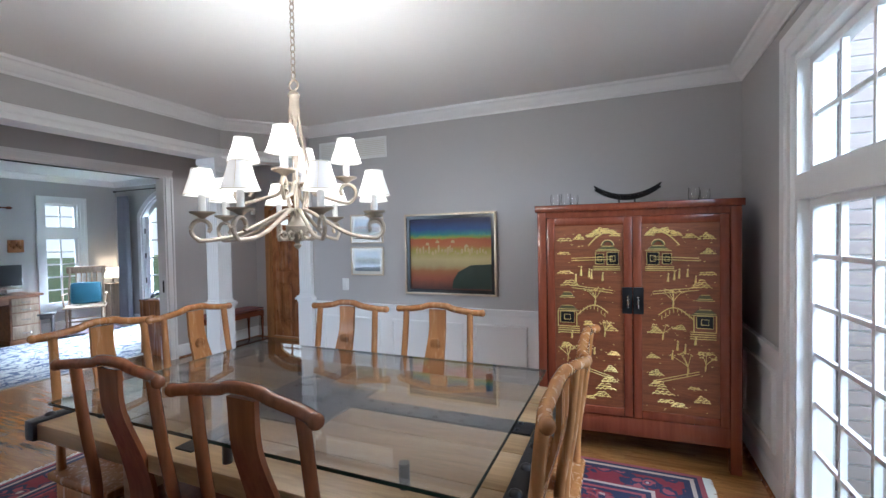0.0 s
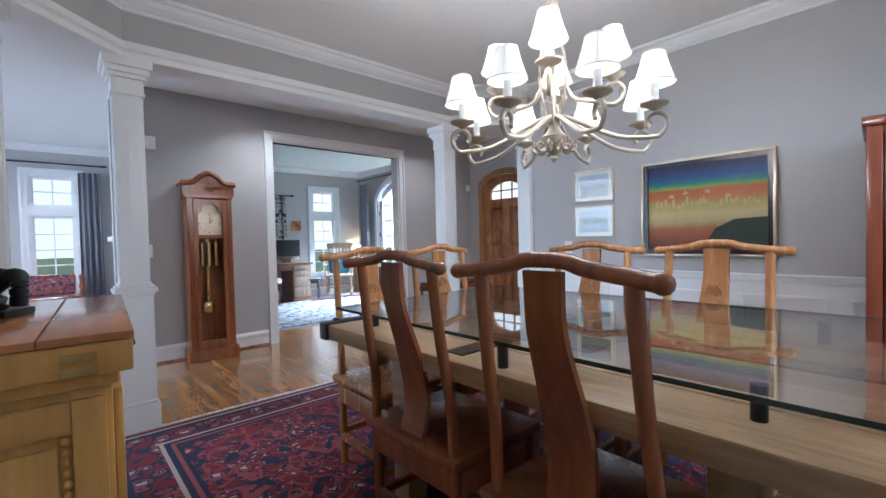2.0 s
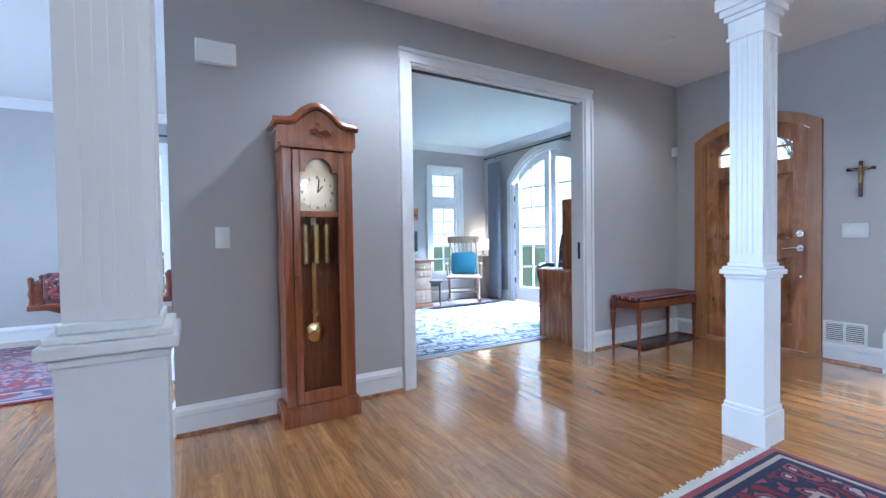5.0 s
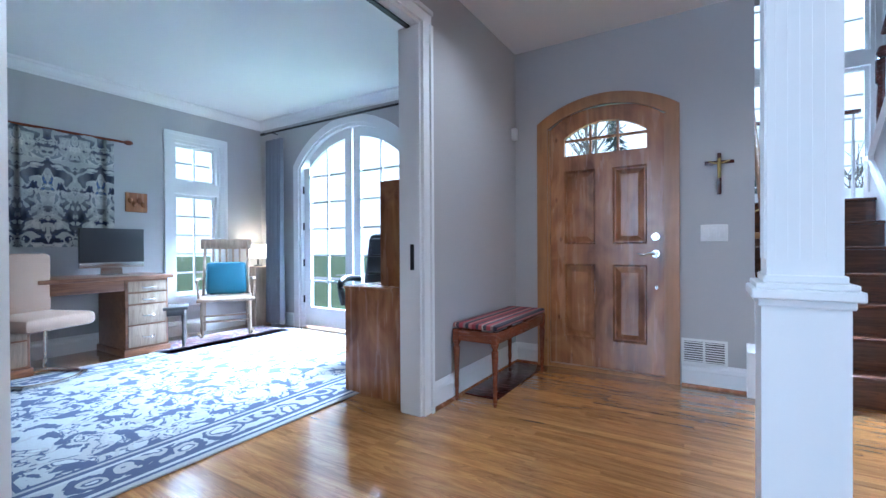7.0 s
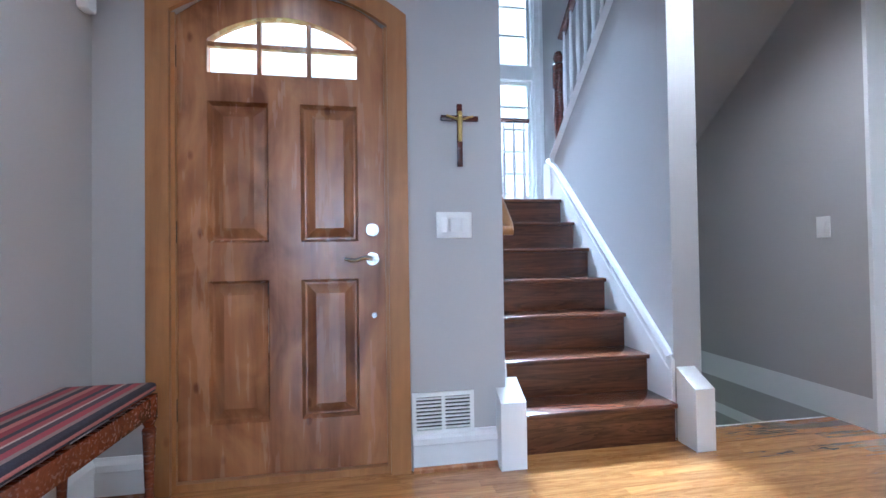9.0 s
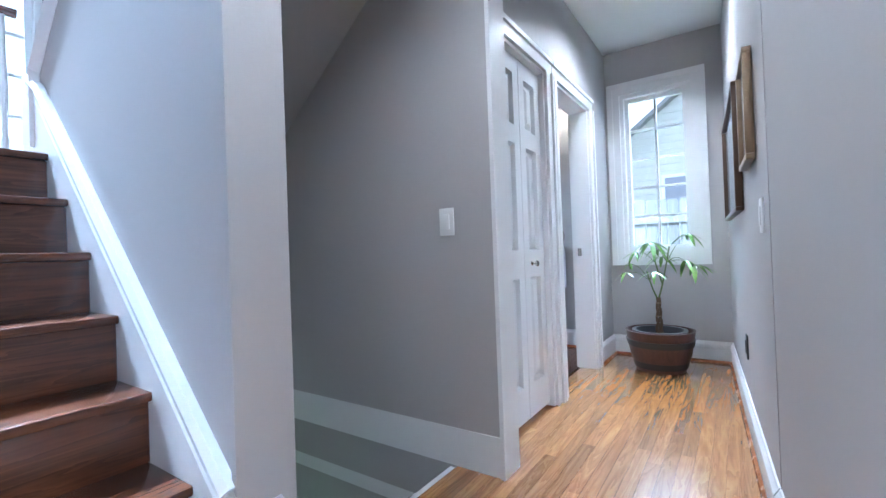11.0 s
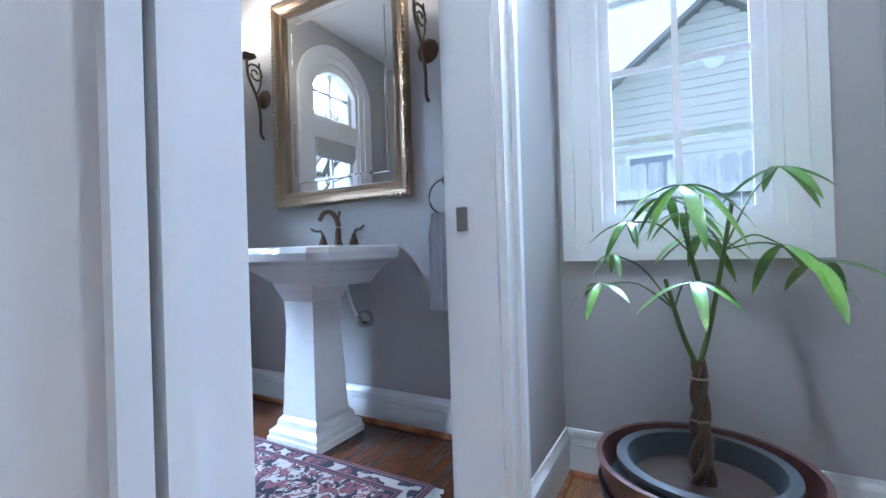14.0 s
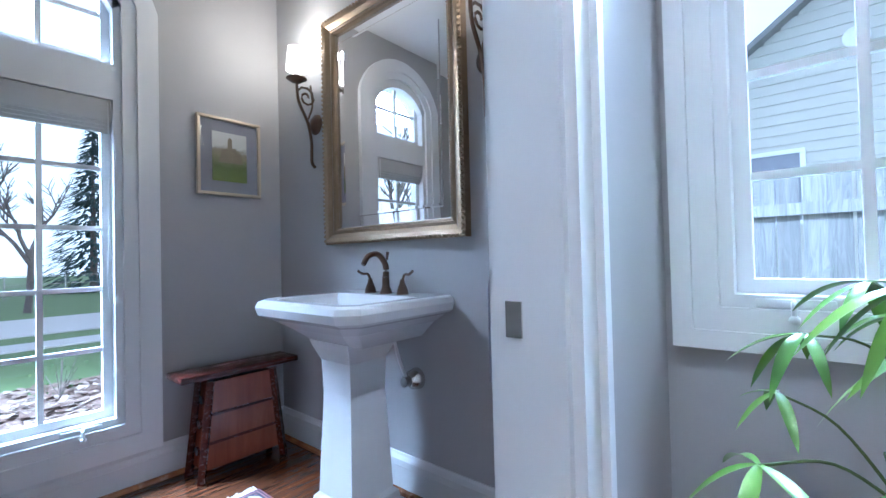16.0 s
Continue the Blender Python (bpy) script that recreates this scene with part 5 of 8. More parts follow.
for s in (-1, 1):
    a, b = (X0 + 0.065, -0.003) if s < 0 else (0.003, X1 - 0.065)
    bm = B()
    z0, z1, f = 0.285, CH - 0.09, 0.05
    box(bm, a, a + f, Y0 - 0.006, Y0 + 0.02, z0, z1, 0.004)
    box(bm, b - f, b, Y0 - 0.006, Y0 + 0.02, z0, z1, 0.004)
    box(bm, a + f, b - f, Y0 - 0.006, Y0 + 0.02, z0, z0 + f, 0.004)
    box(bm, a + f, b - f, Y0 - 0.006, Y0 + 0.02, z1 - f, z1, 0.004)
    d = part("door", bm, REDLAC, cb)
    bm = B()
    box(bm, a + f, b - f, Y0 + 0.004, Y0 + 0.015, z0 + f, z1 - f)
    part("carved_panel", bm, PANEL, d, smooth=False)
    px0, px1, pz0, pz1 = a + f + 0.02, b - f - 0.02, z0 + f + 0.02, z1 - f - 0.02
    yf = Y0 + 0.002
    gold, olive, dark = B(), B(), B()

    def X(x):
        return min(max(x, px0), px1)

    def cloud(x, z, k):
        """A pile of short curled strokes, wide below and narrow above."""
        for row in range(random.randint(2, 4)):
            n = 4 - row
            for q in range(n):
                cx0 = x + (q - (n - 1) / 2) * 0.024 * k + random.uniform(-0.006, 0.006)
                cz0 = z + row * 0.012 * k
                L = random.uniform(0.009, 0.016) * k
                tube(gold, [(X(cx0 + L * math.cos(2.8 - t * 0.55)), yf - 0.003, cz0 + L * 0.6 * math.sin(2.8 - t * 0.55)) for t in range(6)], 0.005, 5, 1.0, 0.0022)

    def figure(x, z, h):
        tube(gold, [(X(x), yf - 0.002, z), (X(x + 0.002), yf - 0.005, z + h * 0.7)], 0.009, 6, 0.7, 0.005)
        ball(gold, (X(x + 0.003), yf - 0.004, z + h * 0.85), 0.006, 1.1, 6)

    def tree(x, z, h):
        for q in range(5):
            a = random.uniform(-0.9, 0.9)
            tip = (X(x + math.sin(a) * h * 0.7), yf - 0.003, z + h * (0.55 + 0.4 * math.cos(a)))
            tube(gold, bend([(X(x), yf - 0.003, z), (X(x + 0.004), yf - 0.004, z + h * 0.4), tip], 3), 0.0032, 5, 1.0, 0.0015)
            for w in range(4):
                ball(gold, (X(tip[0] + random.uniform(-0.02, 0.02)), yf - 0.002, tip[2] + random.uniform(-0.012, 0.012)), 0.0055, 0.6, 5)

    def roof(x, z, w, h):
        prism(olive, [(X(x - w), z), (X(x - w * 0.8), z + h * 0.25), (X(x - w * 0.45), z + h), (X(x + w * 0.45), z + h), (X(x + w * 0.8), z + h * 0.25), (X(x + w), z)], yf - 0.008, yf + 0.003)
        for e, zz in ((1.0, z), (0.78, z + h * 0.3), (0.45, z + h)):
            tube(gold, [(X(x - w * e), yf - 0.009, zz), (X(x + w * e), yf - 0.009, zz)], 0.0022, 5)

    def lattice(x, z, w, h):
        """A dark window in a gilt frame."""
        x0, x1 = X(x - w), X(x + w)
        box(dark, x0, x1, yf - 0.004, yf + 0.003, z, z + h)
        for e in (0.0, 0.28):
            ex, ez = (x1 - x0) * e, h * e
            tube(gold, [(x0 + ex, yf - 0.006, z + ez), (x1 - ex, yf - 0.006, z + ez), (x1 - ex, yf - 0.006, z + h - ez), (x0 + ex, yf - 0.006, z + h - ez), (x0 + ex, yf - 0.006, z + ez)], 0.0024, 5)

    edge = px1 if s < 0 else px0
    outer = px0 + 0.06 if s < 0 else px1 - 0.06
    # pavilion by the meeting edge, under a bough
    hub = edge + s * 0.075
    roof(hub, 1.365, 0.075, 0.03)
    tube(olive, [(X(hub + 0.03 * math.cos(t * math.pi / 8)), yf - 0.004, 1.4 + 0.03 * math.sin(t * math.pi / 8)) for t in range(9)], 0.007, 6)
    tube(gold, [(X(hub + 0.038 * math.cos(t * math.pi / 8)), yf - 0.006, 1.4 + 0.036 * math.sin(t * math.pi / 8)) for t in range(9)], 0.0028, 5)
    lattice(hub - s * 0.03, 1.275, 0.035, 0.08)
    lattice(hub + s * 0.05, 1.28, 0.026, 0.065)
    for q in range(3):
        tube(gold, [(X(hub - 0.09), yf - 0.005, 1.262 - q * 0.011), (X(hub + 0.09), yf - 0.005, 1.262 - q * 0.011)], 0.003, 5)
    tube(gold, [(X(hub + s * 0.12 - s * 0.12 * t / 10), yf - 0.003, 1.37 + 0.115 * math.sin(0.25 + t * 0.13)) for t in range(11)], 0.004, 5)
    for t in range(6):
        cloud(hub + s * 0.1 - s * t * 0.03, 1.455 + 0.03 * math.sin(t * 0.6), 0.75)
    # house at the outer edge
    for zz, w in ((1.055, 0.05), (0.965, 0.075)):
        roof(outer, zz, w, 0.035)
    lattice(outer, 0.885, 0.045, 0.075)
    for q in (-0.06, 0.06):
        tube(gold, [(X(outer + q), yf - 0.005, 0.86), (X(outer + q), yf - 0.005, 0.965)], 0.0035, 5)
    for q in range(4):
        tube(gold, [(X(outer - 0.08), yf - 0.005, 0.86 - q * 0.014), (X(outer + 0.08), yf - 0.005, 0.86 - q * 0.014)], 0.003, 5)
    # garden walls and the stepped bridge
    for z_a, z_b in ((1.3, 1.31), (1.12, 1.09), (0.6, 0.52)):
        for dz in (0.0, 0.016):
            tube(gold, [(X(outer + (hub - outer) * t / 6 - s * 0.03), yf - 0.004, z_a + (z_b - z_a) * t / 6 + dz) for t in range(7)], 0.0026, 5)
    for t in range(9):
        tube(gold, [(X(hub + s * (0.02 + 0.022 * t)), yf - 0.004, 0.93 + 0.05 * math.sin(t * 0.4)), (X(hub + s * (0.02 + 0.022 * t)), yf - 0.004, 0.955 + 0.05 * math.sin(t * 0.4))], 0.0026, 5)
    tube(gold, [(X(hub + s * 0.022 * t), yf - 0.005, 0.957 + 0.05 * math.sin(t * 0.4)) for t in range(10)], 0.004, 5)
    for fx, fz in ((0.5, 1.19), (0.58, 1.18), (0.36, 1.2), (0.7, 1.17), (0.3, 1.16), (0.45, 0.72), (0.55, 0.74), (0.25, 0.78), (0.62, 0.68)):
        figure(px0 + (px1 - px0) * (fx if s < 0 else 1 - fx) + random.uniform(-0.015, 0.015), fz, random.uniform(0.05, 0.07))
    for fx, fz, h in ((0.6, 1.0, 0.12), (0.4, 0.58, 0.15), (0.75, 0.8, 0.1), (0.15, 0.62, 0.1)):
        tree(px0 + (px1 - px0) * (fx if s < 0 else 1 - fx), fz, h)
    for fx, fz, k in ((0.12, 1.43, 1.0), (0.1, 1.34, 0.8), (0.35, 1.44, 0.8), (0.12, 1.21, 1.0), (0.2, 1.13, 1.2), (0.85, 0.84, 0.9), (0.15, 0.72, 0.9), (0.82, 0.5, 1.1), (0.75, 0.45, 1.3), (0.85, 0.57, 0.9), (0.7, 0.4, 1.1), (0.2, 0.42, 1.0), (0.3, 0.5, 0.8), (0.5, 0.87, 0.8), (0.5, 0.38, 0.9), (0.9, 0.68, 0.8)):
        cloud(px0 + (px1 - px0) * (fx if s < 0 else 1 - fx), fz, k)
    for q in range(70):
        x, z = random.uniform(px0, px1), random.uniform(pz0, pz1)
        tube(gold, [(X(x), yf - 0.0015, z), (X(x + random.uniform(-0.012, 0.012)), yf - 0.002, z + random.uniform(-0.004, 0.004))], 0.0022, 4)
    tagged(part("gilt_relief", gold, RELIEFGOLD, d, "raised gilt clouds, trees and fences"), "raised gilt clouds, trees and fences", kind="stuff")
    part("pavilion_relief", olive, OLIVE, d, "olive pavilion roofs in relief", smooth=False)
    tagged(part("dark_relief", dark, BLACK, d, smooth=False), kind="stuff")
    bm = B()
    xi = b - 0.06 if s < 0 else a + 0.06
    box(bm, min(xi, b if s < 0 else a), max(xi, b if s < 0 else a), Y0 - 0.012, Y0 - 0.006, 0.96, 1.13)
    hp = part("lock_plate", bm, IRON, d, "dark iron lock plate", smooth=False)
    bm = B()
    tube(bm, bend([(s * 0.03, Y0 - 0.012, 1.07), (s * 0.03, Y0 - 0.03, 1.065), (s * 0.03, Y0 - 0.028, 1.02), (s * 0.03, Y0 - 0.02, 1.0)], 4), 0.007, 8)
    part("pull", bm, STEEL, hp, "worn metal pull")

# things on the cabinet
bw = thing("openwork_bowl", pose(0.5, 3.08, CH), "dark openwork metal bowl, boat shaped", "bowl")
bm = B()
for i in range(-9, 10):
    for s in (-1, 1):
        pts = []
        for t in range(-6, 7):
            u, v = (i / 9 + s * t / 14), t / 6
            if abs(u) <= 1:
                pts.append((u * 0.21, v * 0.09 * (1 - u * u * 0.5), 0.035 + 0.075 * u * u + 0.025 * v * v))
        if len(pts) > 2:
            tube(bm, pts, 0.0035, 5)
for v in (-1, 1):
    tube(bm, [(u / 8 * 0.21, v * 0.09 * (1 - (u / 8) ** 2 * 0.5), 0.06 + 0.075 * (u / 8) ** 2) for u in range(-8, 9)], 0.006, 6)
part("bowl_mesh", bm, IRON, bw)
bm = B()
for x in (-0.05, 0.05):
    tube(bm, [(x, -0.04, 0), (x, -0.02, 0.04), (x, 0.02, 0.04), (x, 0.04, 0)], 0.005, 6)
part("foot", bm, IRON, bw)


def tumbler(x, y, z, r=0.03, h=0.07, label="clear glass votive cup on the cabinet"):
    o = thing("glass_cup", pose(x, y, z), label, "glass cup", "glass cups on the cabinet")
    bm = B()
    lathe(bm, [(0.0, 0.0), (r * 0.8, 0.0), (r, h * 0.5), (r * 0.9, h), (r * 0.82, h), (r * 0.9, h * 0.5), (r * 0.7, 0.008), (0.0, 0.008)], seg=18)
    part("cup", bm, CLEARGLASS, o)


for q in ((0.03, 3.0, 0.035, 0.085), (0.1, 3.03, 0.035, 0.09), (0.16, 2.98, 0.03, 0.07), (0.9, 3.05, 0.035, 0.09), (0.97, 3.1, 0.03, 0.08)):
    tumbler(q[0], q[1], CH, q[2], q[3])


def framed(name, m, w, h, frame_w, frame_mat, picture, label, mat_w=0.0, mat_mat=None, depth=0.03, glazed=False, category="picture", inner=None):
    """A framed picture; local x along the wall, -y into the room, origin at its middle."""
    o = thing(name, m, label, category)
    a, b = w / 2, h / 2
    bm = B()
    for q in ((-a, a, -b, -b + frame_w), (-a, a, b - frame_w, b), (-a, -a + frame_w, -b + frame_w, b - frame_w), (a - frame_w, a, -b + frame_w, b - frame_w)):
        box(bm, q[0], q[1], -depth, 0.0, q[2], q[3], 0.003)
    part("frame", bm, frame_mat, o)
    f = frame_w
    if inner:
        bm = B()
        g = 0.03
        for q in ((-a + f, a - f, -b + f, -b + f + g), (-a + f, a - f, b - f - g, b - f), (-a + f, -a + f + g, -b + f + g, b - f - g), (a - f - g, a - f, -b + f + g, b - f - g)):
            box(bm, q[0], q[1], -depth + 0.012, -0.002, q[2], q[3])
        part("liner", bm, inner, o, "dark inner liner", smooth=False)
        f += g
    if mat_w:
        bm = B()
        box(bm, -a + f, a - f, -0.008, -0.004, -b + f, b - f)
        part("mat_board", bm, mat_mat or MATBOARD, o, smooth=False)
        f += mat_w
    bm = B()
    box(bm, -a + f, a - f, -0.012, -0.0085, -b + f, b - f)
    part("print", bm, picture, o, smooth=False)
    if glazed:
        bm = B()
        box(bm, -a + frame_w, a - frame_w, -0.018, -0.0165, -b + frame_w, b - frame_w)
        part("glazing", bm, PANE, o, smooth=False).visible_shadow = False
    return o


def landscape(name, z0, z1, stops, wobble=0.06, scale=8.0, blot=None, rough=0.5):
    """A painted landscape: bands of colour with broken edges, from z0 to z1."""
    m = Mat(name, rough)
    v = m.coords()
    x, y, z = m.xyz(v)
    n1, n2 = m.noise(v, scale, 4, 0.5), m.noise(v, scale * 4, 3)
    f = m.math("DIVIDE", m.math("SUBTRACT", z, z0), z1 - z0)
    f = m.math("ADD", f, m.math("MULTIPLY", m.math("SUBTRACT", n1, 0.5), wobble * 2))
    f = m.math("ADD", f, m.math("MULTIPLY", m.math("SUBTRACT", n2, 0.5), wobble))
    c = m.ramp(f, stops)
    if blot:
        c = m.mix(m.ramp(n2, [(0.45, (0, 0, 0)), (0.6, (1, 1, 1))]), c, m.mix(0.5, c, blot))
    m.color(c).bump(n2, 0.3, 0.003)
    return m.m


ART = landscape("oil_painting_of_a_walled_city", -0.3, 0.3, [(0.0, (0.09, 0.025, 0.01)), (0.12, (0.25, 0.06, 0.02)), (0.24, (0.33, 0.12, 0.03)), (0.32, (0.42, 0.33, 0.14)), (0.42, (0.5, 0.4, 0.18)), (0.55, (0.36, 0.3, 0.05)), (0.62, (0.42, 0.13, 0.03)), (0.72, (0.4, 0.09, 0.02)), (0.755, (0.2, 0.3, 0.03)), (0.8, (0.02, 0.16, 0.16)), (0.88, (0.01, 0.05, 0.18)), (1.0, (0.01, 0.012, 0.06))], 0.035, 12)
pt = framed("painting", pose(-0.973, 3.463, 1.323), 0.885, 0.74, 0.018, PALEGOLD, ART, "bright oil painting of a walled city in a pale gold frame", depth=0.045, inner=BLACK, category="painting")
CITY = plain("cream_paint_daubs", (0.5, 0.37, 0.17), 0.5, 0, 0.6, 40, 0.6)
POND = plain("dark_green_paint_daubs", (0.02, 0.035, 0.02), 0.4, 0, 0.5, 30, 0.6)
bm = B()
random.seed(3)
x = -0.34
while x < 0.34:
    w, h = random.uniform(0.008, 0.026), random.uniform(0.015, 0.07)
    zb = random.uniform(-0.01, 0.02)
    prism(bm, [(x, zb), (x + w, zb + random.uniform(-0.01, 0.01)), (x + w, zb + h), (x + w * 0.5, zb + h + random.uniform(0.0, 0.015)), (x, zb + h * 0.9)], -0.0136, -0.0125)
    x += w + random.uniform(0.002, 0.016)
for x, z in ((-0.22, 0.1), (-0.12, 0.12), (0.03, 0.12), (0.16, 0.08)):
    prism(bm, [(x - 0.024, z - 0.02)] + [(x - 0.02 * math.cos(t * math.pi / 6), z - 0.02 + 0.026 * math.sin(t * math.pi / 6)) for t in range(7)] + [(x + 0.024, z - 0.02)], -0.0139, -0.0125)
tagged(part("painted_city", bm, CITY, pt, smooth=False), kind="stuff")
bm = B()
prism(bm, [(0.02, -0.31), (0.39, -0.31), (0.39, -0.09), (0.2, -0.1), (0.08, -0.16), (0.03, -0.24)], -0.0137, -0.0125)
part("painted_pond", bm, POND, pt, smooth=False)
W1 = landscape("village_watercolour", -0.1, 0.1, [(0.0, (0.16, 0.14, 0.1)), (0.3, (0.22, 0.22, 0.13)), (0.45, (0.07, 0.06, 0.06)), (0.58, (0.3, 0.2, 0.14)), (0.66, (0.3, 0.36, 0.42)), (1.0, (0.4, 0.47, 0.54))], 0.1, 14)
W2 = landscape("river_watercolour", -0.1, 0.1, [(0.0, (0.14, 0.17, 0.2)), (0.35, (0.28, 0.32, 0.36)), (0.45, (0.06, 0.07, 0.05)), (0.6, (0.2, 0.2, 0.12)), (0.68, (0.36, 0.42, 0.46)), (1.0, (0.42, 0.47, 0.52))], 0.1, 14)
framed("small_picture", pose(-1.85, 3.463, 1.57), 0.37, 0.28, 0.012, PALEGOLD, W1, "small framed village watercolour with a red-edged mat", 0.03, MATBOARD, 0.02, True)
framed("small_picture", pose(-1.85, 3.463, 1.255), 0.37, 0.28, 0.012, PALEGOLD, W2, "small framed river watercolour with a cream mat", 0.03, MATBOARD, 0.02, True)

# console
cs = thing("console_cabinet", pose(-1.25, -0.207, 0, 0, 0, -3.7), "honey elm console cabinet with brass hinges, doors closed", "cabinet")
bm = B()
box(bm, -0.33, 0.33, -0.19, 0.17, 0.08, 0.88, 0.004)
part("body", bm, HONEY, cs)
for y0, y1 in ((-0.205, -0.0705), (-0.0695, 0.0695), (0.0705, 0.205)):
    bm = B()
    box(bm, -0.375, 0.375, y0, y1, 0.965, 0.98, 0.003)
    part("top_board", bm, CONTOP, cs, "reddish polished top board")
bm = B()
box(bm, -0.373, 0.373, -0.203, 0.203, 0.905, 0.9645, 0.005)
part("top_frame", bm, HONEY, cs)
bm = B()
box(bm, -0.35, 0.35, -0.195, 0.18, 0.88, 0.905, 0.003)
part("cornice", bm, HONEY, cs)
for s, x0, x1 in ((0, -0.31, -0.01), (1, 0.01, 0.31)):
    for face in (0, 1):
        bm = B()
        f = 0.05
        yy0, yy1 = 0.17, 0.186
        box(bm, x0, x0 + f, yy0, yy1, 0.14, 0.86, 0.003)
        box(bm, x1 - f, x1, yy0, yy1, 0.14, 0.86, 0.003)
        box(bm, x0 + f, x1 - f, yy0, yy1, 0.14, 0.19, 0.003)
        box(bm, x0 + f, x1 - f, yy0, yy1, 0.81, 0.86, 0.003)
        box(bm, x0 + f + 0.02, x1 - f - 0.02, yy0, yy1 - 0.006, 0.21, 0.79, 0.004)
        if face:
            break
        d = part("door", bm, HONEY, cs)
        bm = B()
        for k in range(30):
            for x in (x0 + f + 0.008, x1 - f - 0.008):
                ball(bm, (x, 0.176, 0.21 + k * 0.02), 0.008, 1.0, 6)
        part("beaded_edge", bm, HONEY, d)
for s in (-1, 1):
    bm = B()
    xa, xb = (0.33, 0.346) if s > 0 else (-0.346, -0.33)
    box(bm, xa, xb, -0.18, -0.13, 0.14, 0.86, 0.003)
    box(bm, xa, xb, 0.11, 0.16, 0.14, 0.86, 0.003)
    box(bm, xa, xb, -0.13, 0.11, 0.14, 0.2, 0.003)
    box(bm, xa, xb, -0.13, 0.11, 0.8, 0.86, 0.003)
    box(bm, xa * 0.985, xb * 0.985, -0.11, 0.09, 0.22, 0.78, 0.004)
    sp = part("side_panel", bm, HONEY, cs)
    for y in (-0.12, 0.1):
        bm = B()
        for k in range(30):
            ball(bm, (s * 0.341, y, 0.21 + k * 0.02), 0.008, 1.0, 6)
        part("beaded_edge", bm, HONEY, sp)
for x in (-0.31, 0.27):
    for y in (-0.17, 0.12):
        bm = B()
        box(bm, x, x + 0.045, y, y + 0.045, 0.0, 0.1, 0.003)
        part("foot", bm, HONEY, cs)
for x in (-0.2, 0.22):
    bm = B()
    box(bm, x - 0.05, x + 0.05, 0.2, 0.206, 0.912, 0.934)
    box(bm, x - 0.05, x + 0.05, 0.2, 0.206, 0.938, 0.96)
    cyl(bm, (x - 0.05, 0.206, 0.936), (x + 0.05, 0.206, 0.936), 0.005)
    part("hinge", bm, BRASS, cs, "brass butt hinge")
bm = B()
box(bm, 0.371, 0.3745, 0.1, 0.15, 0.908, 0.925)
box(bm, 0.3755, 0.378, 0.1, 0.15, 0.934, 0.95)
part("hinge", bm, BRASS, cs, "brass butt hinge")
# kneeling bronze figure, plain
bm = B()
box(bm, -0.13, 0.13, -0.08, 0.08, 0.0, 0.03, 0.006)
tube(bm, bend([(-0.05, 0, 0.06), (-0.055, 0, 0.14), (-0.03, 0, 0.22), (-0.02, 0, 0.27)], 5), 0.062, 14, 1.0, 0.04)
ball(bm, (-0.03, 0.0, 0.255), 0.055, 0.6, 14)
tube(bm, [(-0.015, 0, 0.27), (-0.005, 0, 0.31)], 0.02, 10)
ball(bm, (0.002, 0.0, 0.335), 0.033, 1.15, 14)
ball(bm, (-0.018, 0.0, 0.372), 0.019, 0.9, 10)
tube(bm, bend([(-0.03, 0.045, 0.08), (0.03, 0.055, 0.13), (0.09, 0.05, 0.15), (0.095, 0.05, 0.09), (0.09, 0.05, 0.035)], 6), 0.038, 12, 1.0, 0.028)
tube(bm, bend([(-0.05, -0.035, 0.075), (0.03, -0.05, 0.075), (0.1, -0.05, 0.055), (0.02, -0.06, 0.045), (-0.08, -0.05, 0.045)], 6), 0.036, 12, 1.0, 0.024)
tube(bm, bend([(-0.03, 0.055, 0.25), (-0.045, 0.085, 0.19), (0.01, 0.08, 0.165), (0.07, 0.055, 0.165)], 6), 0.026, 10, 1.0, 0.017)
tube(bm, bend([(-0.03, -0.055, 0.25), (-0.055, -0.085, 0.18), (0.0, -0.075, 0.13), (0.05, -0.045, 0.115)], 6), 0.026, 10, 1.0, 0.017)
for k in range(4):
    tube(bm, bend([(-0.085 + 0.012 * k, -0.05, 0.08 + 0.035 * k), (-0.02, -0.062, 0.11 + 0.035 * k), (0.03, -0.03, 0.1 + 0.035 * k)], 4), 0.009, 6)
solid("statue", bm, DARKBRONZE, "dark patinated bronze kneeling statue on the console", "statue", "thing", pose(-1.31, -0.262, 0.98, 0, 0, 60) @ Matrix.Scale(0.6, 4), True)
dsh = thing("small_dish", pose(-1.15, -0.3, 0.98), "small dark dish on the console", "dish")
bm = B()
lathe(bm, [(0.0, 0.0), (0.04, 0.0), (0.055, 0.02), (0.052, 0.022), (0.038, 0.006), (0.0, 0.005)], seg=20)
part("dish", bm, POTGREY, dsh)
INK = landscape("ink_mountain_porcelain", -0.3, 0.3, [(0.0, (0.3, 0.3, 0.25)), (0.3, (0.5, 0.5, 0.45)), (0.4, (0.12, 0.12, 0.1)), (0.55, (0.5, 0.48, 0.42)), (0.7, (0.16, 0.17, 0.16)), (0.8, (0.6, 0.6, 0.56)), (1.0, (0.62, 0.62, 0.58))], 0.2, 9, (0.2, 0.12, 0.08), 0.15)
framed("wall_panel", pose(-1.6, -0.413, 1.62, 0, 0, 180), 0.62, 0.75, 0.035, BLACK, INK, "black lacquer framed porcelain panel with painted mountains", depth=0.05, glazed=True, category="picture")

# ---- foyer ----
ck = thing("grandfather_clock", pose(-4.755, 1.0, 0, 0, 0, 90), "tall cherry grandfather clock with brass weights and pendulum", "clock")
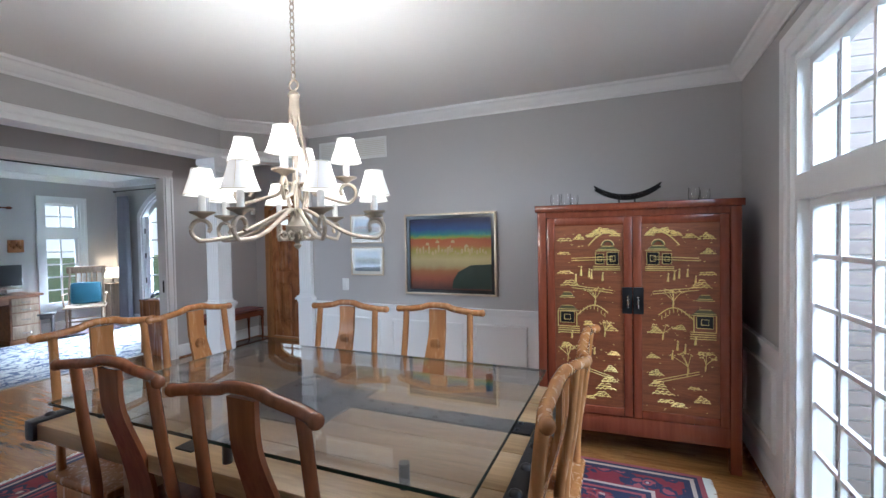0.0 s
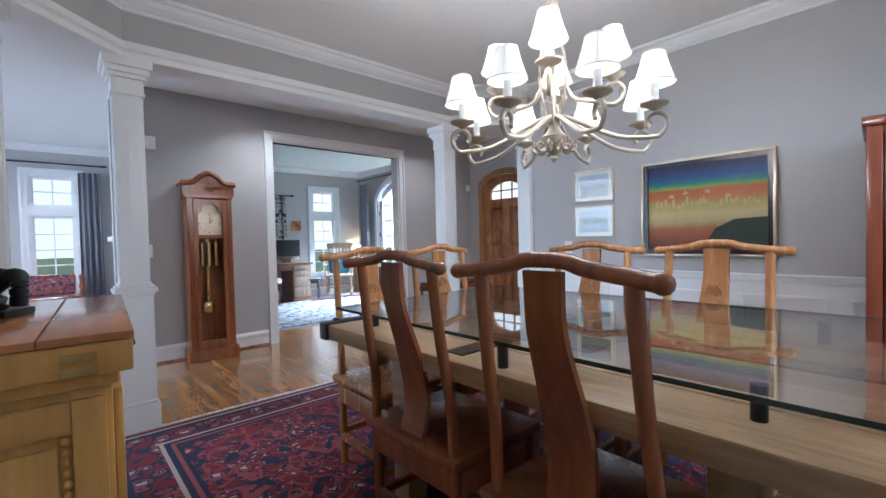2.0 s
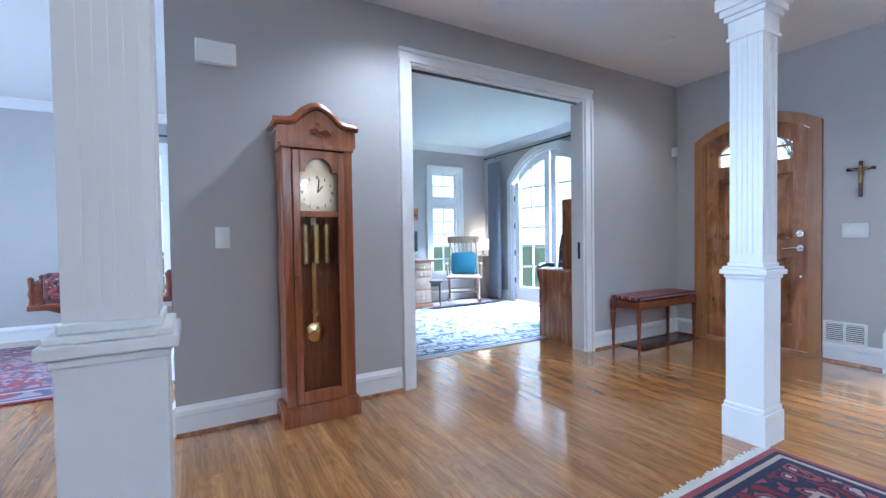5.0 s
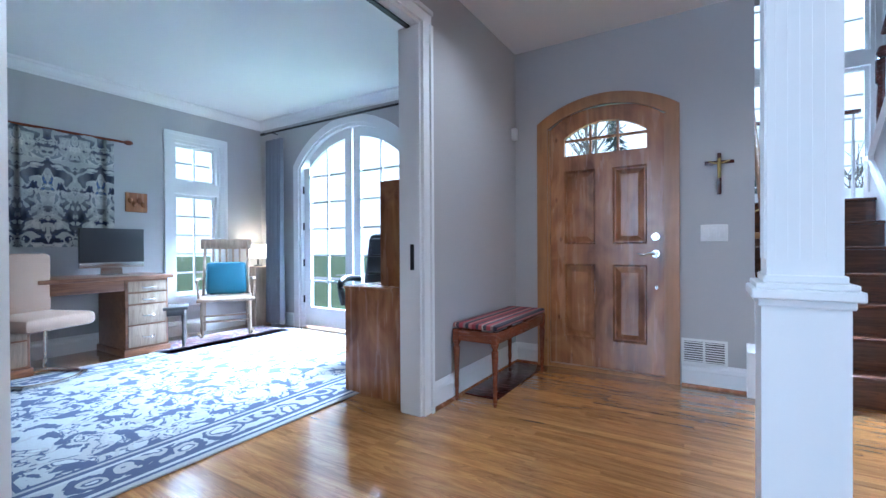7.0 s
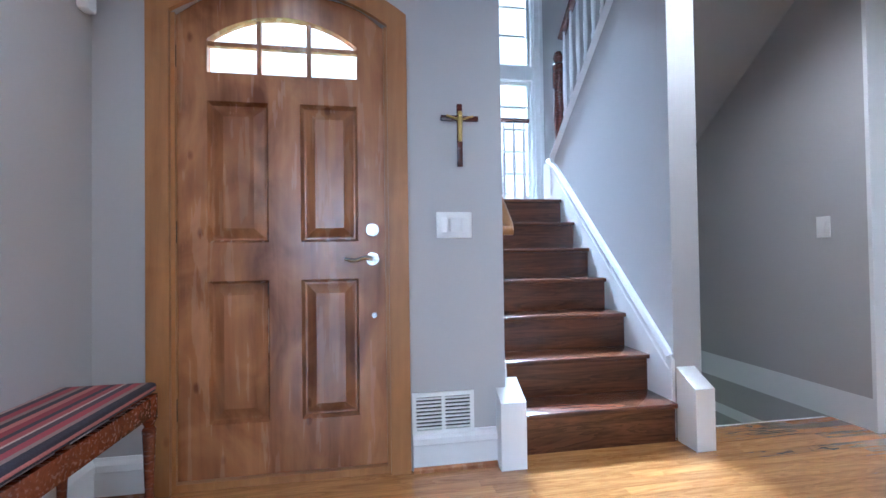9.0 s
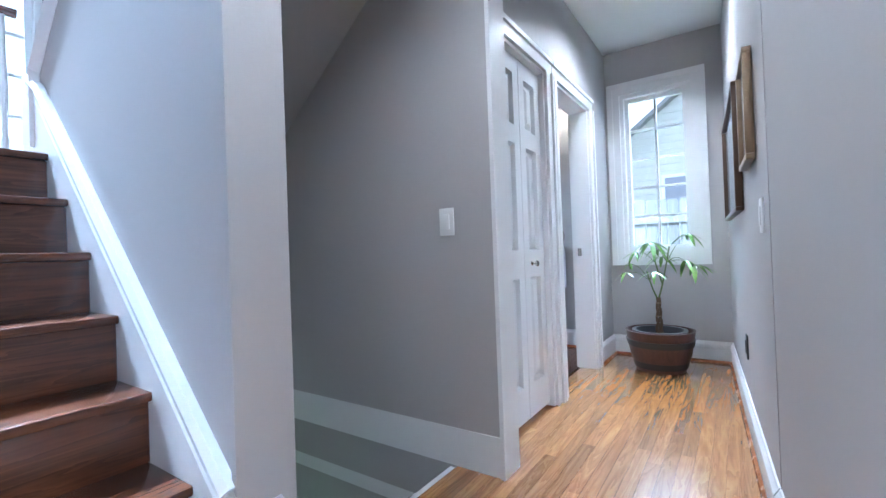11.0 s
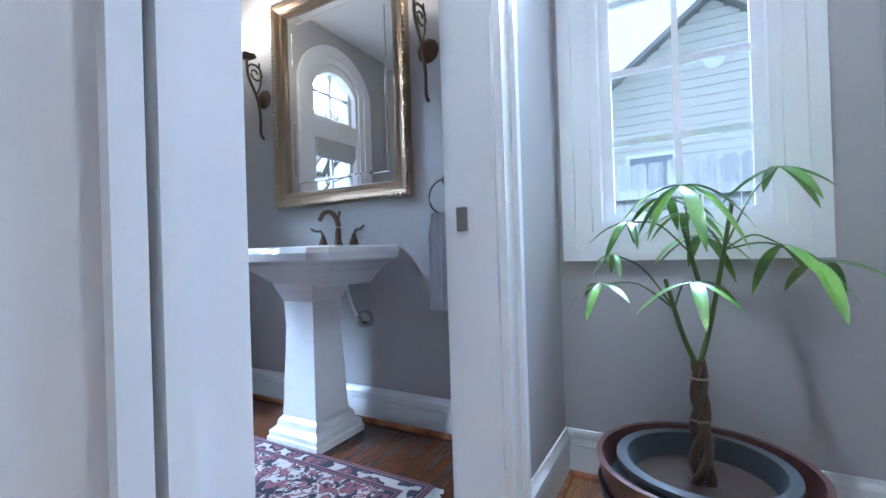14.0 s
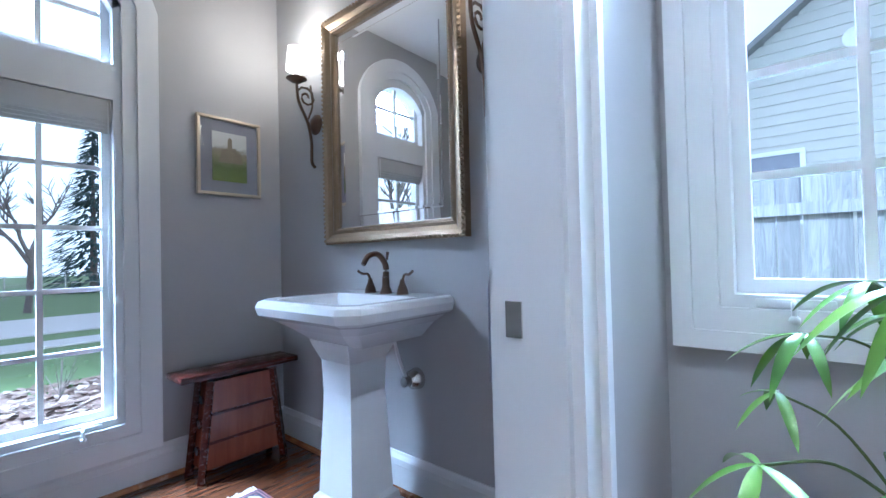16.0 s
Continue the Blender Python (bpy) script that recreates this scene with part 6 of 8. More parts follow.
# local: x along the wall, -y into the room
HW, DP = 0.2, 0.2
bm = B()
box(bm, -0.225, 0.225, -DP - 0.02, 0.0, 0.0, 0.1, 0.004)
box(bm, -0.215, 0.215, -DP - 0.01, 0.0, 0.1, 0.115, 0.004)
part("plinth", bm, CHERRY, ck)
bm = B()
box(bm, -HW, HW, -0.02, -0.002, 0.115, 1.58)
box(bm, -HW, -HW + 0.018, -DP, -0.02, 0.115, 1.58)
box(bm, HW - 0.018, HW, -DP, -0.02, 0.115, 1.58)
part("case", bm, CHERRY, ck, smooth=False)
for s in (-1, 1):
    bm = B()
    xc = s * (HW - 0.025)
    box(bm, xc - 0.025, xc + 0.025, -DP - 0.004, -DP + 0.02, 0.115, 1.58, 0.003)
    for k in (-0.012, 0, 0.012):
        box(bm, xc + k - 0.003, xc + k + 0.003, -DP - 0.008, -DP - 0.003, 0.2, 1.5)
    part("fluted_pilaster", bm, CHERRY, ck, smooth=False)
bm = B()
f, a0 = 0.04, 0.148
yd0, yd1 = -DP - 0.012, -DP + 0.008
box(bm, -a0, -a0 + f, yd0, yd1, 0.12, 1.57, 0.003)
box(bm, a0 - f, a0, yd0, yd1, 0.12, 1.57, 0.003)
box(bm, -a0 + f, a0 - f, yd0, yd1, 0.12, 0.19, 0.003)
box(bm, -a0 + f, a0 - f, yd0, yd1, 1.19, 1.225, 0.003)
for p, q in ((-a0 + f, -0.075), (0.075, a0 - f)):
    box(bm, p, q, yd0, yd1, 1.45, 1.57)
ar = arch(-0.075, 0.075, 1.46, 1.53)
for i in range(len(ar) - 1):
    prism(bm, [ar[i], ar[i + 1], (ar[i + 1][0], 1.57), (ar[i][0], 1.57)], yd0, yd1)
dr = part("door", bm, CHERRY, ck, smooth=False)
bm = B()
box(bm, -a0 + f, a0 - f, -DP - 0.002, -DP + 0.001, 0.19, 1.19)
part("lower_glass", bm, PANE, dr, smooth=False).visible_shadow = False
bm = B()
box(bm, -a0 + f, a0 - f, -DP - 0.002, -DP + 0.001, 1.225, 1.53)
part("upper_glass", bm, PANE, dr, smooth=False).visible_shadow = False
bm = B()
cyl(bm, (-a0 + 0.012, yd0, 0.85), (-a0 + 0.012, yd0 - 0.015, 0.85), 0.008)
part("door_knob", bm, BRASS, dr, "small brass knob")
bm = B()
box(bm, -0.12, 0.12, -0.16, -0.155, 1.215, 1.45)
prism(bm, [(-0.085, 1.45)] + arch(-0.085, 0.085, 1.46, 1.55) + [(0.085, 1.45)], -0.16, -0.155)
DIAL = plain("pale_gold_dial", (0.6, 0.5, 0.3), 0.45, 0.3, 0.15, 40)
dial = part("dial", bm, DIAL, ck, "pale brass arched dial", smooth=False)
bm = B()
lathe(bm, [(0.075, -0.003), (0.1, -0.003), (0.1, 0.003), (0.075, 0.003)], (0, -0.163, 1.335), 28, Matrix.Rotation(math.pi / 2, 4, "X"))
part("chapter_ring", bm, PALEGOLD, dial, "silvered chapter ring")
bm = B()
for h in range(12):
    t = h * math.pi / 6
    for w in ((0,) if h % 3 else (-0.004, 0.004)):
        box(bm, 0.088 * math.sin(t) - 0.002 + w, 0.088 * math.sin(t) + 0.002 + w, -0.169, -0.1665, 1.335 + 0.088 * math.cos(t) - 0.009, 1.335 + 0.088 * math.cos(t) + 0.009)
part("hour_mark", bm, BLACK, dial, smooth=False)
bm = B()
tube(bm, [(0, -0.172, 1.335), (0.03, -0.172, 1.375)], 0.003, 5)
tube(bm, [(0, -0.174, 1.335), (0.01, -0.174, 1.415)], 0.0025, 5)
part("clock_hand", bm, BLACK, dial)
bm = B()
cyl(bm, (0, -0.161, 1.5), (0, -0.166, 1.5), 0.032, None, 20)
part("moon_dial", bm, PALEGOLD, dial)
for x in (-0.065, 0.0, 0.065):
    bm = B()
    cyl(bm, (x, -0.11, 0.92), (x, -0.11, 1.15), 0.02, None, 14)
    cyl(bm, (x, -0.11, 1.15), (x, -0.11, 1.22), 0.002, None, 6)
    part("weight", bm, BRASS, ck, "polished brass weight")
bm = B()
box(bm, -0.02, 0.004, -0.075, -0.07, 0.56, 1.2)
tube(bm, bend([(-0.03, -0.075, 0.62), (-0.008, -0.075, 0.66), (0.016, -0.075, 0.62), (-0.008, -0.075, 0.59)], 4), 0.005, 6)
part("pendulum_rod", bm, BRASS, ck)
bm = B()
lathe(bm, [(0.0, -0.012), (0.04, -0.009), (0.058, 0.0), (0.04, 0.009), (0.0, 0.012)], (-0.008, -0.08, 0.5), 28, Matrix.Rotation(math.pi / 2, 4, "X"))
part("pendulum_bob", bm, BRASS, ck, "round brass pendulum bob")
bm = B()
box(bm, -0.21, 0.21, -DP - 0.012, 0.0, 1.58, 1.605, 0.004)
top = [(-0.225, 1.605), (-0.225, 1.68), (-0.215, 1.715), (-0.17, 1.715), (-0.13, 1.725), (-0.09, 1.765), (-0.05, 1.8), (0.0, 1.812), (0.05, 1.8), (0.09, 1.765), (0.13, 1.725), (0.17, 1.715), (0.215, 1.715), (0.225, 1.68), (0.225, 1.605)]
prism(bm, top, -DP + 0.0, -DP + 0.02)
box(bm, -0.21, -0.19, -DP + 0.02, 0.0, 1.605, 1.7)
box(bm, 0.19, 0.21, -DP + 0.02, 0.0, 1.605, 1.7)
part("bonnet", bm, CHERRY, ck, smooth=False)
bm = B()
curve = bend([(-0.24, -DP, 1.72), (-0.16, -DP, 1.725), (-0.125, -DP, 1.74), (-0.08, -DP, 1.785), (0, -DP, 1.822), (0.08, -DP, 1.785), (0.125, -DP, 1.74), (0.16, -DP, 1.725), (0.24, -DP, 1.72)], 5)
tube(bm, curve, 0.02, 8)
tube(bm, [p + Vector((0, 0.012, 0.018)) for p in curve], 0.013, 8)
for s in (-1, 1):
    tube(bm, [(s * 0.225, -DP, 1.72), (s * 0.225, 0, 1.72)], 0.02, 8)
part("swan_moulding", bm, CHERRY, ck)
bm = B()
random.seed(5)
for i in range(14):
    t = random.uniform(0, 6.28)
    r = random.uniform(0.01, 0.055)
    tube(bm, [(r * math.cos(t) * 1.3, -DP - 0.002, 1.69 + r * math.sin(t) * 0.7), (r * math.cos(t) * 1.3 + 0.018, -DP - 0.006, 1.695 + r * math.sin(t) * 0.7), (r * math.cos(t) * 1.3 + 0.03, -DP - 0.002, 1.68 + r * math.sin(t) * 0.7)], 0.005, 5)
part("carved_spray", bm, CHERRY, ck)

STRIPE = Mat("striped_kilim", 0.9)
sv = STRIPE.coords(world=True)
sx_, sy_, sz_ = STRIPE.xyz(sv)
sf_ = STRIPE.math("FRACT", STRIPE.math("MULTIPLY", sx_, 5.2))
STRIPE.color(STRIPE.ramp(sf_, [(0.0, (0.22, 0.03, 0.04)), (0.14, (0.04, 0.03, 0.04)), (0.24, (0.3, 0.07, 0.07)), (0.36, (0.45, 0.36, 0.3)), (0.41, (0.06, 0.04, 0.05)), (0.53, (0.3, 0.05, 0.06)), (0.67, (0.25, 0.17, 0.15)), (0.76, (0.03, 0.025, 0.035)), (0.88, (0.4, 0.14, 0.12))], True)).bump(STRIPE.noise(sv, 150, 2), 0.5, 0.004)
bn = thing("bench", pose(-4.6, 4.22, 0), "small mahogany bench with a striped kilim seat", "bench")
bm = B()
box(bm, -0.155, 0.155, -0.45, 0.45, 0.455, 0.49, 0.014)
for v in bm.verts:
    v.co.z += 0.012 * abs(v.co.y / 0.45) ** 2
part("seat", bm, STRIPE.m, bn, "striped red, grey and black woven seat")
bm = B()
for s in (-1, 1):
    box(bm, s * 0.14 - 0.011, s * 0.14 + 0.011, -0.42, 0.42, 0.385, 0.455, 0.003)
    box(bm, -0.13, 0.13, s * 0.43 - 0.011, s * 0.43 + 0.011, 0.385, 0.455, 0.003)
part("apron", bm, BENCHWOOD, bn)
for x in (-0.135, 0.135):
    for y in (-0.43, 0.43):
        bm = B()
        box(bm, x - 0.02, x + 0.02, y - 0.02, y + 0.02, 0.37, 0.46, 0.003)
        lathe(bm, [(0.008, 0.0), (0.013, 0.02), (0.011, 0.06), (0.016, 0.1), (0.013, 0.12), (0.02, 0.3), (0.022, 0.34), (0.014, 0.35), (0.022, 0.37)], (x, y, 0), 12)
        part("leg", bm, BENCHWOOD, bn)
bh = thing("boot_tray", pose(-4.62, 4.3, 0), "dark brown tray on the floor under the bench", "tray")
bm = B()
box(bm, -0.12, 0.12, -0.4, 0.5, 0.0, 0.012, 0.004)
part("tray", bm, MAHOG, bh)
bm = B()
box(bm, -0.012, 0.012, -0.016, 0.0, -0.17, 0.11, 0.002)
box(bm, -0.085, 0.085, -0.0165, 0.0, 0.035, 0.058, 0.002)
cx_ = thing("crucifix", pose(-3.295, FOY, 1.5), "dark wooden wall crucifix with a gilt figure", "crucifix")
part("cross", bm, MAHOG, cx_)
bm = B()
cyl(bm, (0, -0.024, -0.06), (0, -0.024, 0.05), 0.009, 0.012, 8)
tube(bm, [(-0.06, -0.02, 0.055), (0, -0.024, 0.035), (0.06, -0.02, 0.055)], 0.005, 6)
ball(bm, (0, -0.026, 0.063), 0.011, 1.2, 8)
part("figure", bm, GOLD, cx_, "small gilt figure, plain")

# ---- hall ----
P1 = plain("pale_grey_print", (0.5, 0.52, 0.53), 0.8, 0, 0.2, 3)
framed("large_picture", HALLS @ pose(-0.24, -0.002, 1.4), 1.08, 0.63, 0.02, BRONZE, P1, "wide pale print behind reflecting glass, dark frame", depth=0.035, glazed=True)
framed("framed_picture", HALLS @ pose(0.7, -0.002, 1.45), 0.33, 0.42, 0.022, SILVERGILT, P1, "pale print behind glass in a gilt wood frame", depth=0.03, glazed=True)

pl = thing("potted_plant", pose(0.86, 4.5, 0), "braided money tree in a brown half-barrel planter", "plant")
bm = B()
lathe(bm, [(0.0, 0.0), (0.165, 0.0), (0.21, 0.13), (0.235, 0.29), (0.24, 0.3), (0.225, 0.3), (0.2, 0.2), (0.0, 0.2)], seg=36)
bar = part("barrel", bm, BARREL, pl, "brown half-barrel planter")
for z0, r in ((0.03, 0.178), (0.19, 0.222)):
    bm = B()
    lathe(bm, [(r, z0), (r + 0.004, z0), (r + 0.014, z0 + 0.045), (r + 0.01, z0 + 0.045)], seg=36)
    part("hoop", bm, DARKPLASTIC, bar, "black hoop")
bm = B()
lathe(bm, [(0.15, 0.2), (0.175, 0.285), (0.19, 0.29), (0.19, 0.3), (0.165, 0.3), (0.15, 0.24), (0.0, 0.24)], seg=32)
part("inner_pot", bm, POTGREY, pl, "grey nursery pot")
bm = B()
lathe(bm, [(0.0, 0.25), (0.1, 0.248), (0.155, 0.243)], seg=24)
part("soil", bm, SOIL, pl)
for k in range(3):
    bm = B()
    pts = [(0.02 * (1 - 0.5 * t / 14) * math.cos(t * 0.55 + k * 2.09), 0.02 * (1 - 0.5 * t / 14) * math.sin(t * 0.55 + k * 2.09), 0.24 + 0.0215 * t) for t in range(15)]
    tube(bm, pts, 0.0115, 8, 1.0, 0.008)
    part("trunk", bm, BARK, pl, "braided trunk")
bm = B()
for z in (0.4, 0.5):
    tube(bm, [(0.022 * math.cos(t * 0.63), 0.022 * math.sin(t * 0.63), z) for t in range(11)], 0.003, 5)
part("raffia_tie", bm, PALEWOOD, pl, "raffia tie round the trunk")
LEAF = Mat("glossy_green_leaf", 0.3)
lv = LEAF.coords(world=True)
ln = LEAF.noise(lv, 9, 3)
LEAF.color(LEAF.ramp(ln, [(0.3, (0.07, 0.19, 0.025)), (0.7, (0.24, 0.42, 0.06))])).bump(ln, 0.2, 0.004)
LEAF.b.inputs["Transmission Weight"].default_value = 0.12
random.seed(11)


def leaf(bm, base, way, length, width, droop):
    way = Vector(way).normalized()
    side = way.cross(Vector((0, 0, 1))).normalized()
    prev = None
    for i in range(9):
        t = i / 8
        c = Vector(base) + way * length * t + Vector((0, 0, -droop * t * t))
        w = width * (math.sin(math.pi * min(1, t * 0.92 + 0.06)) ** 0.8) * (1.0 if t < 1 else 0.1)
        row = [bm.verts.new(c + side * w + Vector((0, 0, w * 0.35))), bm.verts.new(c), bm.verts.new(c - side * w + Vector((0, 0, w * 0.35)))]
        if prev:
            bm.faces.new((prev[0], prev[1], row[1], row[0]))
            bm.faces.new((prev[1], prev[2], row[2], row[1]))
        prev = row


# three green stems, each with long stalks that end in a fan of leaves
RT, NEAR = Vector((0.51, -0.86, 0)), Vector((-0.86, -0.51, 0))
for way, stalks in (
    ([(0.0, 0.0, 0.52), (-0.035, 0.0, 0.6), (-0.08, 0.01, 0.74)], ((-0.25, 0.05, 0.735, 4, 0.09), (-0.18, -0.04, 0.8, 4, 0.07), (-0.06, 0.09, 0.735, 4, 0.12))),
    ([(0.0, 0.0, 0.52), (0.03, 0.0, 0.62), (0.06, 0.0, 0.75), (0.095, 0.0, 0.92)], ((0.24, 0.06, 0.77, 5, 0.15), (0.09, -0.12, 0.84, 5, 0.14), (0.26, -0.06, 1.01, 5, 0.13), (0.2, 0.02, 0.81, 4, 0.13), (0.02, -0.15, 0.95, 5, 0.12))),
    ([(0.035, 0.0, 0.64), (0.01, -0.01, 0.74), (-0.02, -0.01, 0.86)], ((-0.05, 0.04, 0.955, 6, 0.14), (0.04, -0.1, 0.9, 5, 0.11), (-0.13, -0.06, 0.88, 5, 0.1))),
):
    bm = B()
    pts = bend([RT * a + NEAR * b + Vector((0, 0, c)) for a, b, c in way], 6)
    tube(bm, pts, 0.0065, 8, 1.0, 0.005)
    st = part("stem", bm, STEM, pl, "green knotted stem")
    for a, b, c, n, L in stalks:
        tip = RT * a + NEAR * b + Vector((0, 0, c))
        root = pts[-1 - len(pts) // 4]
        bm = B()
        tube(bm, bend([root, root.lerp(tip, 0.5) + Vector((0, 0, 0.03)), tip], 5), 0.0026, 6, 1.0, 0.0018)
        part("leaf_stalk", bm, STEM, st)
        out = (tip - root)
        base = math.atan2(out.y, out.x)
        for i in range(n):
            g = base + (i - (n - 1) / 2) * (4.6 / n) + random.uniform(-0.2, 0.2)
            l = L * random.uniform(0.8, 1.15)
            bm = B()
            leaf(bm, tip, (math.cos(g), math.sin(g), random.uniform(-0.35, 0.15)), l, l * 0.105, l * random.uniform(0.3, 0.85))
            part("leaf", bm, LEAF.m, st)

# ---- powder room ----
BX = 1.33
rug("bath_rug", 0.22, 0.94, 5.3, 6.5, rug_material("rose_bath_rug", (0.55, 0.5, 0.48), (0.03, 0.03, 0.05), (0.25, 0.1, 0.12), (0.3, 0.14, 0.15), (0.36, 0.6), 0.06, False), "cream and rose fringed rug with a dark border", "y")
sk = thing("pedestal_sink", pose(BX, 6.0, 0, 0, 0, -90), "white porcelain pedestal sink with angular rim", "sink")


def oct_ring(bm, hx, y0, y1, c, z):
    return [bm.verts.new(p) for p in ((-hx, y1, z), (-hx, y0 + c, z), (-hx + c, y0, z), (hx - c, y0, z), (hx, y0 + c, z), (hx, y1, z))]


def loft(bm, rings):
    for a, b in zip(rings, rings[1:]):
        for i in range(len(a)):
            j = (i + 1) % len(a)
            bm.faces.new((a[i], a[j], b[j], b[i]))
    bm.faces.new(rings[0])
    bm.faces.new(list(reversed(rings[-1])))


bm = B()
loft(bm, [oct_ring(bm, *q) for q in ((0.13, -0.34, 0.0, 0.03, 0.68), (0.2, -0.42, 0.0, 0.04, 0.745), (0.26, -0.47, 0.0, 0.05, 0.78), (0.285, -0.49, 0.0, 0.05, 0.79), (0.3, -0.51, 0.0, 0.055, 0.8), (0.31, -0.52, 0.0, 0.06, 0.83), (0.3, -0.51, 0.0, 0.055, 0.85), (0.285, -0.495, 0.0, 0.05, 0.857), (0.245, -0.455, -0.14, 0.04, 0.857), (0.235, -0.445, -0.15, 0.04, 0.84), (0.16, -0.38, -0.2, 0.04, 0.76))])
part("basin", bm, CERAMIC, sk, smooth=False)
bm = B()


def sq(bm, h, z, yc=-0.25):
    return [bm.verts.new(p) for p in ((-h, yc - h, z), (h, yc - h, z), (h, yc + h, z), (-h, yc + h, z))]


loft(bm, [sq(bm, h, z) for h, z in ((0.15, 0.0), (0.15, 0.03), (0.143, 0.035), (0.143, 0.055), (0.12, 0.075), (0.115, 0.1), (0.1, 0.115), (0.083, 0.5), (0.088, 0.62), (0.11, 0.67), (0.12, 0.7))])
part("pedestal", bm, CERAMIC, sk, smooth=False)
fc = thing("faucet", pose(BX - 0.075, 6.0, 0.857, 0, 0, -90), "oiled bronze gooseneck faucet with two levers", "faucet")
bm = B()
lathe(bm, [(0.028, 0), (0.024, 0.01), (0.016, 0.03), (0.015, 0.07)], seg=16)
tube(bm, bend([(0, 0, 0.06), (0, 0.0, 0.12), (0, -0.04, 0.165), (0, -0.09, 0.16), (0, -0.12, 0.125)], 6), 0.014, 12, 1.0, 0.011)
cyl(bm, (0, 0.01, 0.14), (0, 0.015, 0.175), 0.004, 0.007, 8)
part("spout", bm, BRONZE, fc)
for s in (-1, 1):
    bm = B()
    lathe(bm, [(0.026, 0), (0.022, 0.02), (0.012, 0.045), (0.009, 0.06), (0.0, 0.065)], (s * 0.1, 0.0, 0), 14)
    tube(bm, bend([(s * 0.1, 0, 0.055), (s * 0.115, 0, 0.08), (s * 0.145, -0.005, 0.082), (s * 0.17, -0.01, 0.095)], 5), 0.006, 8)
    part("lever", bm, BRONZE, fc)
vv = thing("supply_valve", pose(BX, 5.92, 0.5, 0, 0, -90), "nickel water valve and hose under the sink", "valve")
bm = B()
lathe(bm, [(0.0, 0.0), (0.045, 0.0), (0.04, 0.03), (0.02, 0.05), (0.02, 0.08), (0.0, 0.08)], (0.02, 0, 0), 18, Matrix.Rotation(math.pi / 2, 4, "X"))
part("valve", bm, STEEL, vv)
bm = B()
tube(bm, bend([(0.02, -0.06, 0.0), (-0.02, -0.07, 0.1), (-0.03, -0.1, 0.24)], 6), 0.007, 8)
part("hose", bm, PLASTIC, vv)

# mirror with beaded gilt frame
mr = thing("mirror", pose(BX, 6.04, 1.64, 0, 0, -90), "wall mirror in a beaded antique gilt frame", "mirror")
mw, mh = 0.44, 0.56
bm = B()
rings = []
for e, d in ((0.0, 0.0), (0.0, -0.035), (0.012, -0.045), (0.03, -0.04), (0.05, -0.025), (0.062, -0.03), (0.075, -0.022), (0.08, -0.01)):
    rings.append([bm.verts.new(p) for p in ((-mw + e, d, -mh + e), (mw - e, d, -mh + e), (mw - e, d, mh - e), (-mw + e, d, mh - e))])
for a, b in zip(rings, rings[1:]):
    for i in range(4):
        bm.faces.new((a[i], a[(i + 1) % 4], b[(i + 1) % 4], b[i]))
part("frame", bm, SILVERGILT, mr, smooth=False)
bm = B()
for e, d, r, st in ((0.006, -0.042, 0.009, 0.022), (0.07, -0.028, 0.005, 0.012)):
    w, h = mw - e, mh - e
    n, k = int(2 * w / st), int(2 * h / st)
    for i in range(n):
        for s in (-1, 1):
            bmesh.ops.create_icosphere(bm, subdivisions=1, radius=r, matrix=Matrix.Translation((-w + (i + 0.5) * 2 * w / n, d, s * h)))
    for i in range(k):
        for s in (-1, 1):
            bmesh.ops.create_icosphere(bm, subdivisions=1, radius=r, matrix=Matrix.Translation((s * w, d, -h + (i + 0.5) * 2 * h / k)))
part("beading", bm, SILVERGILT, mr)
gw, gh = mw - 0.08, mh - 0.08
bm = B()
rings = [[bm.verts.new(p) for p in ((-gw + e, d, -gh + e), (gw - e, d, -gh + e), (gw - e, d, gh - e), (-gw + e, d, gh - e))] for e, d in ((0.0, -0.009), (0.045, -0.0105), (0.049, -0.0135), (0.06, -0.0145))]
for a, b in zip(rings, rings[1:]):
    for i in range(4):
        bm.faces.new((a[i], a[(i + 1) % 4], b[(i + 1) % 4], b[i]))
bm.faces.new(rings[-1])
part("mirror_glass", bm, MIRROR, mr, "bevelled mirror glass", smooth=False)


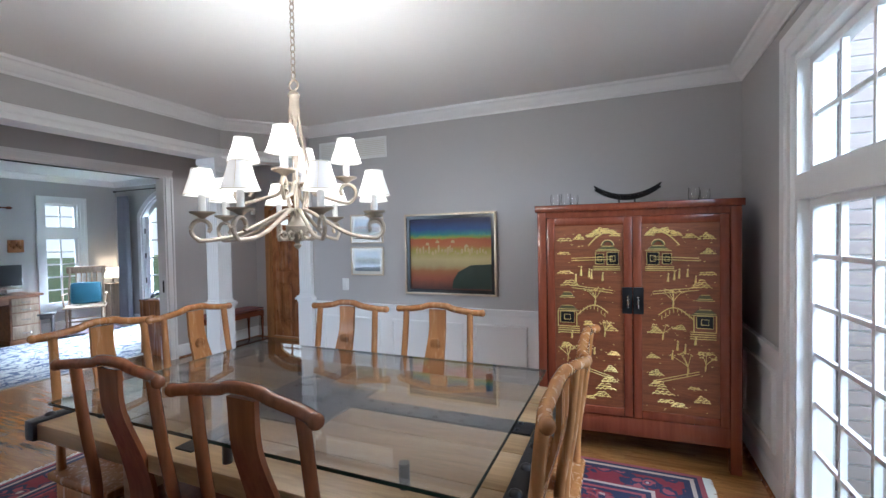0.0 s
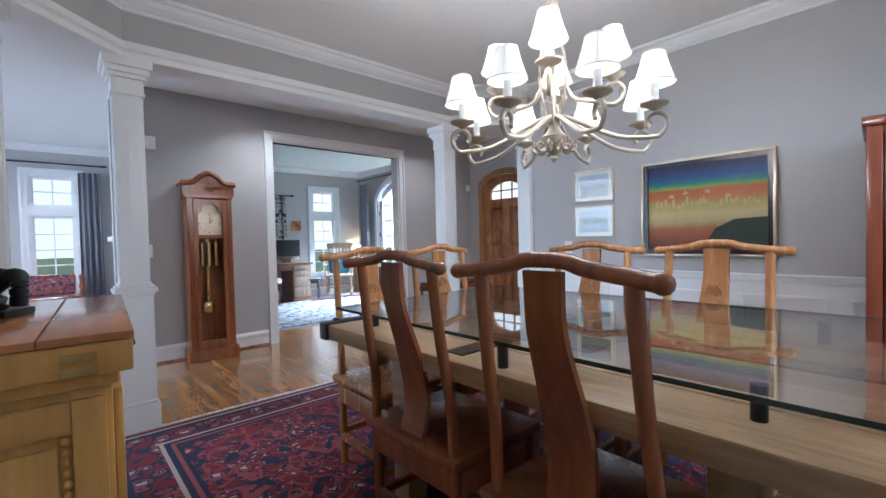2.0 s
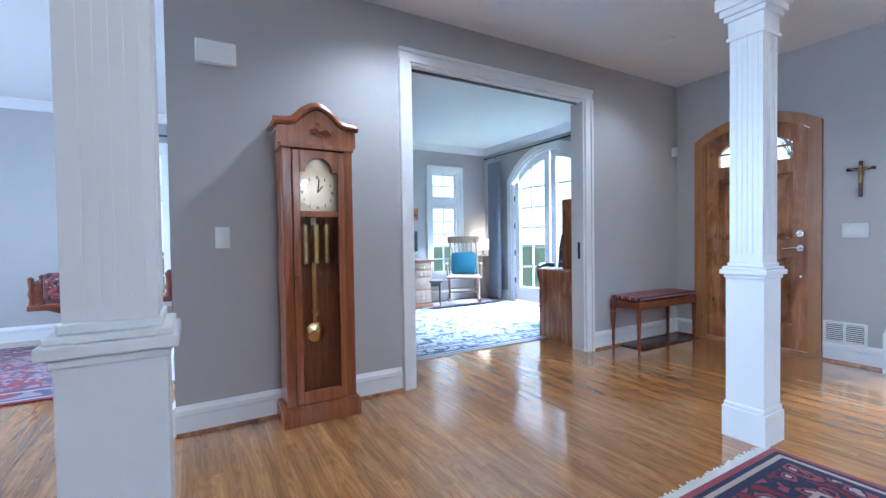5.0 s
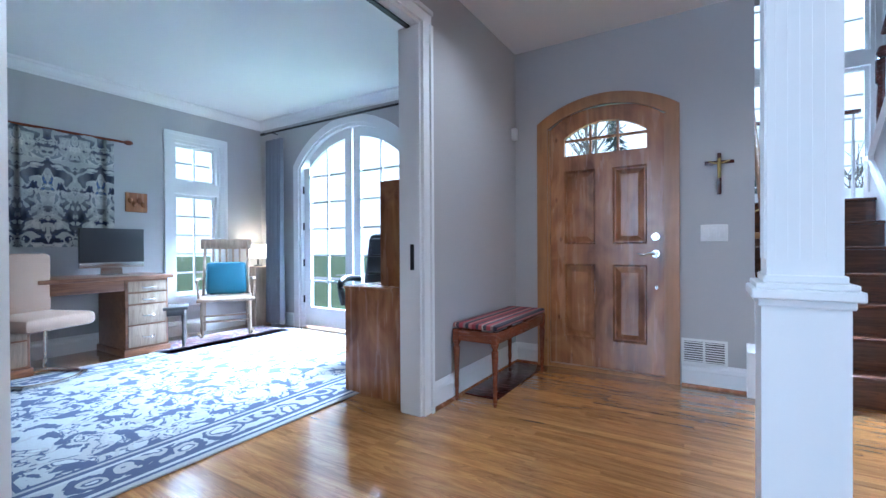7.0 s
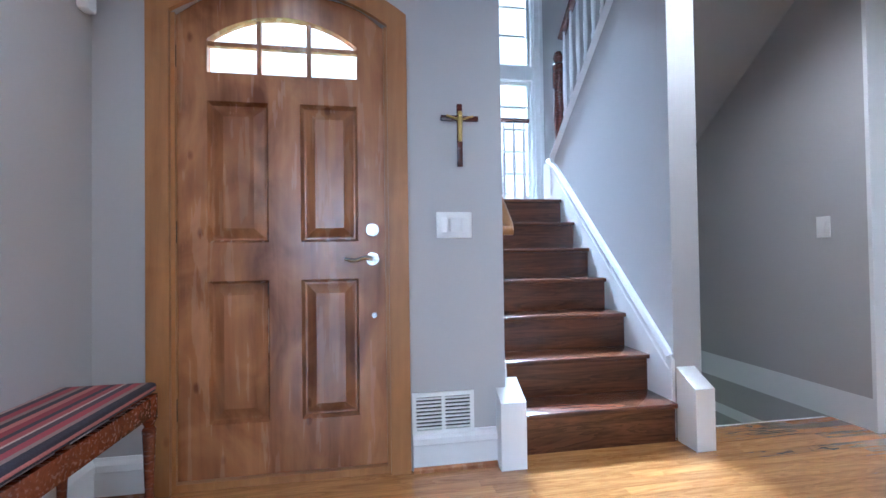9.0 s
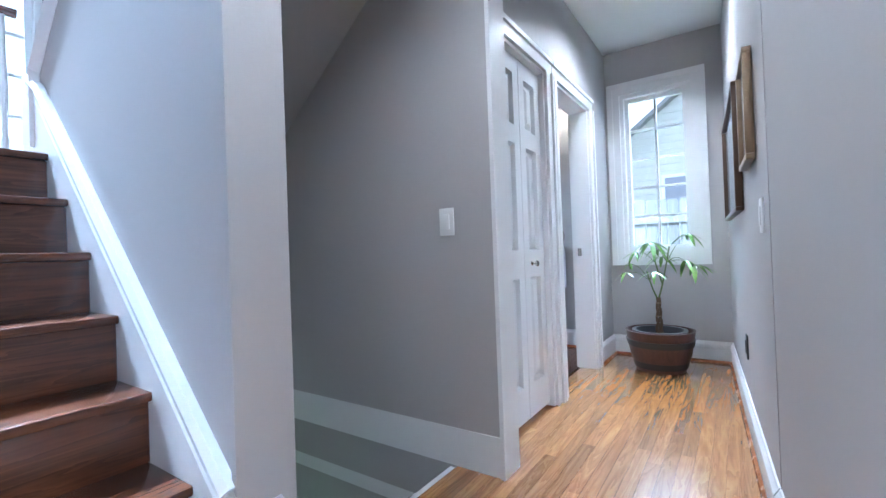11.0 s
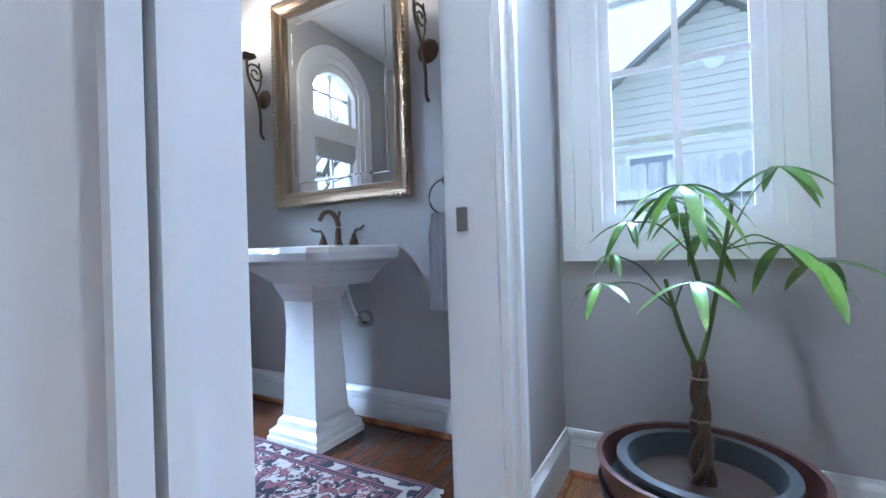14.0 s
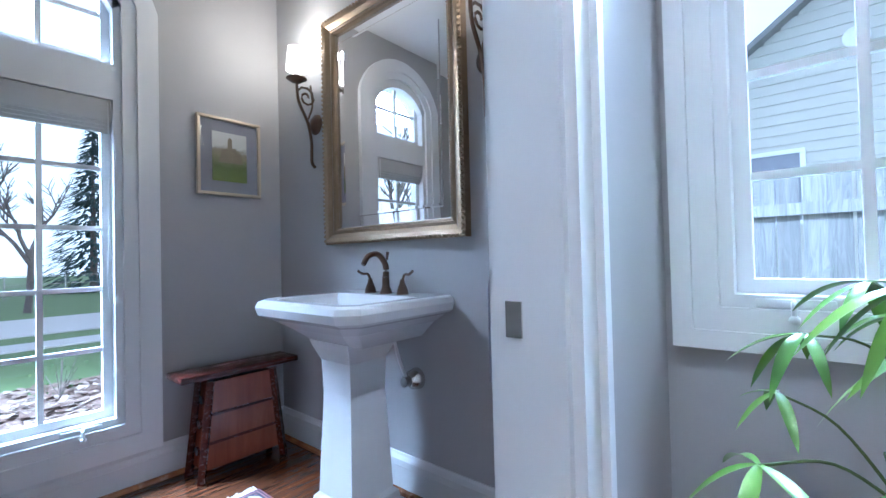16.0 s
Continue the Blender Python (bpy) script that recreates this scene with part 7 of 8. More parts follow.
def sconce(y):
    o = thing("wall_sconce", pose(BX, y, 1.72, 0, 0, -90), "lit bronze scroll sconce with a white shade", "wall lamp", "sconces by the mirror")
    bm = B()
    lathe(bm, [(0.0, 0.03), (0.02, 0.028), (0.05, 0.012), (0.055, 0.0)], seg=20, m=Matrix.Rotation(math.pi / 2, 4, "X"))
    part("backplate", bm, BRONZE, o)
    bm = B()
    tube(bm, bend([(0, -0.01, -0.23), (0, -0.03, -0.2), (0, -0.03, -0.1), (0, -0.05, 0.0), (0, -0.1, 0.1), (0, -0.11, 0.2)], 6), 0.008, 8)
    sp = [(0, -0.055 + (0.012 + 0.0035 * t) * math.cos(t * 0.7), 0.13 + (0.012 + 0.0035 * t) * math.sin(t * 0.7)) for t in range(14)]
    tube(bm, sp, 0.006, 6)
    tube(bm, bend([(0, -0.045, 0.02), (0, -0.02, 0.1), (0, -0.03, 0.2)], 5), 0.005, 6)
    part("scroll_arm", bm, BRONZE, o)
    bm = B()
    lathe(bm, [(0.0, 0.19), (0.02, 0.192), (0.052, 0.212), (0.05, 0.216), (0.0, 0.205)], (0, -0.11, 0), 18)
    part("drip_pan", bm, BRONZE, o)
    bm = B()
    cyl(bm, (0, -0.11, 0.21), (0, -0.11, 0.27), 0.014)
    part("candle_sleeve", bm, PLASTIC, o)
    bm = B()
    lathe(bm, [(0.052, 0.255), (0.04, 0.37), (0.038, 0.37), (0.05, 0.255)], (0, -0.11, 0), 22)
    part("shade", bm, SCONCEGLOW, o, "glowing white tapered shade")
    lamp("sconce_bulb", "POINT", pose(BX - 0.11, y, 2.12), 5.5, (1, 0.8, 0.55), 0.04)


sconce(6.6)
sconce(5.5)
VIL = landscape("castle_watercolour", -0.14, 0.14, [(0.0, (0.2, 0.26, 0.06)), (0.3, (0.12, 0.15, 0.04)), (0.5, (0.25, 0.24, 0.12)), (0.62, (0.3, 0.26, 0.18)), (0.7, (0.66, 0.66, 0.6)), (1.0, (0.7, 0.7, 0.68))], 0.12, 18)
cp = framed("framed_picture", pose(1.04, 6.975, 1.56), 0.33, 0.41, 0.016, PALEGOLD, VIL, "small castle watercolour in a grey mat and silver frame", 0.06, GREYMAT, 0.022, True)
CASTLE = plain("brown_castle_wash", (0.24, 0.2, 0.13), 0.7, 0, 0.5, 60)
bm = B()
prism(bm, [(-0.06, -0.03), (0.065, -0.03), (0.06, 0.02), (0.035, 0.03), (0.03, 0.05), (0.012, 0.05), (0.01, 0.095), (0.0, 0.105), (-0.01, 0.095), (-0.012, 0.045), (-0.04, 0.04), (-0.045, 0.015)], -0.0135, -0.0125)
part("painted_castle", bm, CASTLE, cp, "brown painted castle", smooth=False)
so = thing("stool", pose(1.0, 6.83, 0), "dark red antique stool with drawers and splayed legs", "stool")
bm = B()
box(bm, -0.285, 0.285, -0.09, 0.09, 0.45, 0.48, 0.006)
for v in bm.verts:
    v.co.z += 0.02 * abs(v.co.x / 0.285) ** 3
part("top", bm, MAHOG, so)
bm = B()
prism(bm, [(-0.185, 0.05), (0.185, 0.05), (0.145, 0.45), (-0.145, 0.45)], -0.065, 0.065)
part("body", bm, REDLAC, so, smooth=False)
for s in (-1, 1):
    for y in (-0.072, 0.072):
        bm = B()
        tube(bm, [(s * 0.2, y, 0.0), (s * 0.15, y * 0.9, 0.455)], 0.02, 4)
        part("leg", bm, MAHOG, so, smooth=False)
    for z in (0.13, 0.25, 0.36):
        bm = B()
        x = s * (0.197 - 0.1 * z)
        cyl(bm, (x, 0, z), (x + s * 0.01, 0, z), 0.02, None, 14)
        part("boss", bm, MAHOG, so)
for z in (0.17, 0.3):
    bm = B()
    box(bm, -0.175 + z * 0.09, 0.175 - z * 0.09, -0.071, -0.066, z - 0.006, z + 0.006)
    part("drawer_rail", bm, MAHOG, so, smooth=False)
tr = thing("towel_ring", pose(BX, 5.42, 1.13, 0, 0, -90), "bronze towel ring on the wall", "towel ring")
bm = B()
lathe(bm, [(0.0, 0.04), (0.012, 0.04), (0.025, 0.01), (0.028, 0.0)], seg=16, m=Matrix.Rotation(math.pi / 2, 4, "X"))
part("post", bm, BRONZE, tr)
bm = B()
tube(bm, [(0.075 * math.sin(t * 0.32), -0.04, -0.075 + 0.075 * math.cos(t * 0.32)) for t in range(21)], 0.004, 6)
part("ring", bm, BRONZE, tr)
bm = B()
rows_ = []
for i in range(13):
    z = 0.0 - 0.42 * i / 12
    rows_.append([(x / 10 * (0.055 + 0.02 * min(1, i / 3)), 0.012 * math.sin(x * 1.3) * (1 - 0.3 * i / 12), z) for x in range(-10, 11)])
vs = [[[bm.verts.new((x, y + o_, z)) for x, y, z in r] for r in rows_] for o_ in (-0.012, 0.012)]
for side in vs:
    for a, b in zip(side, side[1:]):
        for i in range(20):
            bm.faces.new((a[i], a[i + 1], b[i + 1], b[i]))
for i in range(12):
    for c in (0, 20):
        bm.faces.new((vs[0][i][c], vs[0][i + 1][c], vs[1][i + 1][c], vs[1][i][c]))
for c in range(20):
    for i in (0, 12):
        bm.faces.new((vs[0][i][c], vs[0][i][c + 1], vs[1][i][c + 1], vs[1][i][c]))
solid("hand_towel", bm, TOWEL, "pale lavender terry hand towel hung on the ring", "towel", "thing", pose(BX - 0.04, 5.42, 0.985, 0, 0, -90), True)
# roman shade, cord and window cranks
rs = thing("roman_shade", pose(0.3, 6.985, 1.74), "raised linen roman shade in the powder room window", "window shade")
bm = B()
for i in range(4):
    box(bm, -0.235, 0.235, 0.002 + 0.008 * i, 0.02 + 0.008 * i, -0.1 - 0.015 * i, -0.0, 0.004)
part("folds", bm, SHADECLOTH, rs)
bm = B()
tube(bm, bend([(0.22, -0.01, -0.02), (0.22, -0.012, -0.5), (0.215, -0.012, -0.85), (0.24, -0.02, -0.9), (0.27, -0.02, -0.85), (0.25, -0.012, -0.3), (0.23, -0.01, -0.02)], 6), 0.0018, 5)
part("cord", bm, PLASTIC, rs)


def crank(m, label):
    o = thing("window_crank", m, label, "window crank")
    bm = B()
    box(bm, -0.07, 0.07, -0.012, 0.0, -0.012, 0.008, 0.004)
    part("cover", bm, PLASTIC, o)
    bm = B()
    tube(bm, bend([(0, -0.012, 0.0), (0.0, -0.03, 0.0), (0.0, -0.035, -0.03)], 4), 0.006, 8)
    ball(bm, (0.0, -0.035, -0.035), 0.011)
    part("handle", bm, PLASTIC, o)


crank(pose(0.42, 6.985, 0.315), "white casement crank of the powder room window")
crank(pose(EAST + 0.005, 4.66, 0.885, 0, 0, -90), "white casement crank of the hall window")

# ---- office ----
PALE, GREYBLUE = (0.55, 0.55, 0.52), (0.08, 0.1, 0.17)
rug("office_rug", -7.75, -5.35, 1.6, 4.85, rug_material("pale_blue_office_rug", (0.55, 0.55, 0.53), (0.1, 0.12, 0.2), (0.5, 0.48, 0.46), (0.62, 0.62, 0.6), (1.2, 1.625), 0.16, False), "pale cream and blue floral office rug")
rug("small_rug", -8.15, -7.55, 3.4, 4.75, rug_material("small_faded_rug", (0.42, 0.35, 0.36), (0.16, 0.15, 0.2), (0.35, 0.15, 0.14), (0.55, 0.52, 0.5), (0.3, 0.675), 0.06, False), "small faded rug under the rocking chair", "y")
dk2 = thing("writing_desk", pose(-8.12, 2.85, 0, 0, 0, 90), "walnut writing desk with two drawer pedestals", "desk")
bm = B()
box(bm, -0.72, 0.72, -0.32, 0.3, 0.7, 0.735, 0.006)
part("top", bm, DESK, dk2)
bm = B()
box(bm, -0.32, 0.32, -0.28, 0.27, 0.6, 0.7, 0.004)
part("centre_drawer", bm, DESK, dk2)
for s in (-1, 1):
    bm = B()
    x = s * 0.5
    box(bm, x - 0.18, x + 0.18, -0.29, 0.28, 0.06, 0.7, 0.004)
    box(bm, x - 0.195, x + 0.195, -0.305, 0.29, 0.0, 0.06, 0.004)
    pd = part("pedestal", bm, DESK, dk2)
    for z0, z1 in ((0.08, 0.27), (0.285, 0.46), (0.475, 0.57), (0.585, 0.68)):
        bm = B()
        box(bm, x - 0.16, x + 0.16, -0.302, -0.29, z0, z1, 0.004)
        part("drawer", bm, PALEWOOD, pd, "lighter drawer front")
        bm = B()
        tube(bm, bend([(x - 0.05, -0.302, (z0 + z1) / 2), (x - 0.04, -0.32, (z0 + z1) / 2 - 0.012), (x + 0.04, -0.32, (z0 + z1) / 2 - 0.012), (x + 0.05, -0.302, (z0 + z1) / 2)], 4), 0.005, 6)
        part("pull", bm, STEEL, pd)
cpu = thing("computer", pose(-8.15, 3.2, 0.735, 0, 0, 90), "all-in-one computer with a black screen on the desk", "computer")
bm = B()
box(bm, -0.26, 0.26, -0.01, 0.02, 0.12, 0.44, 0.006)
part("screen", bm, DARKPLASTIC, cpu, "black switched-off screen")
bm = B()
box(bm, -0.26, 0.26, -0.012, 0.018, 0.07, 0.12, 0.004)
prism(bm, [(-0.09, 0.0), (0.09, 0.0), (0.08, 0.1), (-0.08, 0.1)], 0.03, 0.045)
box(bm, -0.1, 0.1, -0.08, 0.08, 0.0, 0.008, 0.003)
part("stand", bm, STEEL, cpu, "silver chin and stand")
oc = thing("desk_chair", pose(-7.6, 2.5, 0, 0, 0, -68), "beige suede desk chair on a chrome ring base", "chair")
bm = B()
box(bm, -0.25, 0.25, -0.24, -0.16, 0.48, 0.95, 0.035)
part("backrest", bm, BEIGE, oc)
bm = B()
box(bm, -0.25, 0.25, -0.22, 0.26, 0.4, 0.5, 0.035)
part("seat", bm, BEIGE, oc)
bm = B()
for s in (-1, 1):
    tube(bm, bend([(s * 0.22, -0.2, 0.55), (s * 0.22, -0.2, 0.15), (s * 0.22, -0.18, 0.03), (s * 0.22, 0.2, 0.025)], 5), 0.012, 8)
tube(bm, [(0.26 * math.cos(t * 0.3142), 0.26 * math.sin(t * 0.3142), 0.025) for t in range(21)], 0.013, 8)
part("chrome_base", bm, STEEL, oc)
TAP = Mat("blue_figured_tapestry", 0.95)
tv = TAP.coords()
tx, ty, tz = TAP.xyz(tv)
cmb = TAP.t.nodes.new("ShaderNodeCombineXYZ")
TAP.l(TAP.math("PINGPONG", tx, 0.2), cmb.inputs[0])
TAP.l(tz, cmb.inputs[2])
tn = TAP.noise(cmb.outputs[0], 9, 3, 1.2)
tn2 = TAP.noise(cmb.outputs[0], 4, 2, 0.6)
tc = TAP.ramp(tn, [(0.0, (0.015, 0.02, 0.04)), (0.42, (0.03, 0.04, 0.09)), (0.47, (0.45, 0.44, 0.4)), (0.56, (0.6, 0.58, 0.52)), (0.62, (0.2, 0.22, 0.24)), (0.7, (0.05, 0.1, 0.28))], True)
TAP.color(TAP.mix(TAP.ramp(tn2, [(0.4, (0, 0, 0)), (0.6, (1, 1, 1))]), tc, TAP.mix(0.6, tc, (0.3, 0.3, 0.3)))).bump(TAP.noise(tv, 200, 2), 0.5, 0.003)
tp = thing("tapestry", pose(-8.425, 2.6, 1.53, 0, 0, 90), "blue, cream and black figured tapestry on a rod", "tapestry")
bm = B()
for i in range(36):
    x0, x1 = -0.71 + 1.42 * i / 36, -0.71 + 1.42 * (i + 1) / 36
    w0, w1 = 0.01 * math.sin(i * 0.8), 0.01 * math.sin((i + 1) * 0.8)
    prism(bm, [(x0, -0.53), (x1, -0.53), (x1, 0.53), (x0, 0.53)], -0.025, -0.02)
bmesh.ops.remove_doubles(bm, verts=bm.verts, dist=0.0005)
for v in bm.verts:
    v.co.y += 0.008 * math.sin(v.co.x * 22)
part("cloth", bm, TAP.m, tp)
bm = B()
cyl(bm, (-0.8, -0.02, 0.535), (0.8, -0.02, 0.535), 0.012)
for s in (-1, 1):
    ball(bm, (s * 0.84, -0.02, 0.535), 0.04, 0.6, 12)
part("rod", bm, BENCHWOOD, tp, "wooden rod with paddle finials")
wp = thing("wall_plaque", pose(-8.43, 3.51, 1.46, 0, 0, 90), "small carved brown wooden wall plaque", "wall plaque")
bm = B()
box(bm, -0.1, 0.1, -0.03, 0.0, -0.1, 0.1, 0.008)
for i in range(4):
    ball(bm, (-0.06 + 0.04 * i, -0.03, 0.02 * (-1) ** i), 0.025, 1.2, 8)
part("plaque", bm, ALDER, wp)
# rocking chair
rk = thing("rocking_chair", pose(-7.95, 4.2, 0, 0, 0, 58), "pale wooden rocking chair with spindle back", "chair")
for s in (-1, 1):
    bm = B()
    tube(bm, [(s * 0.25, -0.42 + 0.84 * t / 10, 0.035 + 0.09 * ((t - 5) / 5) ** 2) for t in range(11)], 0.016, 8)
    part("rocker", bm, PALEWOOD, rk)
    for y in (-0.2, 0.2):
        bm = B()
        lathe(bm, [(0.014, 0.03), (0.02, 0.12), (0.014, 0.16), (0.022, 0.28), (0.016, 0.41)], (s * 0.23, y, 0.01), 10)
        part("leg", bm, PALEWOOD, rk)
    bm = B()
    tube(bm, bend([(s * 0.24, 0.2, 0.42), (s * 0.23, 0.25, 0.7), (s * 0.22, 0.34, 1.06)], 5), 0.016, 8)
    part("back_post", bm, PALEWOOD, rk)
    bm = B()
    tube(bm, [(s * 0.26, 0.27, 0.63), (s * 0.28, 0.0, 0.645), (s * 0.28, -0.2, 0.63)], 0.02, 8, 0.6)
    tube(bm, [(s * 0.26, -0.15, 0.42), (s * 0.28, -0.15, 0.63)], 0.012, 8)
    part("armrest", bm, PALEWOOD, rk)
bm = B()
box(bm, -0.28, 0.28, -0.26, 0.24, 0.41, 0.445, 0.012)
part("seat", bm, PALEWOOD, rk)
for k in range(5):
    x = -0.14 + 0.07 * k
    bm = B()
    tube(bm, bend([(x, 0.21, 0.44), (x, 0.24, 0.6), (x, 0.29, 0.85), (x, 0.33, 1.0)], 4), 0.011, 8, 0.7)
    part("spindle", bm, PALEWOOD, rk)
bm = B()
box(bm, -0.27, 0.27, 0.33, 0.355, 0.97, 1.09, 0.012)
part("crest_rail", bm, PALEWOOD, rk)
bm = B()
tube(bm, [(-0.23, -0.2, 0.2), (0.23, -0.2, 0.2)], 0.012, 8)
tube(bm, [(-0.23, -0.2, 0.26), (0.23, -0.2, 0.26)], 0.01, 8)
part("stretcher", bm, PALEWOOD, rk)
bm = B()
box(bm, -0.19, 0.19, -0.05, 0.05, -0.17, 0.17, 0.045)
for v in bm.verts:
    k = 1 + 0.12 * (abs(v.co.x) / 0.19) * (abs(v.co.z) / 0.17)
    v.co.x, v.co.z = v.co.x * k, v.co.z * k
solid("cushion", bm, TEAL, "teal blue cushion on the rocking chair", "cushion", "thing", pose(-7.95, 4.2, 0, 0, 0, 58) @ pose(0.0, 0.14, 0.64, -14), True)
fs = thing("footstool", pose(-7.92, 3.58, 0, 0, 0, 60), "small dark grey wooden side stool", "stool")
bm = B()
box(bm, -0.17, 0.17, -0.14, 0.14, 0.38, 0.41, 0.006)
part("top", bm, GREYWOOD, fs)
bm = B()
box(bm, -0.14, 0.14, -0.11, 0.11, 0.32, 0.38, 0.004)
part("apron", bm, GREYWOOD, fs)
for x in (-0.13, 0.13):
    for y in (-0.1, 0.1):
        bm = B()
        lathe(bm, [(0.013, 0.0), (0.018, 0.1), (0.013, 0.15), (0.02, 0.33)], (x, y, 0), 10)
        part("leg", bm, GREYWOOD, fs)
ls = thing("lamp_stand", pose(-8.27, 4.82, 0), "narrow pale wooden lamp stand in the corner", "stand")
bm = B()
box(bm, -0.11, 0.11, -0.11, 0.11, 0.0, 0.75, 0.01)
part("post", bm, PALEWOOD, ls)
tl = thing("table_lamp", pose(-8.27, 4.82, 0.75), "lit table lamp with a cream drum shade", "table lamp")
bm = B()
lathe(bm, [(0.05, 0.0), (0.05, 0.01), (0.012, 0.02), (0.012, 0.12)], seg=16)
part("base", bm, IRON, tl)
bm = B()
lathe(bm, [(0.13, 0.1), (0.11, 0.28), (0.107, 0.28), (0.127, 0.1)], seg=24)
part("shade", bm, LAMPGLOW, tl, "glowing cream shade")
lamp("table_lamp_bulb", "POINT", pose(-8.27, 4.82, 0.95), 5, (1, 0.75, 0.45), 0.05)


def curtain(m, w, z0, z1, folds, label):
    o = thing("curtain", m, label, "curtain")
    bm = B()
    n = folds * 10
    cols_ = []
    for i in range(n + 1):
        x = -w / 2 + w * i / n
        y = 0.045 * math.sin(2 * math.pi * i / 10) + 0.015 * math.sin(i * 0.37)
        cols_.append([bm.verts.new((x * (1 + 0.08 * (1 - k / 8)), y * (0.6 + 0.5 * (1 - k / 8)) + dd, z0 + (z1 - z0) * k / 8)) for dd in (0, 0.006) for k in range(9)])
    for a, b in zip(cols_, cols_[1:]):
        for k in range(8):
            bm.faces.new((a[k], b[k], b[k + 1], a[k + 1]))
            bm.faces.new((a[9 + k + 1], b[9 + k + 1], b[9 + k], a[9 + k]))
    part("cloth", bm, CURTAIN, o)
    return o


curtain(pose(-8.0, 4.87, 0), 0.34, 0.04, 2.34, 5, "gathered slate grey floor-length curtain by the french doors")
curtain(pose(-8.31, 0.27, 0, 0, 0, 90), 0.26, 0.04, 2.25, 4, "gathered slate grey curtain by the living room window")


def rod(m, L, label):
    o = thing("curtain_rod", m, label, "curtain rod")
    bm = B()
    cyl(bm, (-L / 2, 0, 0), (L / 2, 0, 0), 0.012)
    part("pole", bm, IRON, o)
    for s in (-1, 1):
        bm = B()
        lathe(bm, [(0.012, 0.0), (0.022, 0.015), (0.012, 0.03), (0.02, 0.06), (0.0, 0.1)], (s * L / 2, 0, 0), 10, Matrix.Rotation(s * math.pi / 2, 4, "Y"))
        part("finial", bm, IRON, o)
        bm = B()
        cyl(bm, (s * L * 0.45, 0, 0), (s * L * 0.45, 0.1, 0), 0.007)
        part("bracket", bm, IRON, o)


rod(pose(-6.95, 4.88, 2.44), 2.5, "thin dark curtain rod over the french doors")
rod(pose(-8.32, -0.1, 2.36, 0, 0, 90), 1.0, "thin dark curtain rod over the living room window")
# workstation near the opening
wk = thing("computer_desk", pose(-5.2, 4.2, 0), "reddish brown veneered computer desk seen from its side", "desk")
bm = B()
box(bm, -0.27, 0.25, -0.66, -0.64, 0.0, 0.7)
part("side_panel", bm, ALDER, wk, smooth=False)
bm = B()
box(bm, -0.27, 0.25, 0.6, 0.62, 0.0, 0.7)
part("side_panel", bm, ALDER, wk, smooth=False)
bm = B()
box(bm, -0.28, 0.26, -0.67, 0.63, 0.7, 0.722, 0.004)
part("top", bm, ALDER, wk)
bm = B()
box(bm, 0.23, 0.245, -0.64, 0.6, 0.0, 0.7)
part("back_panel", bm, ALDER, wk, smooth=False)
bm = B()
box(bm, -0.09, 0.24, -0.5, -0.48, 0.722, 1.44)
box(bm, -0.09, 0.24, 0.5, 0.52, 0.722, 1.44)
box(bm, -0.09, 0.24, -0.48, 0.5, 1.42, 1.44)
box(bm, 0.22, 0.24, -0.48, 0.5, 0.722, 1.42)
part("hutch", bm, ALDER, wk, smooth=False)
ex = thing("office_chair", pose(-5.9, 4.42, 0, 0, 0, -158), "padded black leather executive chair on castors", "chair")
bm = B()
box(bm, -0.26, 0.26, -0.26, 0.26, 0.44, 0.56, 0.05)
part("seat", bm, LEATHER, ex)
bm = B()
box(bm, -0.26, 0.26, -0.33, -0.2, 0.5, 1.12, 0.06)
for v in bm.verts:
    k = 1 - 0.22 * max(0, (v.co.z - 0.85) / 0.27)
    v.co.x *= k
    v.co.y -= 0.09 * (v.co.z - 0.5)
bk = part("backrest", bm, LEATHER, ex)
for z0, z1, w in ((0.55, 0.73, 0.2), (0.74, 0.9, 0.2), (0.91, 1.07, 0.17)):
    bm = B()
    y = -0.19 - 0.09 * (z0 - 0.5)
    box(bm, -w, w, y - 0.03, y + 0.035, z0, z1, 0.03)
    part("tufted_pad", bm, LEATHER, bk)
for s in (-1, 1):
    bm = B()
    tube(bm, bend([(s * 0.28, -0.2, 0.68), (s * 0.31, 0.0, 0.7), (s * 0.3, 0.2, 0.66), (s * 0.28, 0.18, 0.48)], 5), 0.03, 8)
    part("armrest", bm, DARKPLASTIC, ex)
bm = B()
cyl(bm, (0, 0, 0.1), (0, 0, 0.45), 0.028)
part("gas_post", bm, DARKPLASTIC, ex)
for i in range(5):
    a = i * 2 * math.pi / 5
    bm = B()
    tube(bm, [(0, 0, 0.12), (0.3 * math.cos(a), 0.3 * math.sin(a), 0.07)], 0.02, 6)
    sp = part("base_spoke", bm, DARKPLASTIC, ex)
    bm = B()
    ball(bm, (0.3 * math.cos(a), 0.3 * math.sin(a), 0.038), 0.026, 1.0, 8)
    part("castor", bm, DARKPLASTIC, sp)

# ---- living room ----
rug("living_rug", -8.0, -5.9, -2.6, -0.15, rug_material("living_room_rug", (0.3, 0.24, 0.28), (0.1, 0.08, 0.14), (0.3, 0.03, 0.04), (0.5, 0.46, 0.46), (1.05, 1.225), 0.13, False), "muted purple patterned rug with a red edge")
lc = thing("carpet_runner", pose(-6.6, 0.1, 0), "pale grey flat woven runner", "rug")
bm = B()
box(bm, -0.7, 0.7, -0.22, 0.3, 0.0, 0.008, 0.002)
part("weave", bm, plain("pale_grey_weave", (0.5, 0.53, 0.56), 0.95, 0, 0.08, 30, 0.5), lc)
lb = thing("carved_bench", pose(-7.95, -0.45, 0, 0, 0, 90), "carved wooden bench with kilim cushions", "bench")
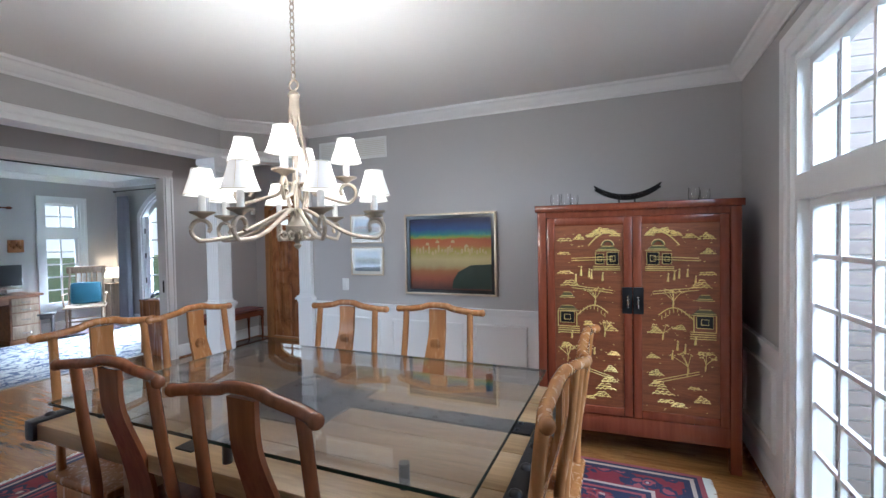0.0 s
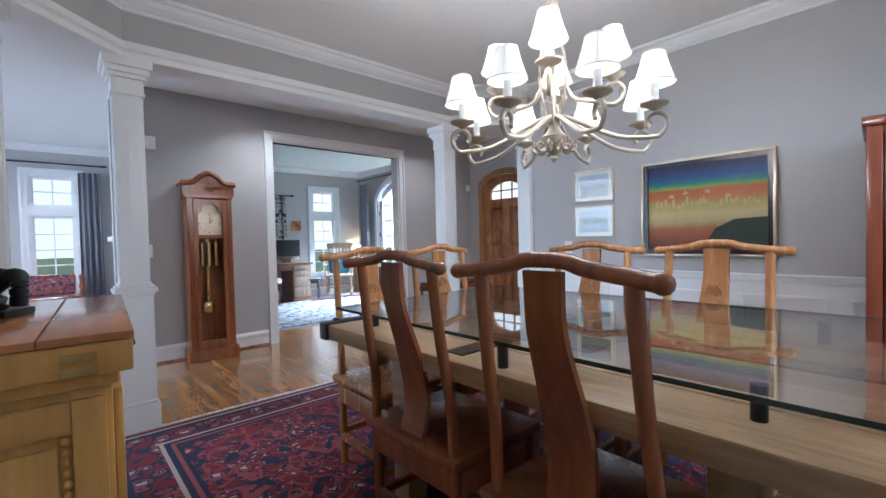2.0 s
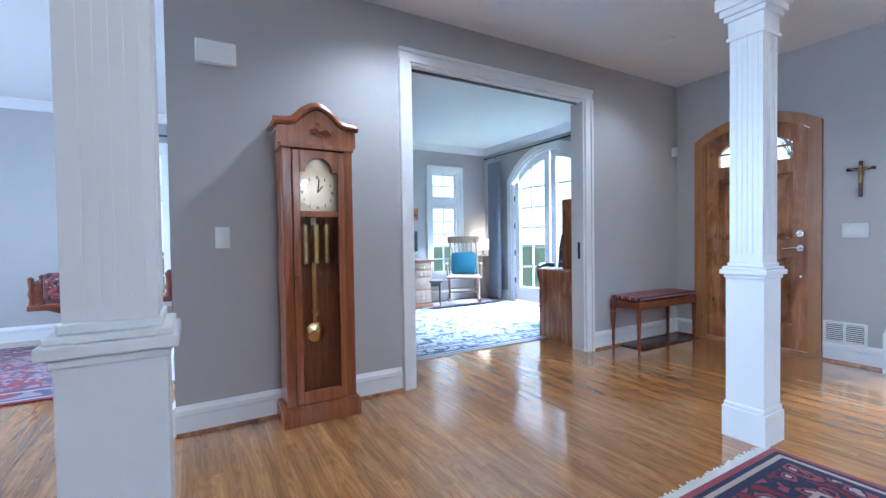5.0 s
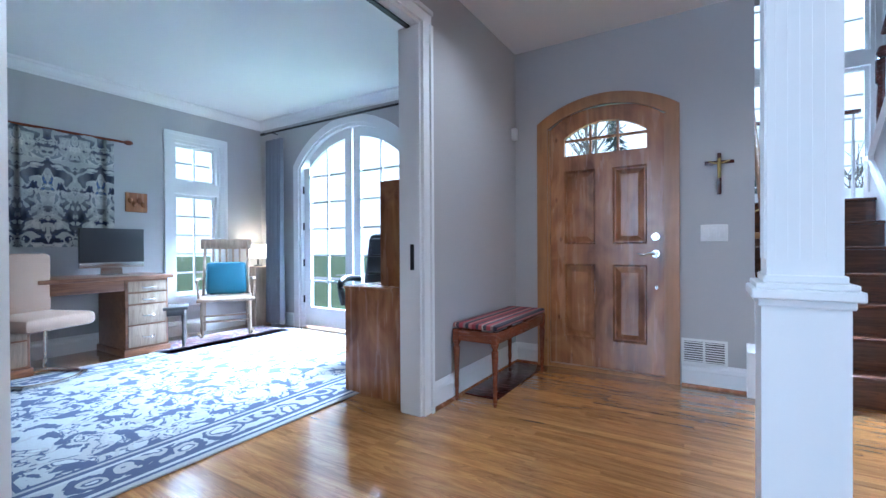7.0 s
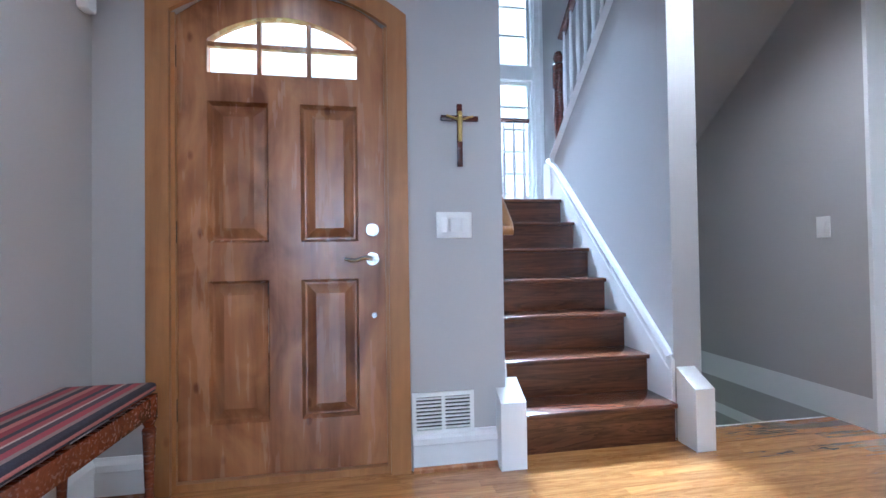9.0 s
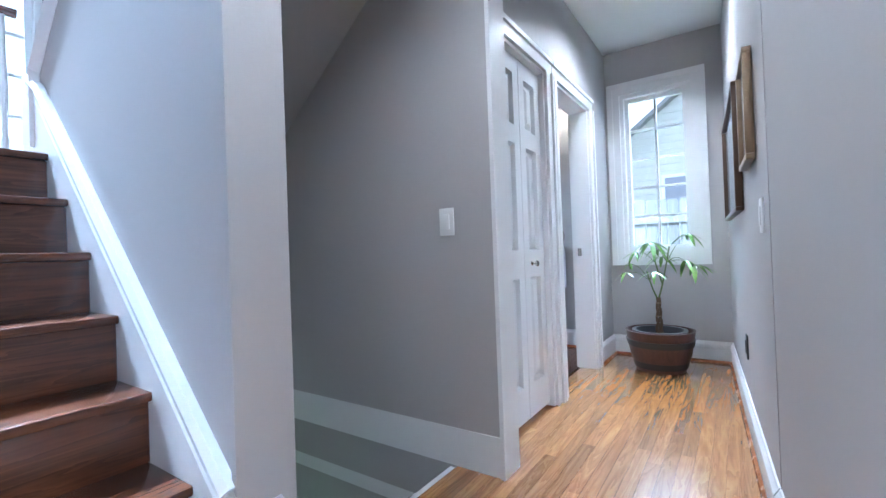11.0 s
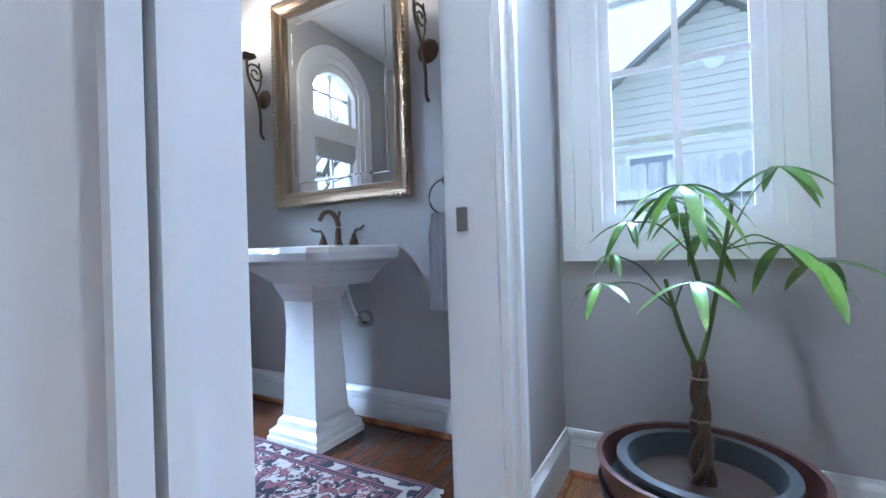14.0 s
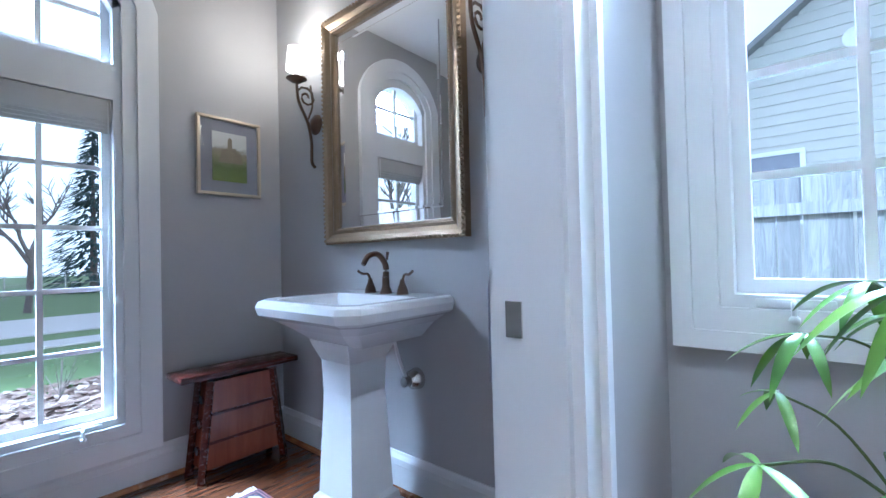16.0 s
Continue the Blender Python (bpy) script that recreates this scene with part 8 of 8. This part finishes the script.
KILIM = rug_material("kilim_cushion_cloth", (0.3, 0.05, 0.06), (0.04, 0.04, 0.07), (0.35, 0.12, 0.1), (0.55, 0.5, 0.45), (0.3, 0.2), 0.07, False)
for s in (-1, 1):
    for y in (-0.18, 0.16):
        bm = B()
        tube(bm, bend([(s * 0.52, y * 1.2, 0.0), (s * 0.3, y * 1.1, 0.15), (s * 0.2, y, 0.3), (s * 0.45, y, 0.42)], 5), 0.03, 8)
        part("scroll_leg", bm, BENCHWOOD, lb)
bm = B()
box(bm, -0.6, 0.6, -0.24, 0.22, 0.4, 0.46, 0.01)
part("seat", bm, BENCHWOOD, lb)
for s in (-1, 1):
    bm = B()
    for y in (-0.2, 0.18):
        lathe(bm, [(0.025, 0.45), (0.018, 0.52), (0.03, 0.56), (0.018, 0.62), (0.028, 0.72), (0.0, 0.74)], (s * 0.57, y, 0), 10)
    for k in range(5):
        cyl(bm, (s * 0.57, -0.15 + 0.075 * k, 0.46), (s * 0.57, -0.15 + 0.075 * k, 0.66), 0.01)
    tube(bm, [(s * 0.57, -0.2, 0.67), (s * 0.57, 0.18, 0.67)], 0.018, 6)
    part("arm", bm, BENCHWOOD, lb)
for x, r in ((-0.28, 10), (0.25, -8)):
    bm = B()
    box(bm, -0.26, 0.26, -0.05, 0.05, -0.15, 0.15, 0.04)
    solid("cushion", bm, KILIM, "red and black kilim cushion on the carved bench", "cushion", "thing", pose(-7.95, -0.45, 0, 0, 0, 90) @ pose(x, 0.1, 0.61, -15, 0, r), True)
mt = thing("fireplace_mantel", pose(-6.4, 0.6, 0), "white painted fireplace mantel", "mantel", kind="structure")
bm = B()
box(bm, -0.8, 0.8, -0.22, 0.0, 1.2, 1.26, 0.006)
box(bm, -0.76, 0.76, -0.17, 0.0, 1.14, 1.2, 0.01)
part("shelf", bm, TRIM, mt)
bm = B()
for s in (-1, 1):
    box(bm, s * 0.6 - 0.11, s * 0.6 + 0.11, -0.12, 0.0, 0.0, 1.14, 0.006)
box(bm, -0.49, 0.49, -0.11, 0.0, 0.85, 1.14, 0.006)
part("surround", bm, TRIM, mt)
bm = B()
box(bm, -0.49, 0.49, -0.012, 0.0, 0.0, 0.85)
part("firebox", bm, BLACK, mt, smooth=False)
vz = thing("ginger_jar", pose(-7.3, 0.3, 0), "blue and white porcelain jar on the floor", "jar")
BLUEWHITE = rug_material("blue_and_white_glaze", (0.6, 0.62, 0.66), (0.06, 0.1, 0.28), (0.3, 0.36, 0.5), (0.2, 0.28, 0.5), (0.3, 0.3), 0.05, False)
bm = B()
lathe(bm, [(0.0, 0.0), (0.09, 0.0), (0.12, 0.1), (0.15, 0.25), (0.13, 0.36), (0.07, 0.4), (0.08, 0.42), (0.06, 0.46), (0.0, 0.48)], seg=24)
part("jar", bm, BLUEWHITE, vz)
cv = thing("mantel_candle", pose(-6.0, 0.48, 1.26), "white candle on the mantel", "candle")
bm = B()
cyl(bm, (0, 0, 0), (0, 0, 0.1), 0.035)
part("candle", bm, PLASTIC, cv)

# ---- outdoors ----
bm = B()
box(bm, -1500, 1500, -1500, 1500, -0.7, -0.5)
gr = solid("ground", bm, GRASS, "spring lawn", "ground")
bm = B()
box(bm, -20, 20, 17.5, 21.5, -0.5, -0.47)
solid("road", bm, CONCRETE, "pale concrete street", "road")
bm = B()
box(bm, -20, 20, 15.3, 16.2, -0.5, -0.47)
solid("pavement", bm, CONCRETE, "pale concrete footpath", "pavement")
bm = B()
box(bm, -2.2, 2.2, 8.2, 11.6, -0.5, -0.4, 0.02)
mb = solid("mulch_bed", bm, MULCH, "wood chip mulch bed under the window", "mulch", "stuff")
random.seed(21)
bm = B()
for i in range(2600):
    x, y = random.uniform(-2.0, 2.1), random.uniform(8.3, 11.5)
    w, l = random.uniform(0.015, 0.035), random.uniform(0.04, 0.09)
    m = Matrix.Translation((x, y, -0.395)) @ Euler((random.uniform(-0.4, 0.4), random.uniform(-0.4, 0.4), random.uniform(0, 6.28))).to_matrix().to_4x4()
    vs = [bm.verts.new(m @ Vector(p)) for p in ((-l, -w, 0), (l, -w, 0), (l, w, 0.006), (-l, w, 0.006))]
    bm.faces.new(vs)
CHIP = Mat("loose_bark_chips", 0.9)
gi = CHIP.t.nodes.new("ShaderNodeNewGeometry")
CHIP.color(CHIP.ramp(gi.outputs["Random Per Island"], [(0, (0.12, 0.07, 0.05)), (0.6, (0.3, 0.22, 0.17)), (1, (0.5, 0.42, 0.36))]))
solid("bark_chips", bm, CHIP.m, "loose brown bark chips", "mulch", "stuff")
TWIG = plain("grey_bark", (0.16, 0.13, 0.115), 0.9, 0, 0.3, 20, 0.5)
NEEDLE = plain("blue_spruce_needles", (0.05, 0.085, 0.075), 0.8, 0, 0.4, 10, 0.3)
BUD = plain("pale_spring_buds", (0.3, 0.32, 0.24), 0.8, 0, 0.3)


def bare_tree(x, y, h, seed, label):
    rnd = random.Random(seed)
    o = thing("tree", pose(x, y, -0.5), label, "tree")
    tw, bu = B(), B()

    def grow(p, d, L, r, depth):
        q = p + d * L
        tube(tw, [p, (p + q) / 2 + Vector((rnd.uniform(-1, 1), rnd.uniform(-1, 1), 0)) * L * 0.06, q], r, 5, 1.0, r * 0.65)
        if depth == 0:
            for k in range(3):
                c = p.lerp(q, rnd.random()) + Vector((rnd.uniform(-0.05, 0.05), rnd.uniform(-0.05, 0.05), rnd.uniform(-0.05, 0.05)))
                a = rnd.uniform(0.02, 0.04)
                bu.faces.new([bu.verts.new(c + Vector(v) * a) for v in ((-1, 0, -0.6), (1, 0.4, 0), (0, -0.3, 1))])
            return
        for k in range(3 if depth > 1 else 4):
            e = (d + Vector((rnd.uniform(-0.8, 0.8), rnd.uniform(-0.8, 0.8), rnd.uniform(-0.1, 0.5)))).normalized()
            grow(p.lerp(q, rnd.uniform(0.55, 1.0)), e, L * rnd.uniform(0.6, 0.8), r * 0.6, depth - 1)

    grow(Vector((0, 0, 0)), Vector((0.05, 0, 1)), h * 0.32, h * 0.018, 4)
    part("trunk", tw, TWIG, o, "bare grey trunk and limbs")
    part("crown", bu, BUD, o, "sparse spring buds", smooth=False)


def spruce(x, y, h, seed):
    rnd = random.Random(seed)
    o = thing("tree", pose(x, y, -0.5), "blue-green spruce with layered drooping boughs", "tree")
    bm = B()
    cyl(bm, (0, 0, 0), (0, 0, h), h * 0.02, 0.02, 8)
    part("trunk", bm, TWIG, o)
    bm = B()
    for i in range(1500):
        t = rnd.random() ** 0.7
        z = h * (0.04 + 0.94 * (1 - t))
        a = rnd.uniform(0, 6.28)
        R = h * 0.25 * t * rnd.uniform(0.45, 1.1)
        d = Vector((math.cos(a), math.sin(a), -0.3))
        s = Vector((-math.sin(a), math.cos(a), 0))
        c = Vector((0, 0, z)) + d * R
        L, w = rnd.uniform(0.25, 0.55), rnd.uniform(0.06, 0.14)
        v = [bm.verts.new(c - d * L * 0.5), bm.verts.new(c + s * w), bm.verts.new(c + d * L + Vector((0, 0, -0.1))), bm.verts.new(c - s * w)]
        bm.faces.new(v)
    part("crown", bm, NEEDLE, o, smooth=False)


spruce(-4.5, 29, 9, 2)
spruce(-9.0, 33, 11, 3)
spruce(6.0, 36, 10, 4)
spruce(-1.2, 34, 8, 8)
bare_tree(2.0, 24, 6.5, 5, "bare spring tree on the lawn across the street")
bare_tree(-0.8, 26, 7, 6, "bare spring tree with a leaning trunk")
bare_tree(-6.5, 14, 7, 9, "bare spring tree in the front yard")
SHRUB = plain("green_shrub_leaves", (0.07, 0.13, 0.035), 0.7, 0, 0.4)
for q, (x, y) in enumerate(((0.1, 10.2), (0.9, 10.8), (-0.5, 10.6))):
    rnd = random.Random(40 + q)
    o = thing("shrub", pose(x, y, -0.4), "small sprouting shrub in the mulch bed", "shrub")
    bm = B()
    for k in range(7):
        tube(bm, [(0, 0, 0), (rnd.uniform(-0.2, 0.2), rnd.uniform(-0.2, 0.2), rnd.uniform(0.25, 0.55))], 0.004, 4)
    part("stems", bm, TWIG, o)
    bm = B()
    for k in range(120):
        c = Vector((rnd.gauss(0, 0.11), rnd.gauss(0, 0.11), rnd.uniform(0.05, 0.5)))
        a = rnd.uniform(0.012, 0.03)
        bm.faces.new([bm.verts.new(c + Vector((rnd.uniform(-1, 1), rnd.uniform(-1, 1), rnd.uniform(-1, 1))) * a) for _ in range(3)])
    part("leaves", bm, SHRUB, o, smooth=False)
# glowing ring added in the far distance for the bright overcast sky
SKYGLOW = glowing("glowing_overcast_backdrop", (0.88, 0.94, 1.0), 0.62)
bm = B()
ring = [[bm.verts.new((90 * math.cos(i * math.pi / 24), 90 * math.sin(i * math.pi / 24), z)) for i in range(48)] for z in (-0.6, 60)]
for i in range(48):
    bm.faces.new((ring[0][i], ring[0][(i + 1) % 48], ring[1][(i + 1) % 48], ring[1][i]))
solid("backdrop", bm, SKYGLOW, "glowing ring added for the overcast sky far off", "backdrop")
# chain link fence line across the street
fl = thing("chain_fence", pose(0, 31, -0.5), "low grey metal fence across the street", "fence")
for i in range(17):
    bm = B()
    cyl(bm, (-16 + 2 * i, 0, 0), (-16 + 2 * i, 0, 1.1), 0.03)
    part("post", bm, STEEL, fl)
bm = B()
for z in (0.3, 0.7, 1.08):
    cyl(bm, (-16, 0, z), (16, 0, z), 0.015)
part("rail", bm, STEEL, fl)
# wooden fence and neighbouring house east of the hall
wf = thing("wooden_fence", pose(4.2, 0, -0.5), "weathered grey dog-eared board fence", "fence")
bm = B()
prism(bm, [(-0.068, 0.0), (0.068, 0.0), (0.068, 2.06), (0.045, 2.1), (-0.045, 2.1), (-0.068, 2.06)], -0.01, 0.01)
bme = mesh_of("board", bm, FENCE)
for i in range(70):
    b = new("board", bme)
    b.parent = wf
    b.matrix_basis = pose(0, -1.5 + 0.145 * i, random.uniform(-0.01, 0.01), 0, random.uniform(-0.4, 0.4), 90)
for z in (0.35, 1.75):
    bm = B()
    box(bm, -0.06, -0.02, -1.6, 8.7, z, z + 0.09)
    part("rail", bm, FENCE, wf, smooth=False)
for i in range(5):
    bm = B()
    box(bm, -0.12, -0.03, -1.4 + 2.4 * i, -1.31 + 2.4 * i, 0, 1.95)
    part("post", bm, FENCE, wf, smooth=False)
SIDING = plain("cream_siding_paint", (0.6, 0.58, 0.52), 0.7, 0, 0.03)
ROOF = plain("grey_shingle", (0.3, 0.29, 0.29), 0.9, 0, 0.2, 30, 0.5)
hs = thing("neighbour_house", pose(13.0, 3.9, -0.5), "cream clapboard house with a gable roof", "house")
bm = B()
prism(bm, [(-4, 0), (4, 0), (4, 3.2), (0, 6.2), (-4, 3.2)], -3, 3)
bmesh.ops.transform(bm, matrix=Matrix.Rotation(math.pi / 2, 4, "Z"), verts=bm.verts)
wl = part("wall", bm, SIDING, hs, smooth=False)
for i in range(32):
    z = 0.15 + 0.19 * i
    w = 4.0 if z < 3.2 else 4.0 * (6.2 - z) / 3.0
    if w > 0.2:
        bm = B()
        box(bm, -3.025, -2.995, -w, w, z, z + 0.18)
        for v in bm.verts:
            if v.co.x < -3.01 and v.co.z > z + 0.1:
                v.co.x += 0.02
        part("clapboard", bm, SIDING, wl, smooth=False)
bm = B()
for s in (-1, 1):
    q = [(-3.3, s * 4.35, 2.95), (3.3, s * 4.35, 2.95), (3.3, 0, 6.25), (-3.3, 0, 6.25)]
    a = [bm.verts.new(p) for p in q]
    b = [bm.verts.new((p[0], p[1], p[2] + 0.12)) for p in q]
    bm.faces.new(a)
    bm.faces.new(list(reversed(b)))
    for i in range(4):
        bm.faces.new((a[i], a[(i + 1) % 4], b[(i + 1) % 4], b[i]))
part("roof", bm, ROOF, hs, smooth=False)
for y, z in ((1.2, 2.0), (-1.6, 2.0)):
    bm = B()
    for q in ((y - 0.5, y + 0.5, z - 0.08, z), (y - 0.5, y + 0.5, z + 1.2, z + 1.28), (y - 0.5, y - 0.42, z, z + 1.2), (y + 0.42, y + 0.5, z, z + 1.2)):
        box(bm, -3.06, -3.02, q[0], q[1], q[2], q[3])
    wn = part("window", bm, TRIM, hs, smooth=False)
    bm = B()
    box(bm, -3.04, -3.03, y - 0.42, y + 0.42, z, z + 1.2)
    part("pane", bm, GREYMAT, wn, smooth=False)
bm = B()
lathe(bm, [(0.0, 0.0), (0.16, 0.0), (0.18, 0.03), (0.0, 0.03)], (-3.04, 0, 5.0), 20, Matrix.Rotation(-math.pi / 2, 4, "Y"))
part("gable_vent", bm, TRIM, hs, smooth=False)
# brick return beside the dining window
BRICK = plain("grey_brown_brick", (0.3, 0.25, 0.23), 0.85, 0, 0.3, 20, 0.5)
br = thing("brick_pier", pose(1.62, 2.6, -0.5), "brick pier outside the dining window", "brick pier", kind="structure")
bm = B()
box(bm, -0.19, 0.19, -0.14, 0.14, 0.0, 3.3)
part("mortar", bm, CONCRETE, br, smooth=False)
bm = B()
box(bm, -0.098, 0.098, -0.148, 0.148, 0.0, 0.06)
brm = mesh_of("brick", bm, BRICK)
for i in range(46):
    for s in (-1, 1):
        b = new("brick", brm)
        b.parent = br
        b.location = (s * 0.103, 0.0, 0.01 + 0.071 * i)

# ---- floor strips ----
random.seed(31)
PW = 0.0572
bm = B()
box(bm, -0.5, 0.5, -PW / 2 + 0.0006, PW / 2 - 0.0006, -0.0125, 0.0)
stripme = []
for L in (0.6, 0.9, 1.2, 1.6):
    t = bm.copy()
    for v in t.verts:
        v.co.x *= L
    stripme.append((L, mesh_of("floor_strip", t, OAK)))
bm.free()
rest = ([], [])
count = 0


def lay(x0, x1, y0, y1):
    global count
    y = y0 + PW / 2
    while y < y1:
        x = x0 - random.uniform(0, 0.8)
        while x < x1:
            L, me = random.choice(stripme)
            a, b = max(x, x0), min(x + L, x1)
            near = -4.77 < (a + b) / 2 < 1.0 and 3.05 < y < 4.9
            if count < 298 and near and a == x and b == x + L:
                o = new("floor_strip", me)
                o.parent = floor
                o.location = ((a + b) / 2, y, random.uniform(-0.0003, 0.0003))
                count += 1
            elif b - a > 0.02:
                k = len(rest[0])
                h = random.uniform(-0.0003, 0.0003)
                rest[0].extend([(a + 0.0005, y - PW / 2 + 0.0005, h), (b - 0.0005, y - PW / 2 + 0.0005, h), (b - 0.0005, y + PW / 2 - 0.0005, h), (a + 0.0005, y + PW / 2 - 0.0005, h)])
                rest[1].append((k, k + 1, k + 2, k + 3))
            x += L
        y += PW


lay(-4.77, 1.25, 0.0, 4.92)
lay(-3.1, -1.15, 4.92, 5.05)
lay(-0.06, 0.66, 4.92, 5.05)
lay(-4.77, 1.25, -0.42, 0.0)
lay(-8.43, -4.77, 0.74, 4.99)
lay(-8.43, -2.55, -4.0, 0.6)
lay(-4.91, -4.77, 0.6, 0.74)
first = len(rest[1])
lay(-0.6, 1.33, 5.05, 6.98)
me = bpy.data.meshes.new("floor_strips")
me.from_pydata(rest[0], [], rest[1])
OAK2 = wood("oak_strip_floor_far", (0.2, 0.08, 0.022), (0.46, 0.23, 0.075), 0.16, "x", 1.0, False, 0.03)
nt = OAK2.node_tree
geo = nt.nodes.new("ShaderNodeNewGeometry")
hue = nt.nodes.new("ShaderNodeHueSaturation")
mr_ = nt.nodes.new("ShaderNodeMapRange")
mr_.inputs["To Min"].default_value, mr_.inputs["To Max"].default_value = 0.8, 1.2
nt.links.new(geo.outputs["Random Per Island"], mr_.inputs[0])
nt.links.new(mr_.outputs[0], hue.inputs["Value"])
bsdf = nt.nodes["Principled BSDF"]
bsdf.inputs["Coat Weight"].default_value, bsdf.inputs["Coat Roughness"].default_value = 0.8, 0.12
nt.links.new(bsdf.inputs["Base Color"].links[0].from_socket, hue.inputs["Color"])
nt.links.new(hue.outputs[0], bsdf.inputs["Base Color"])
me.materials.append(OAK2)
# powder room strips: same oak, the room's shade put into a darker colour
me.materials.append(wood("shaded_bath_oak", (0.045, 0.015, 0.008), (0.13, 0.05, 0.022), 0.22, "x", 1.0, False, 0.03))
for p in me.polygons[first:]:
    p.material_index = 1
fo = new("floor_strips", me)
fo.parent = floor
tagged(fo, "honey oak floor strips", "", "", "stuff")
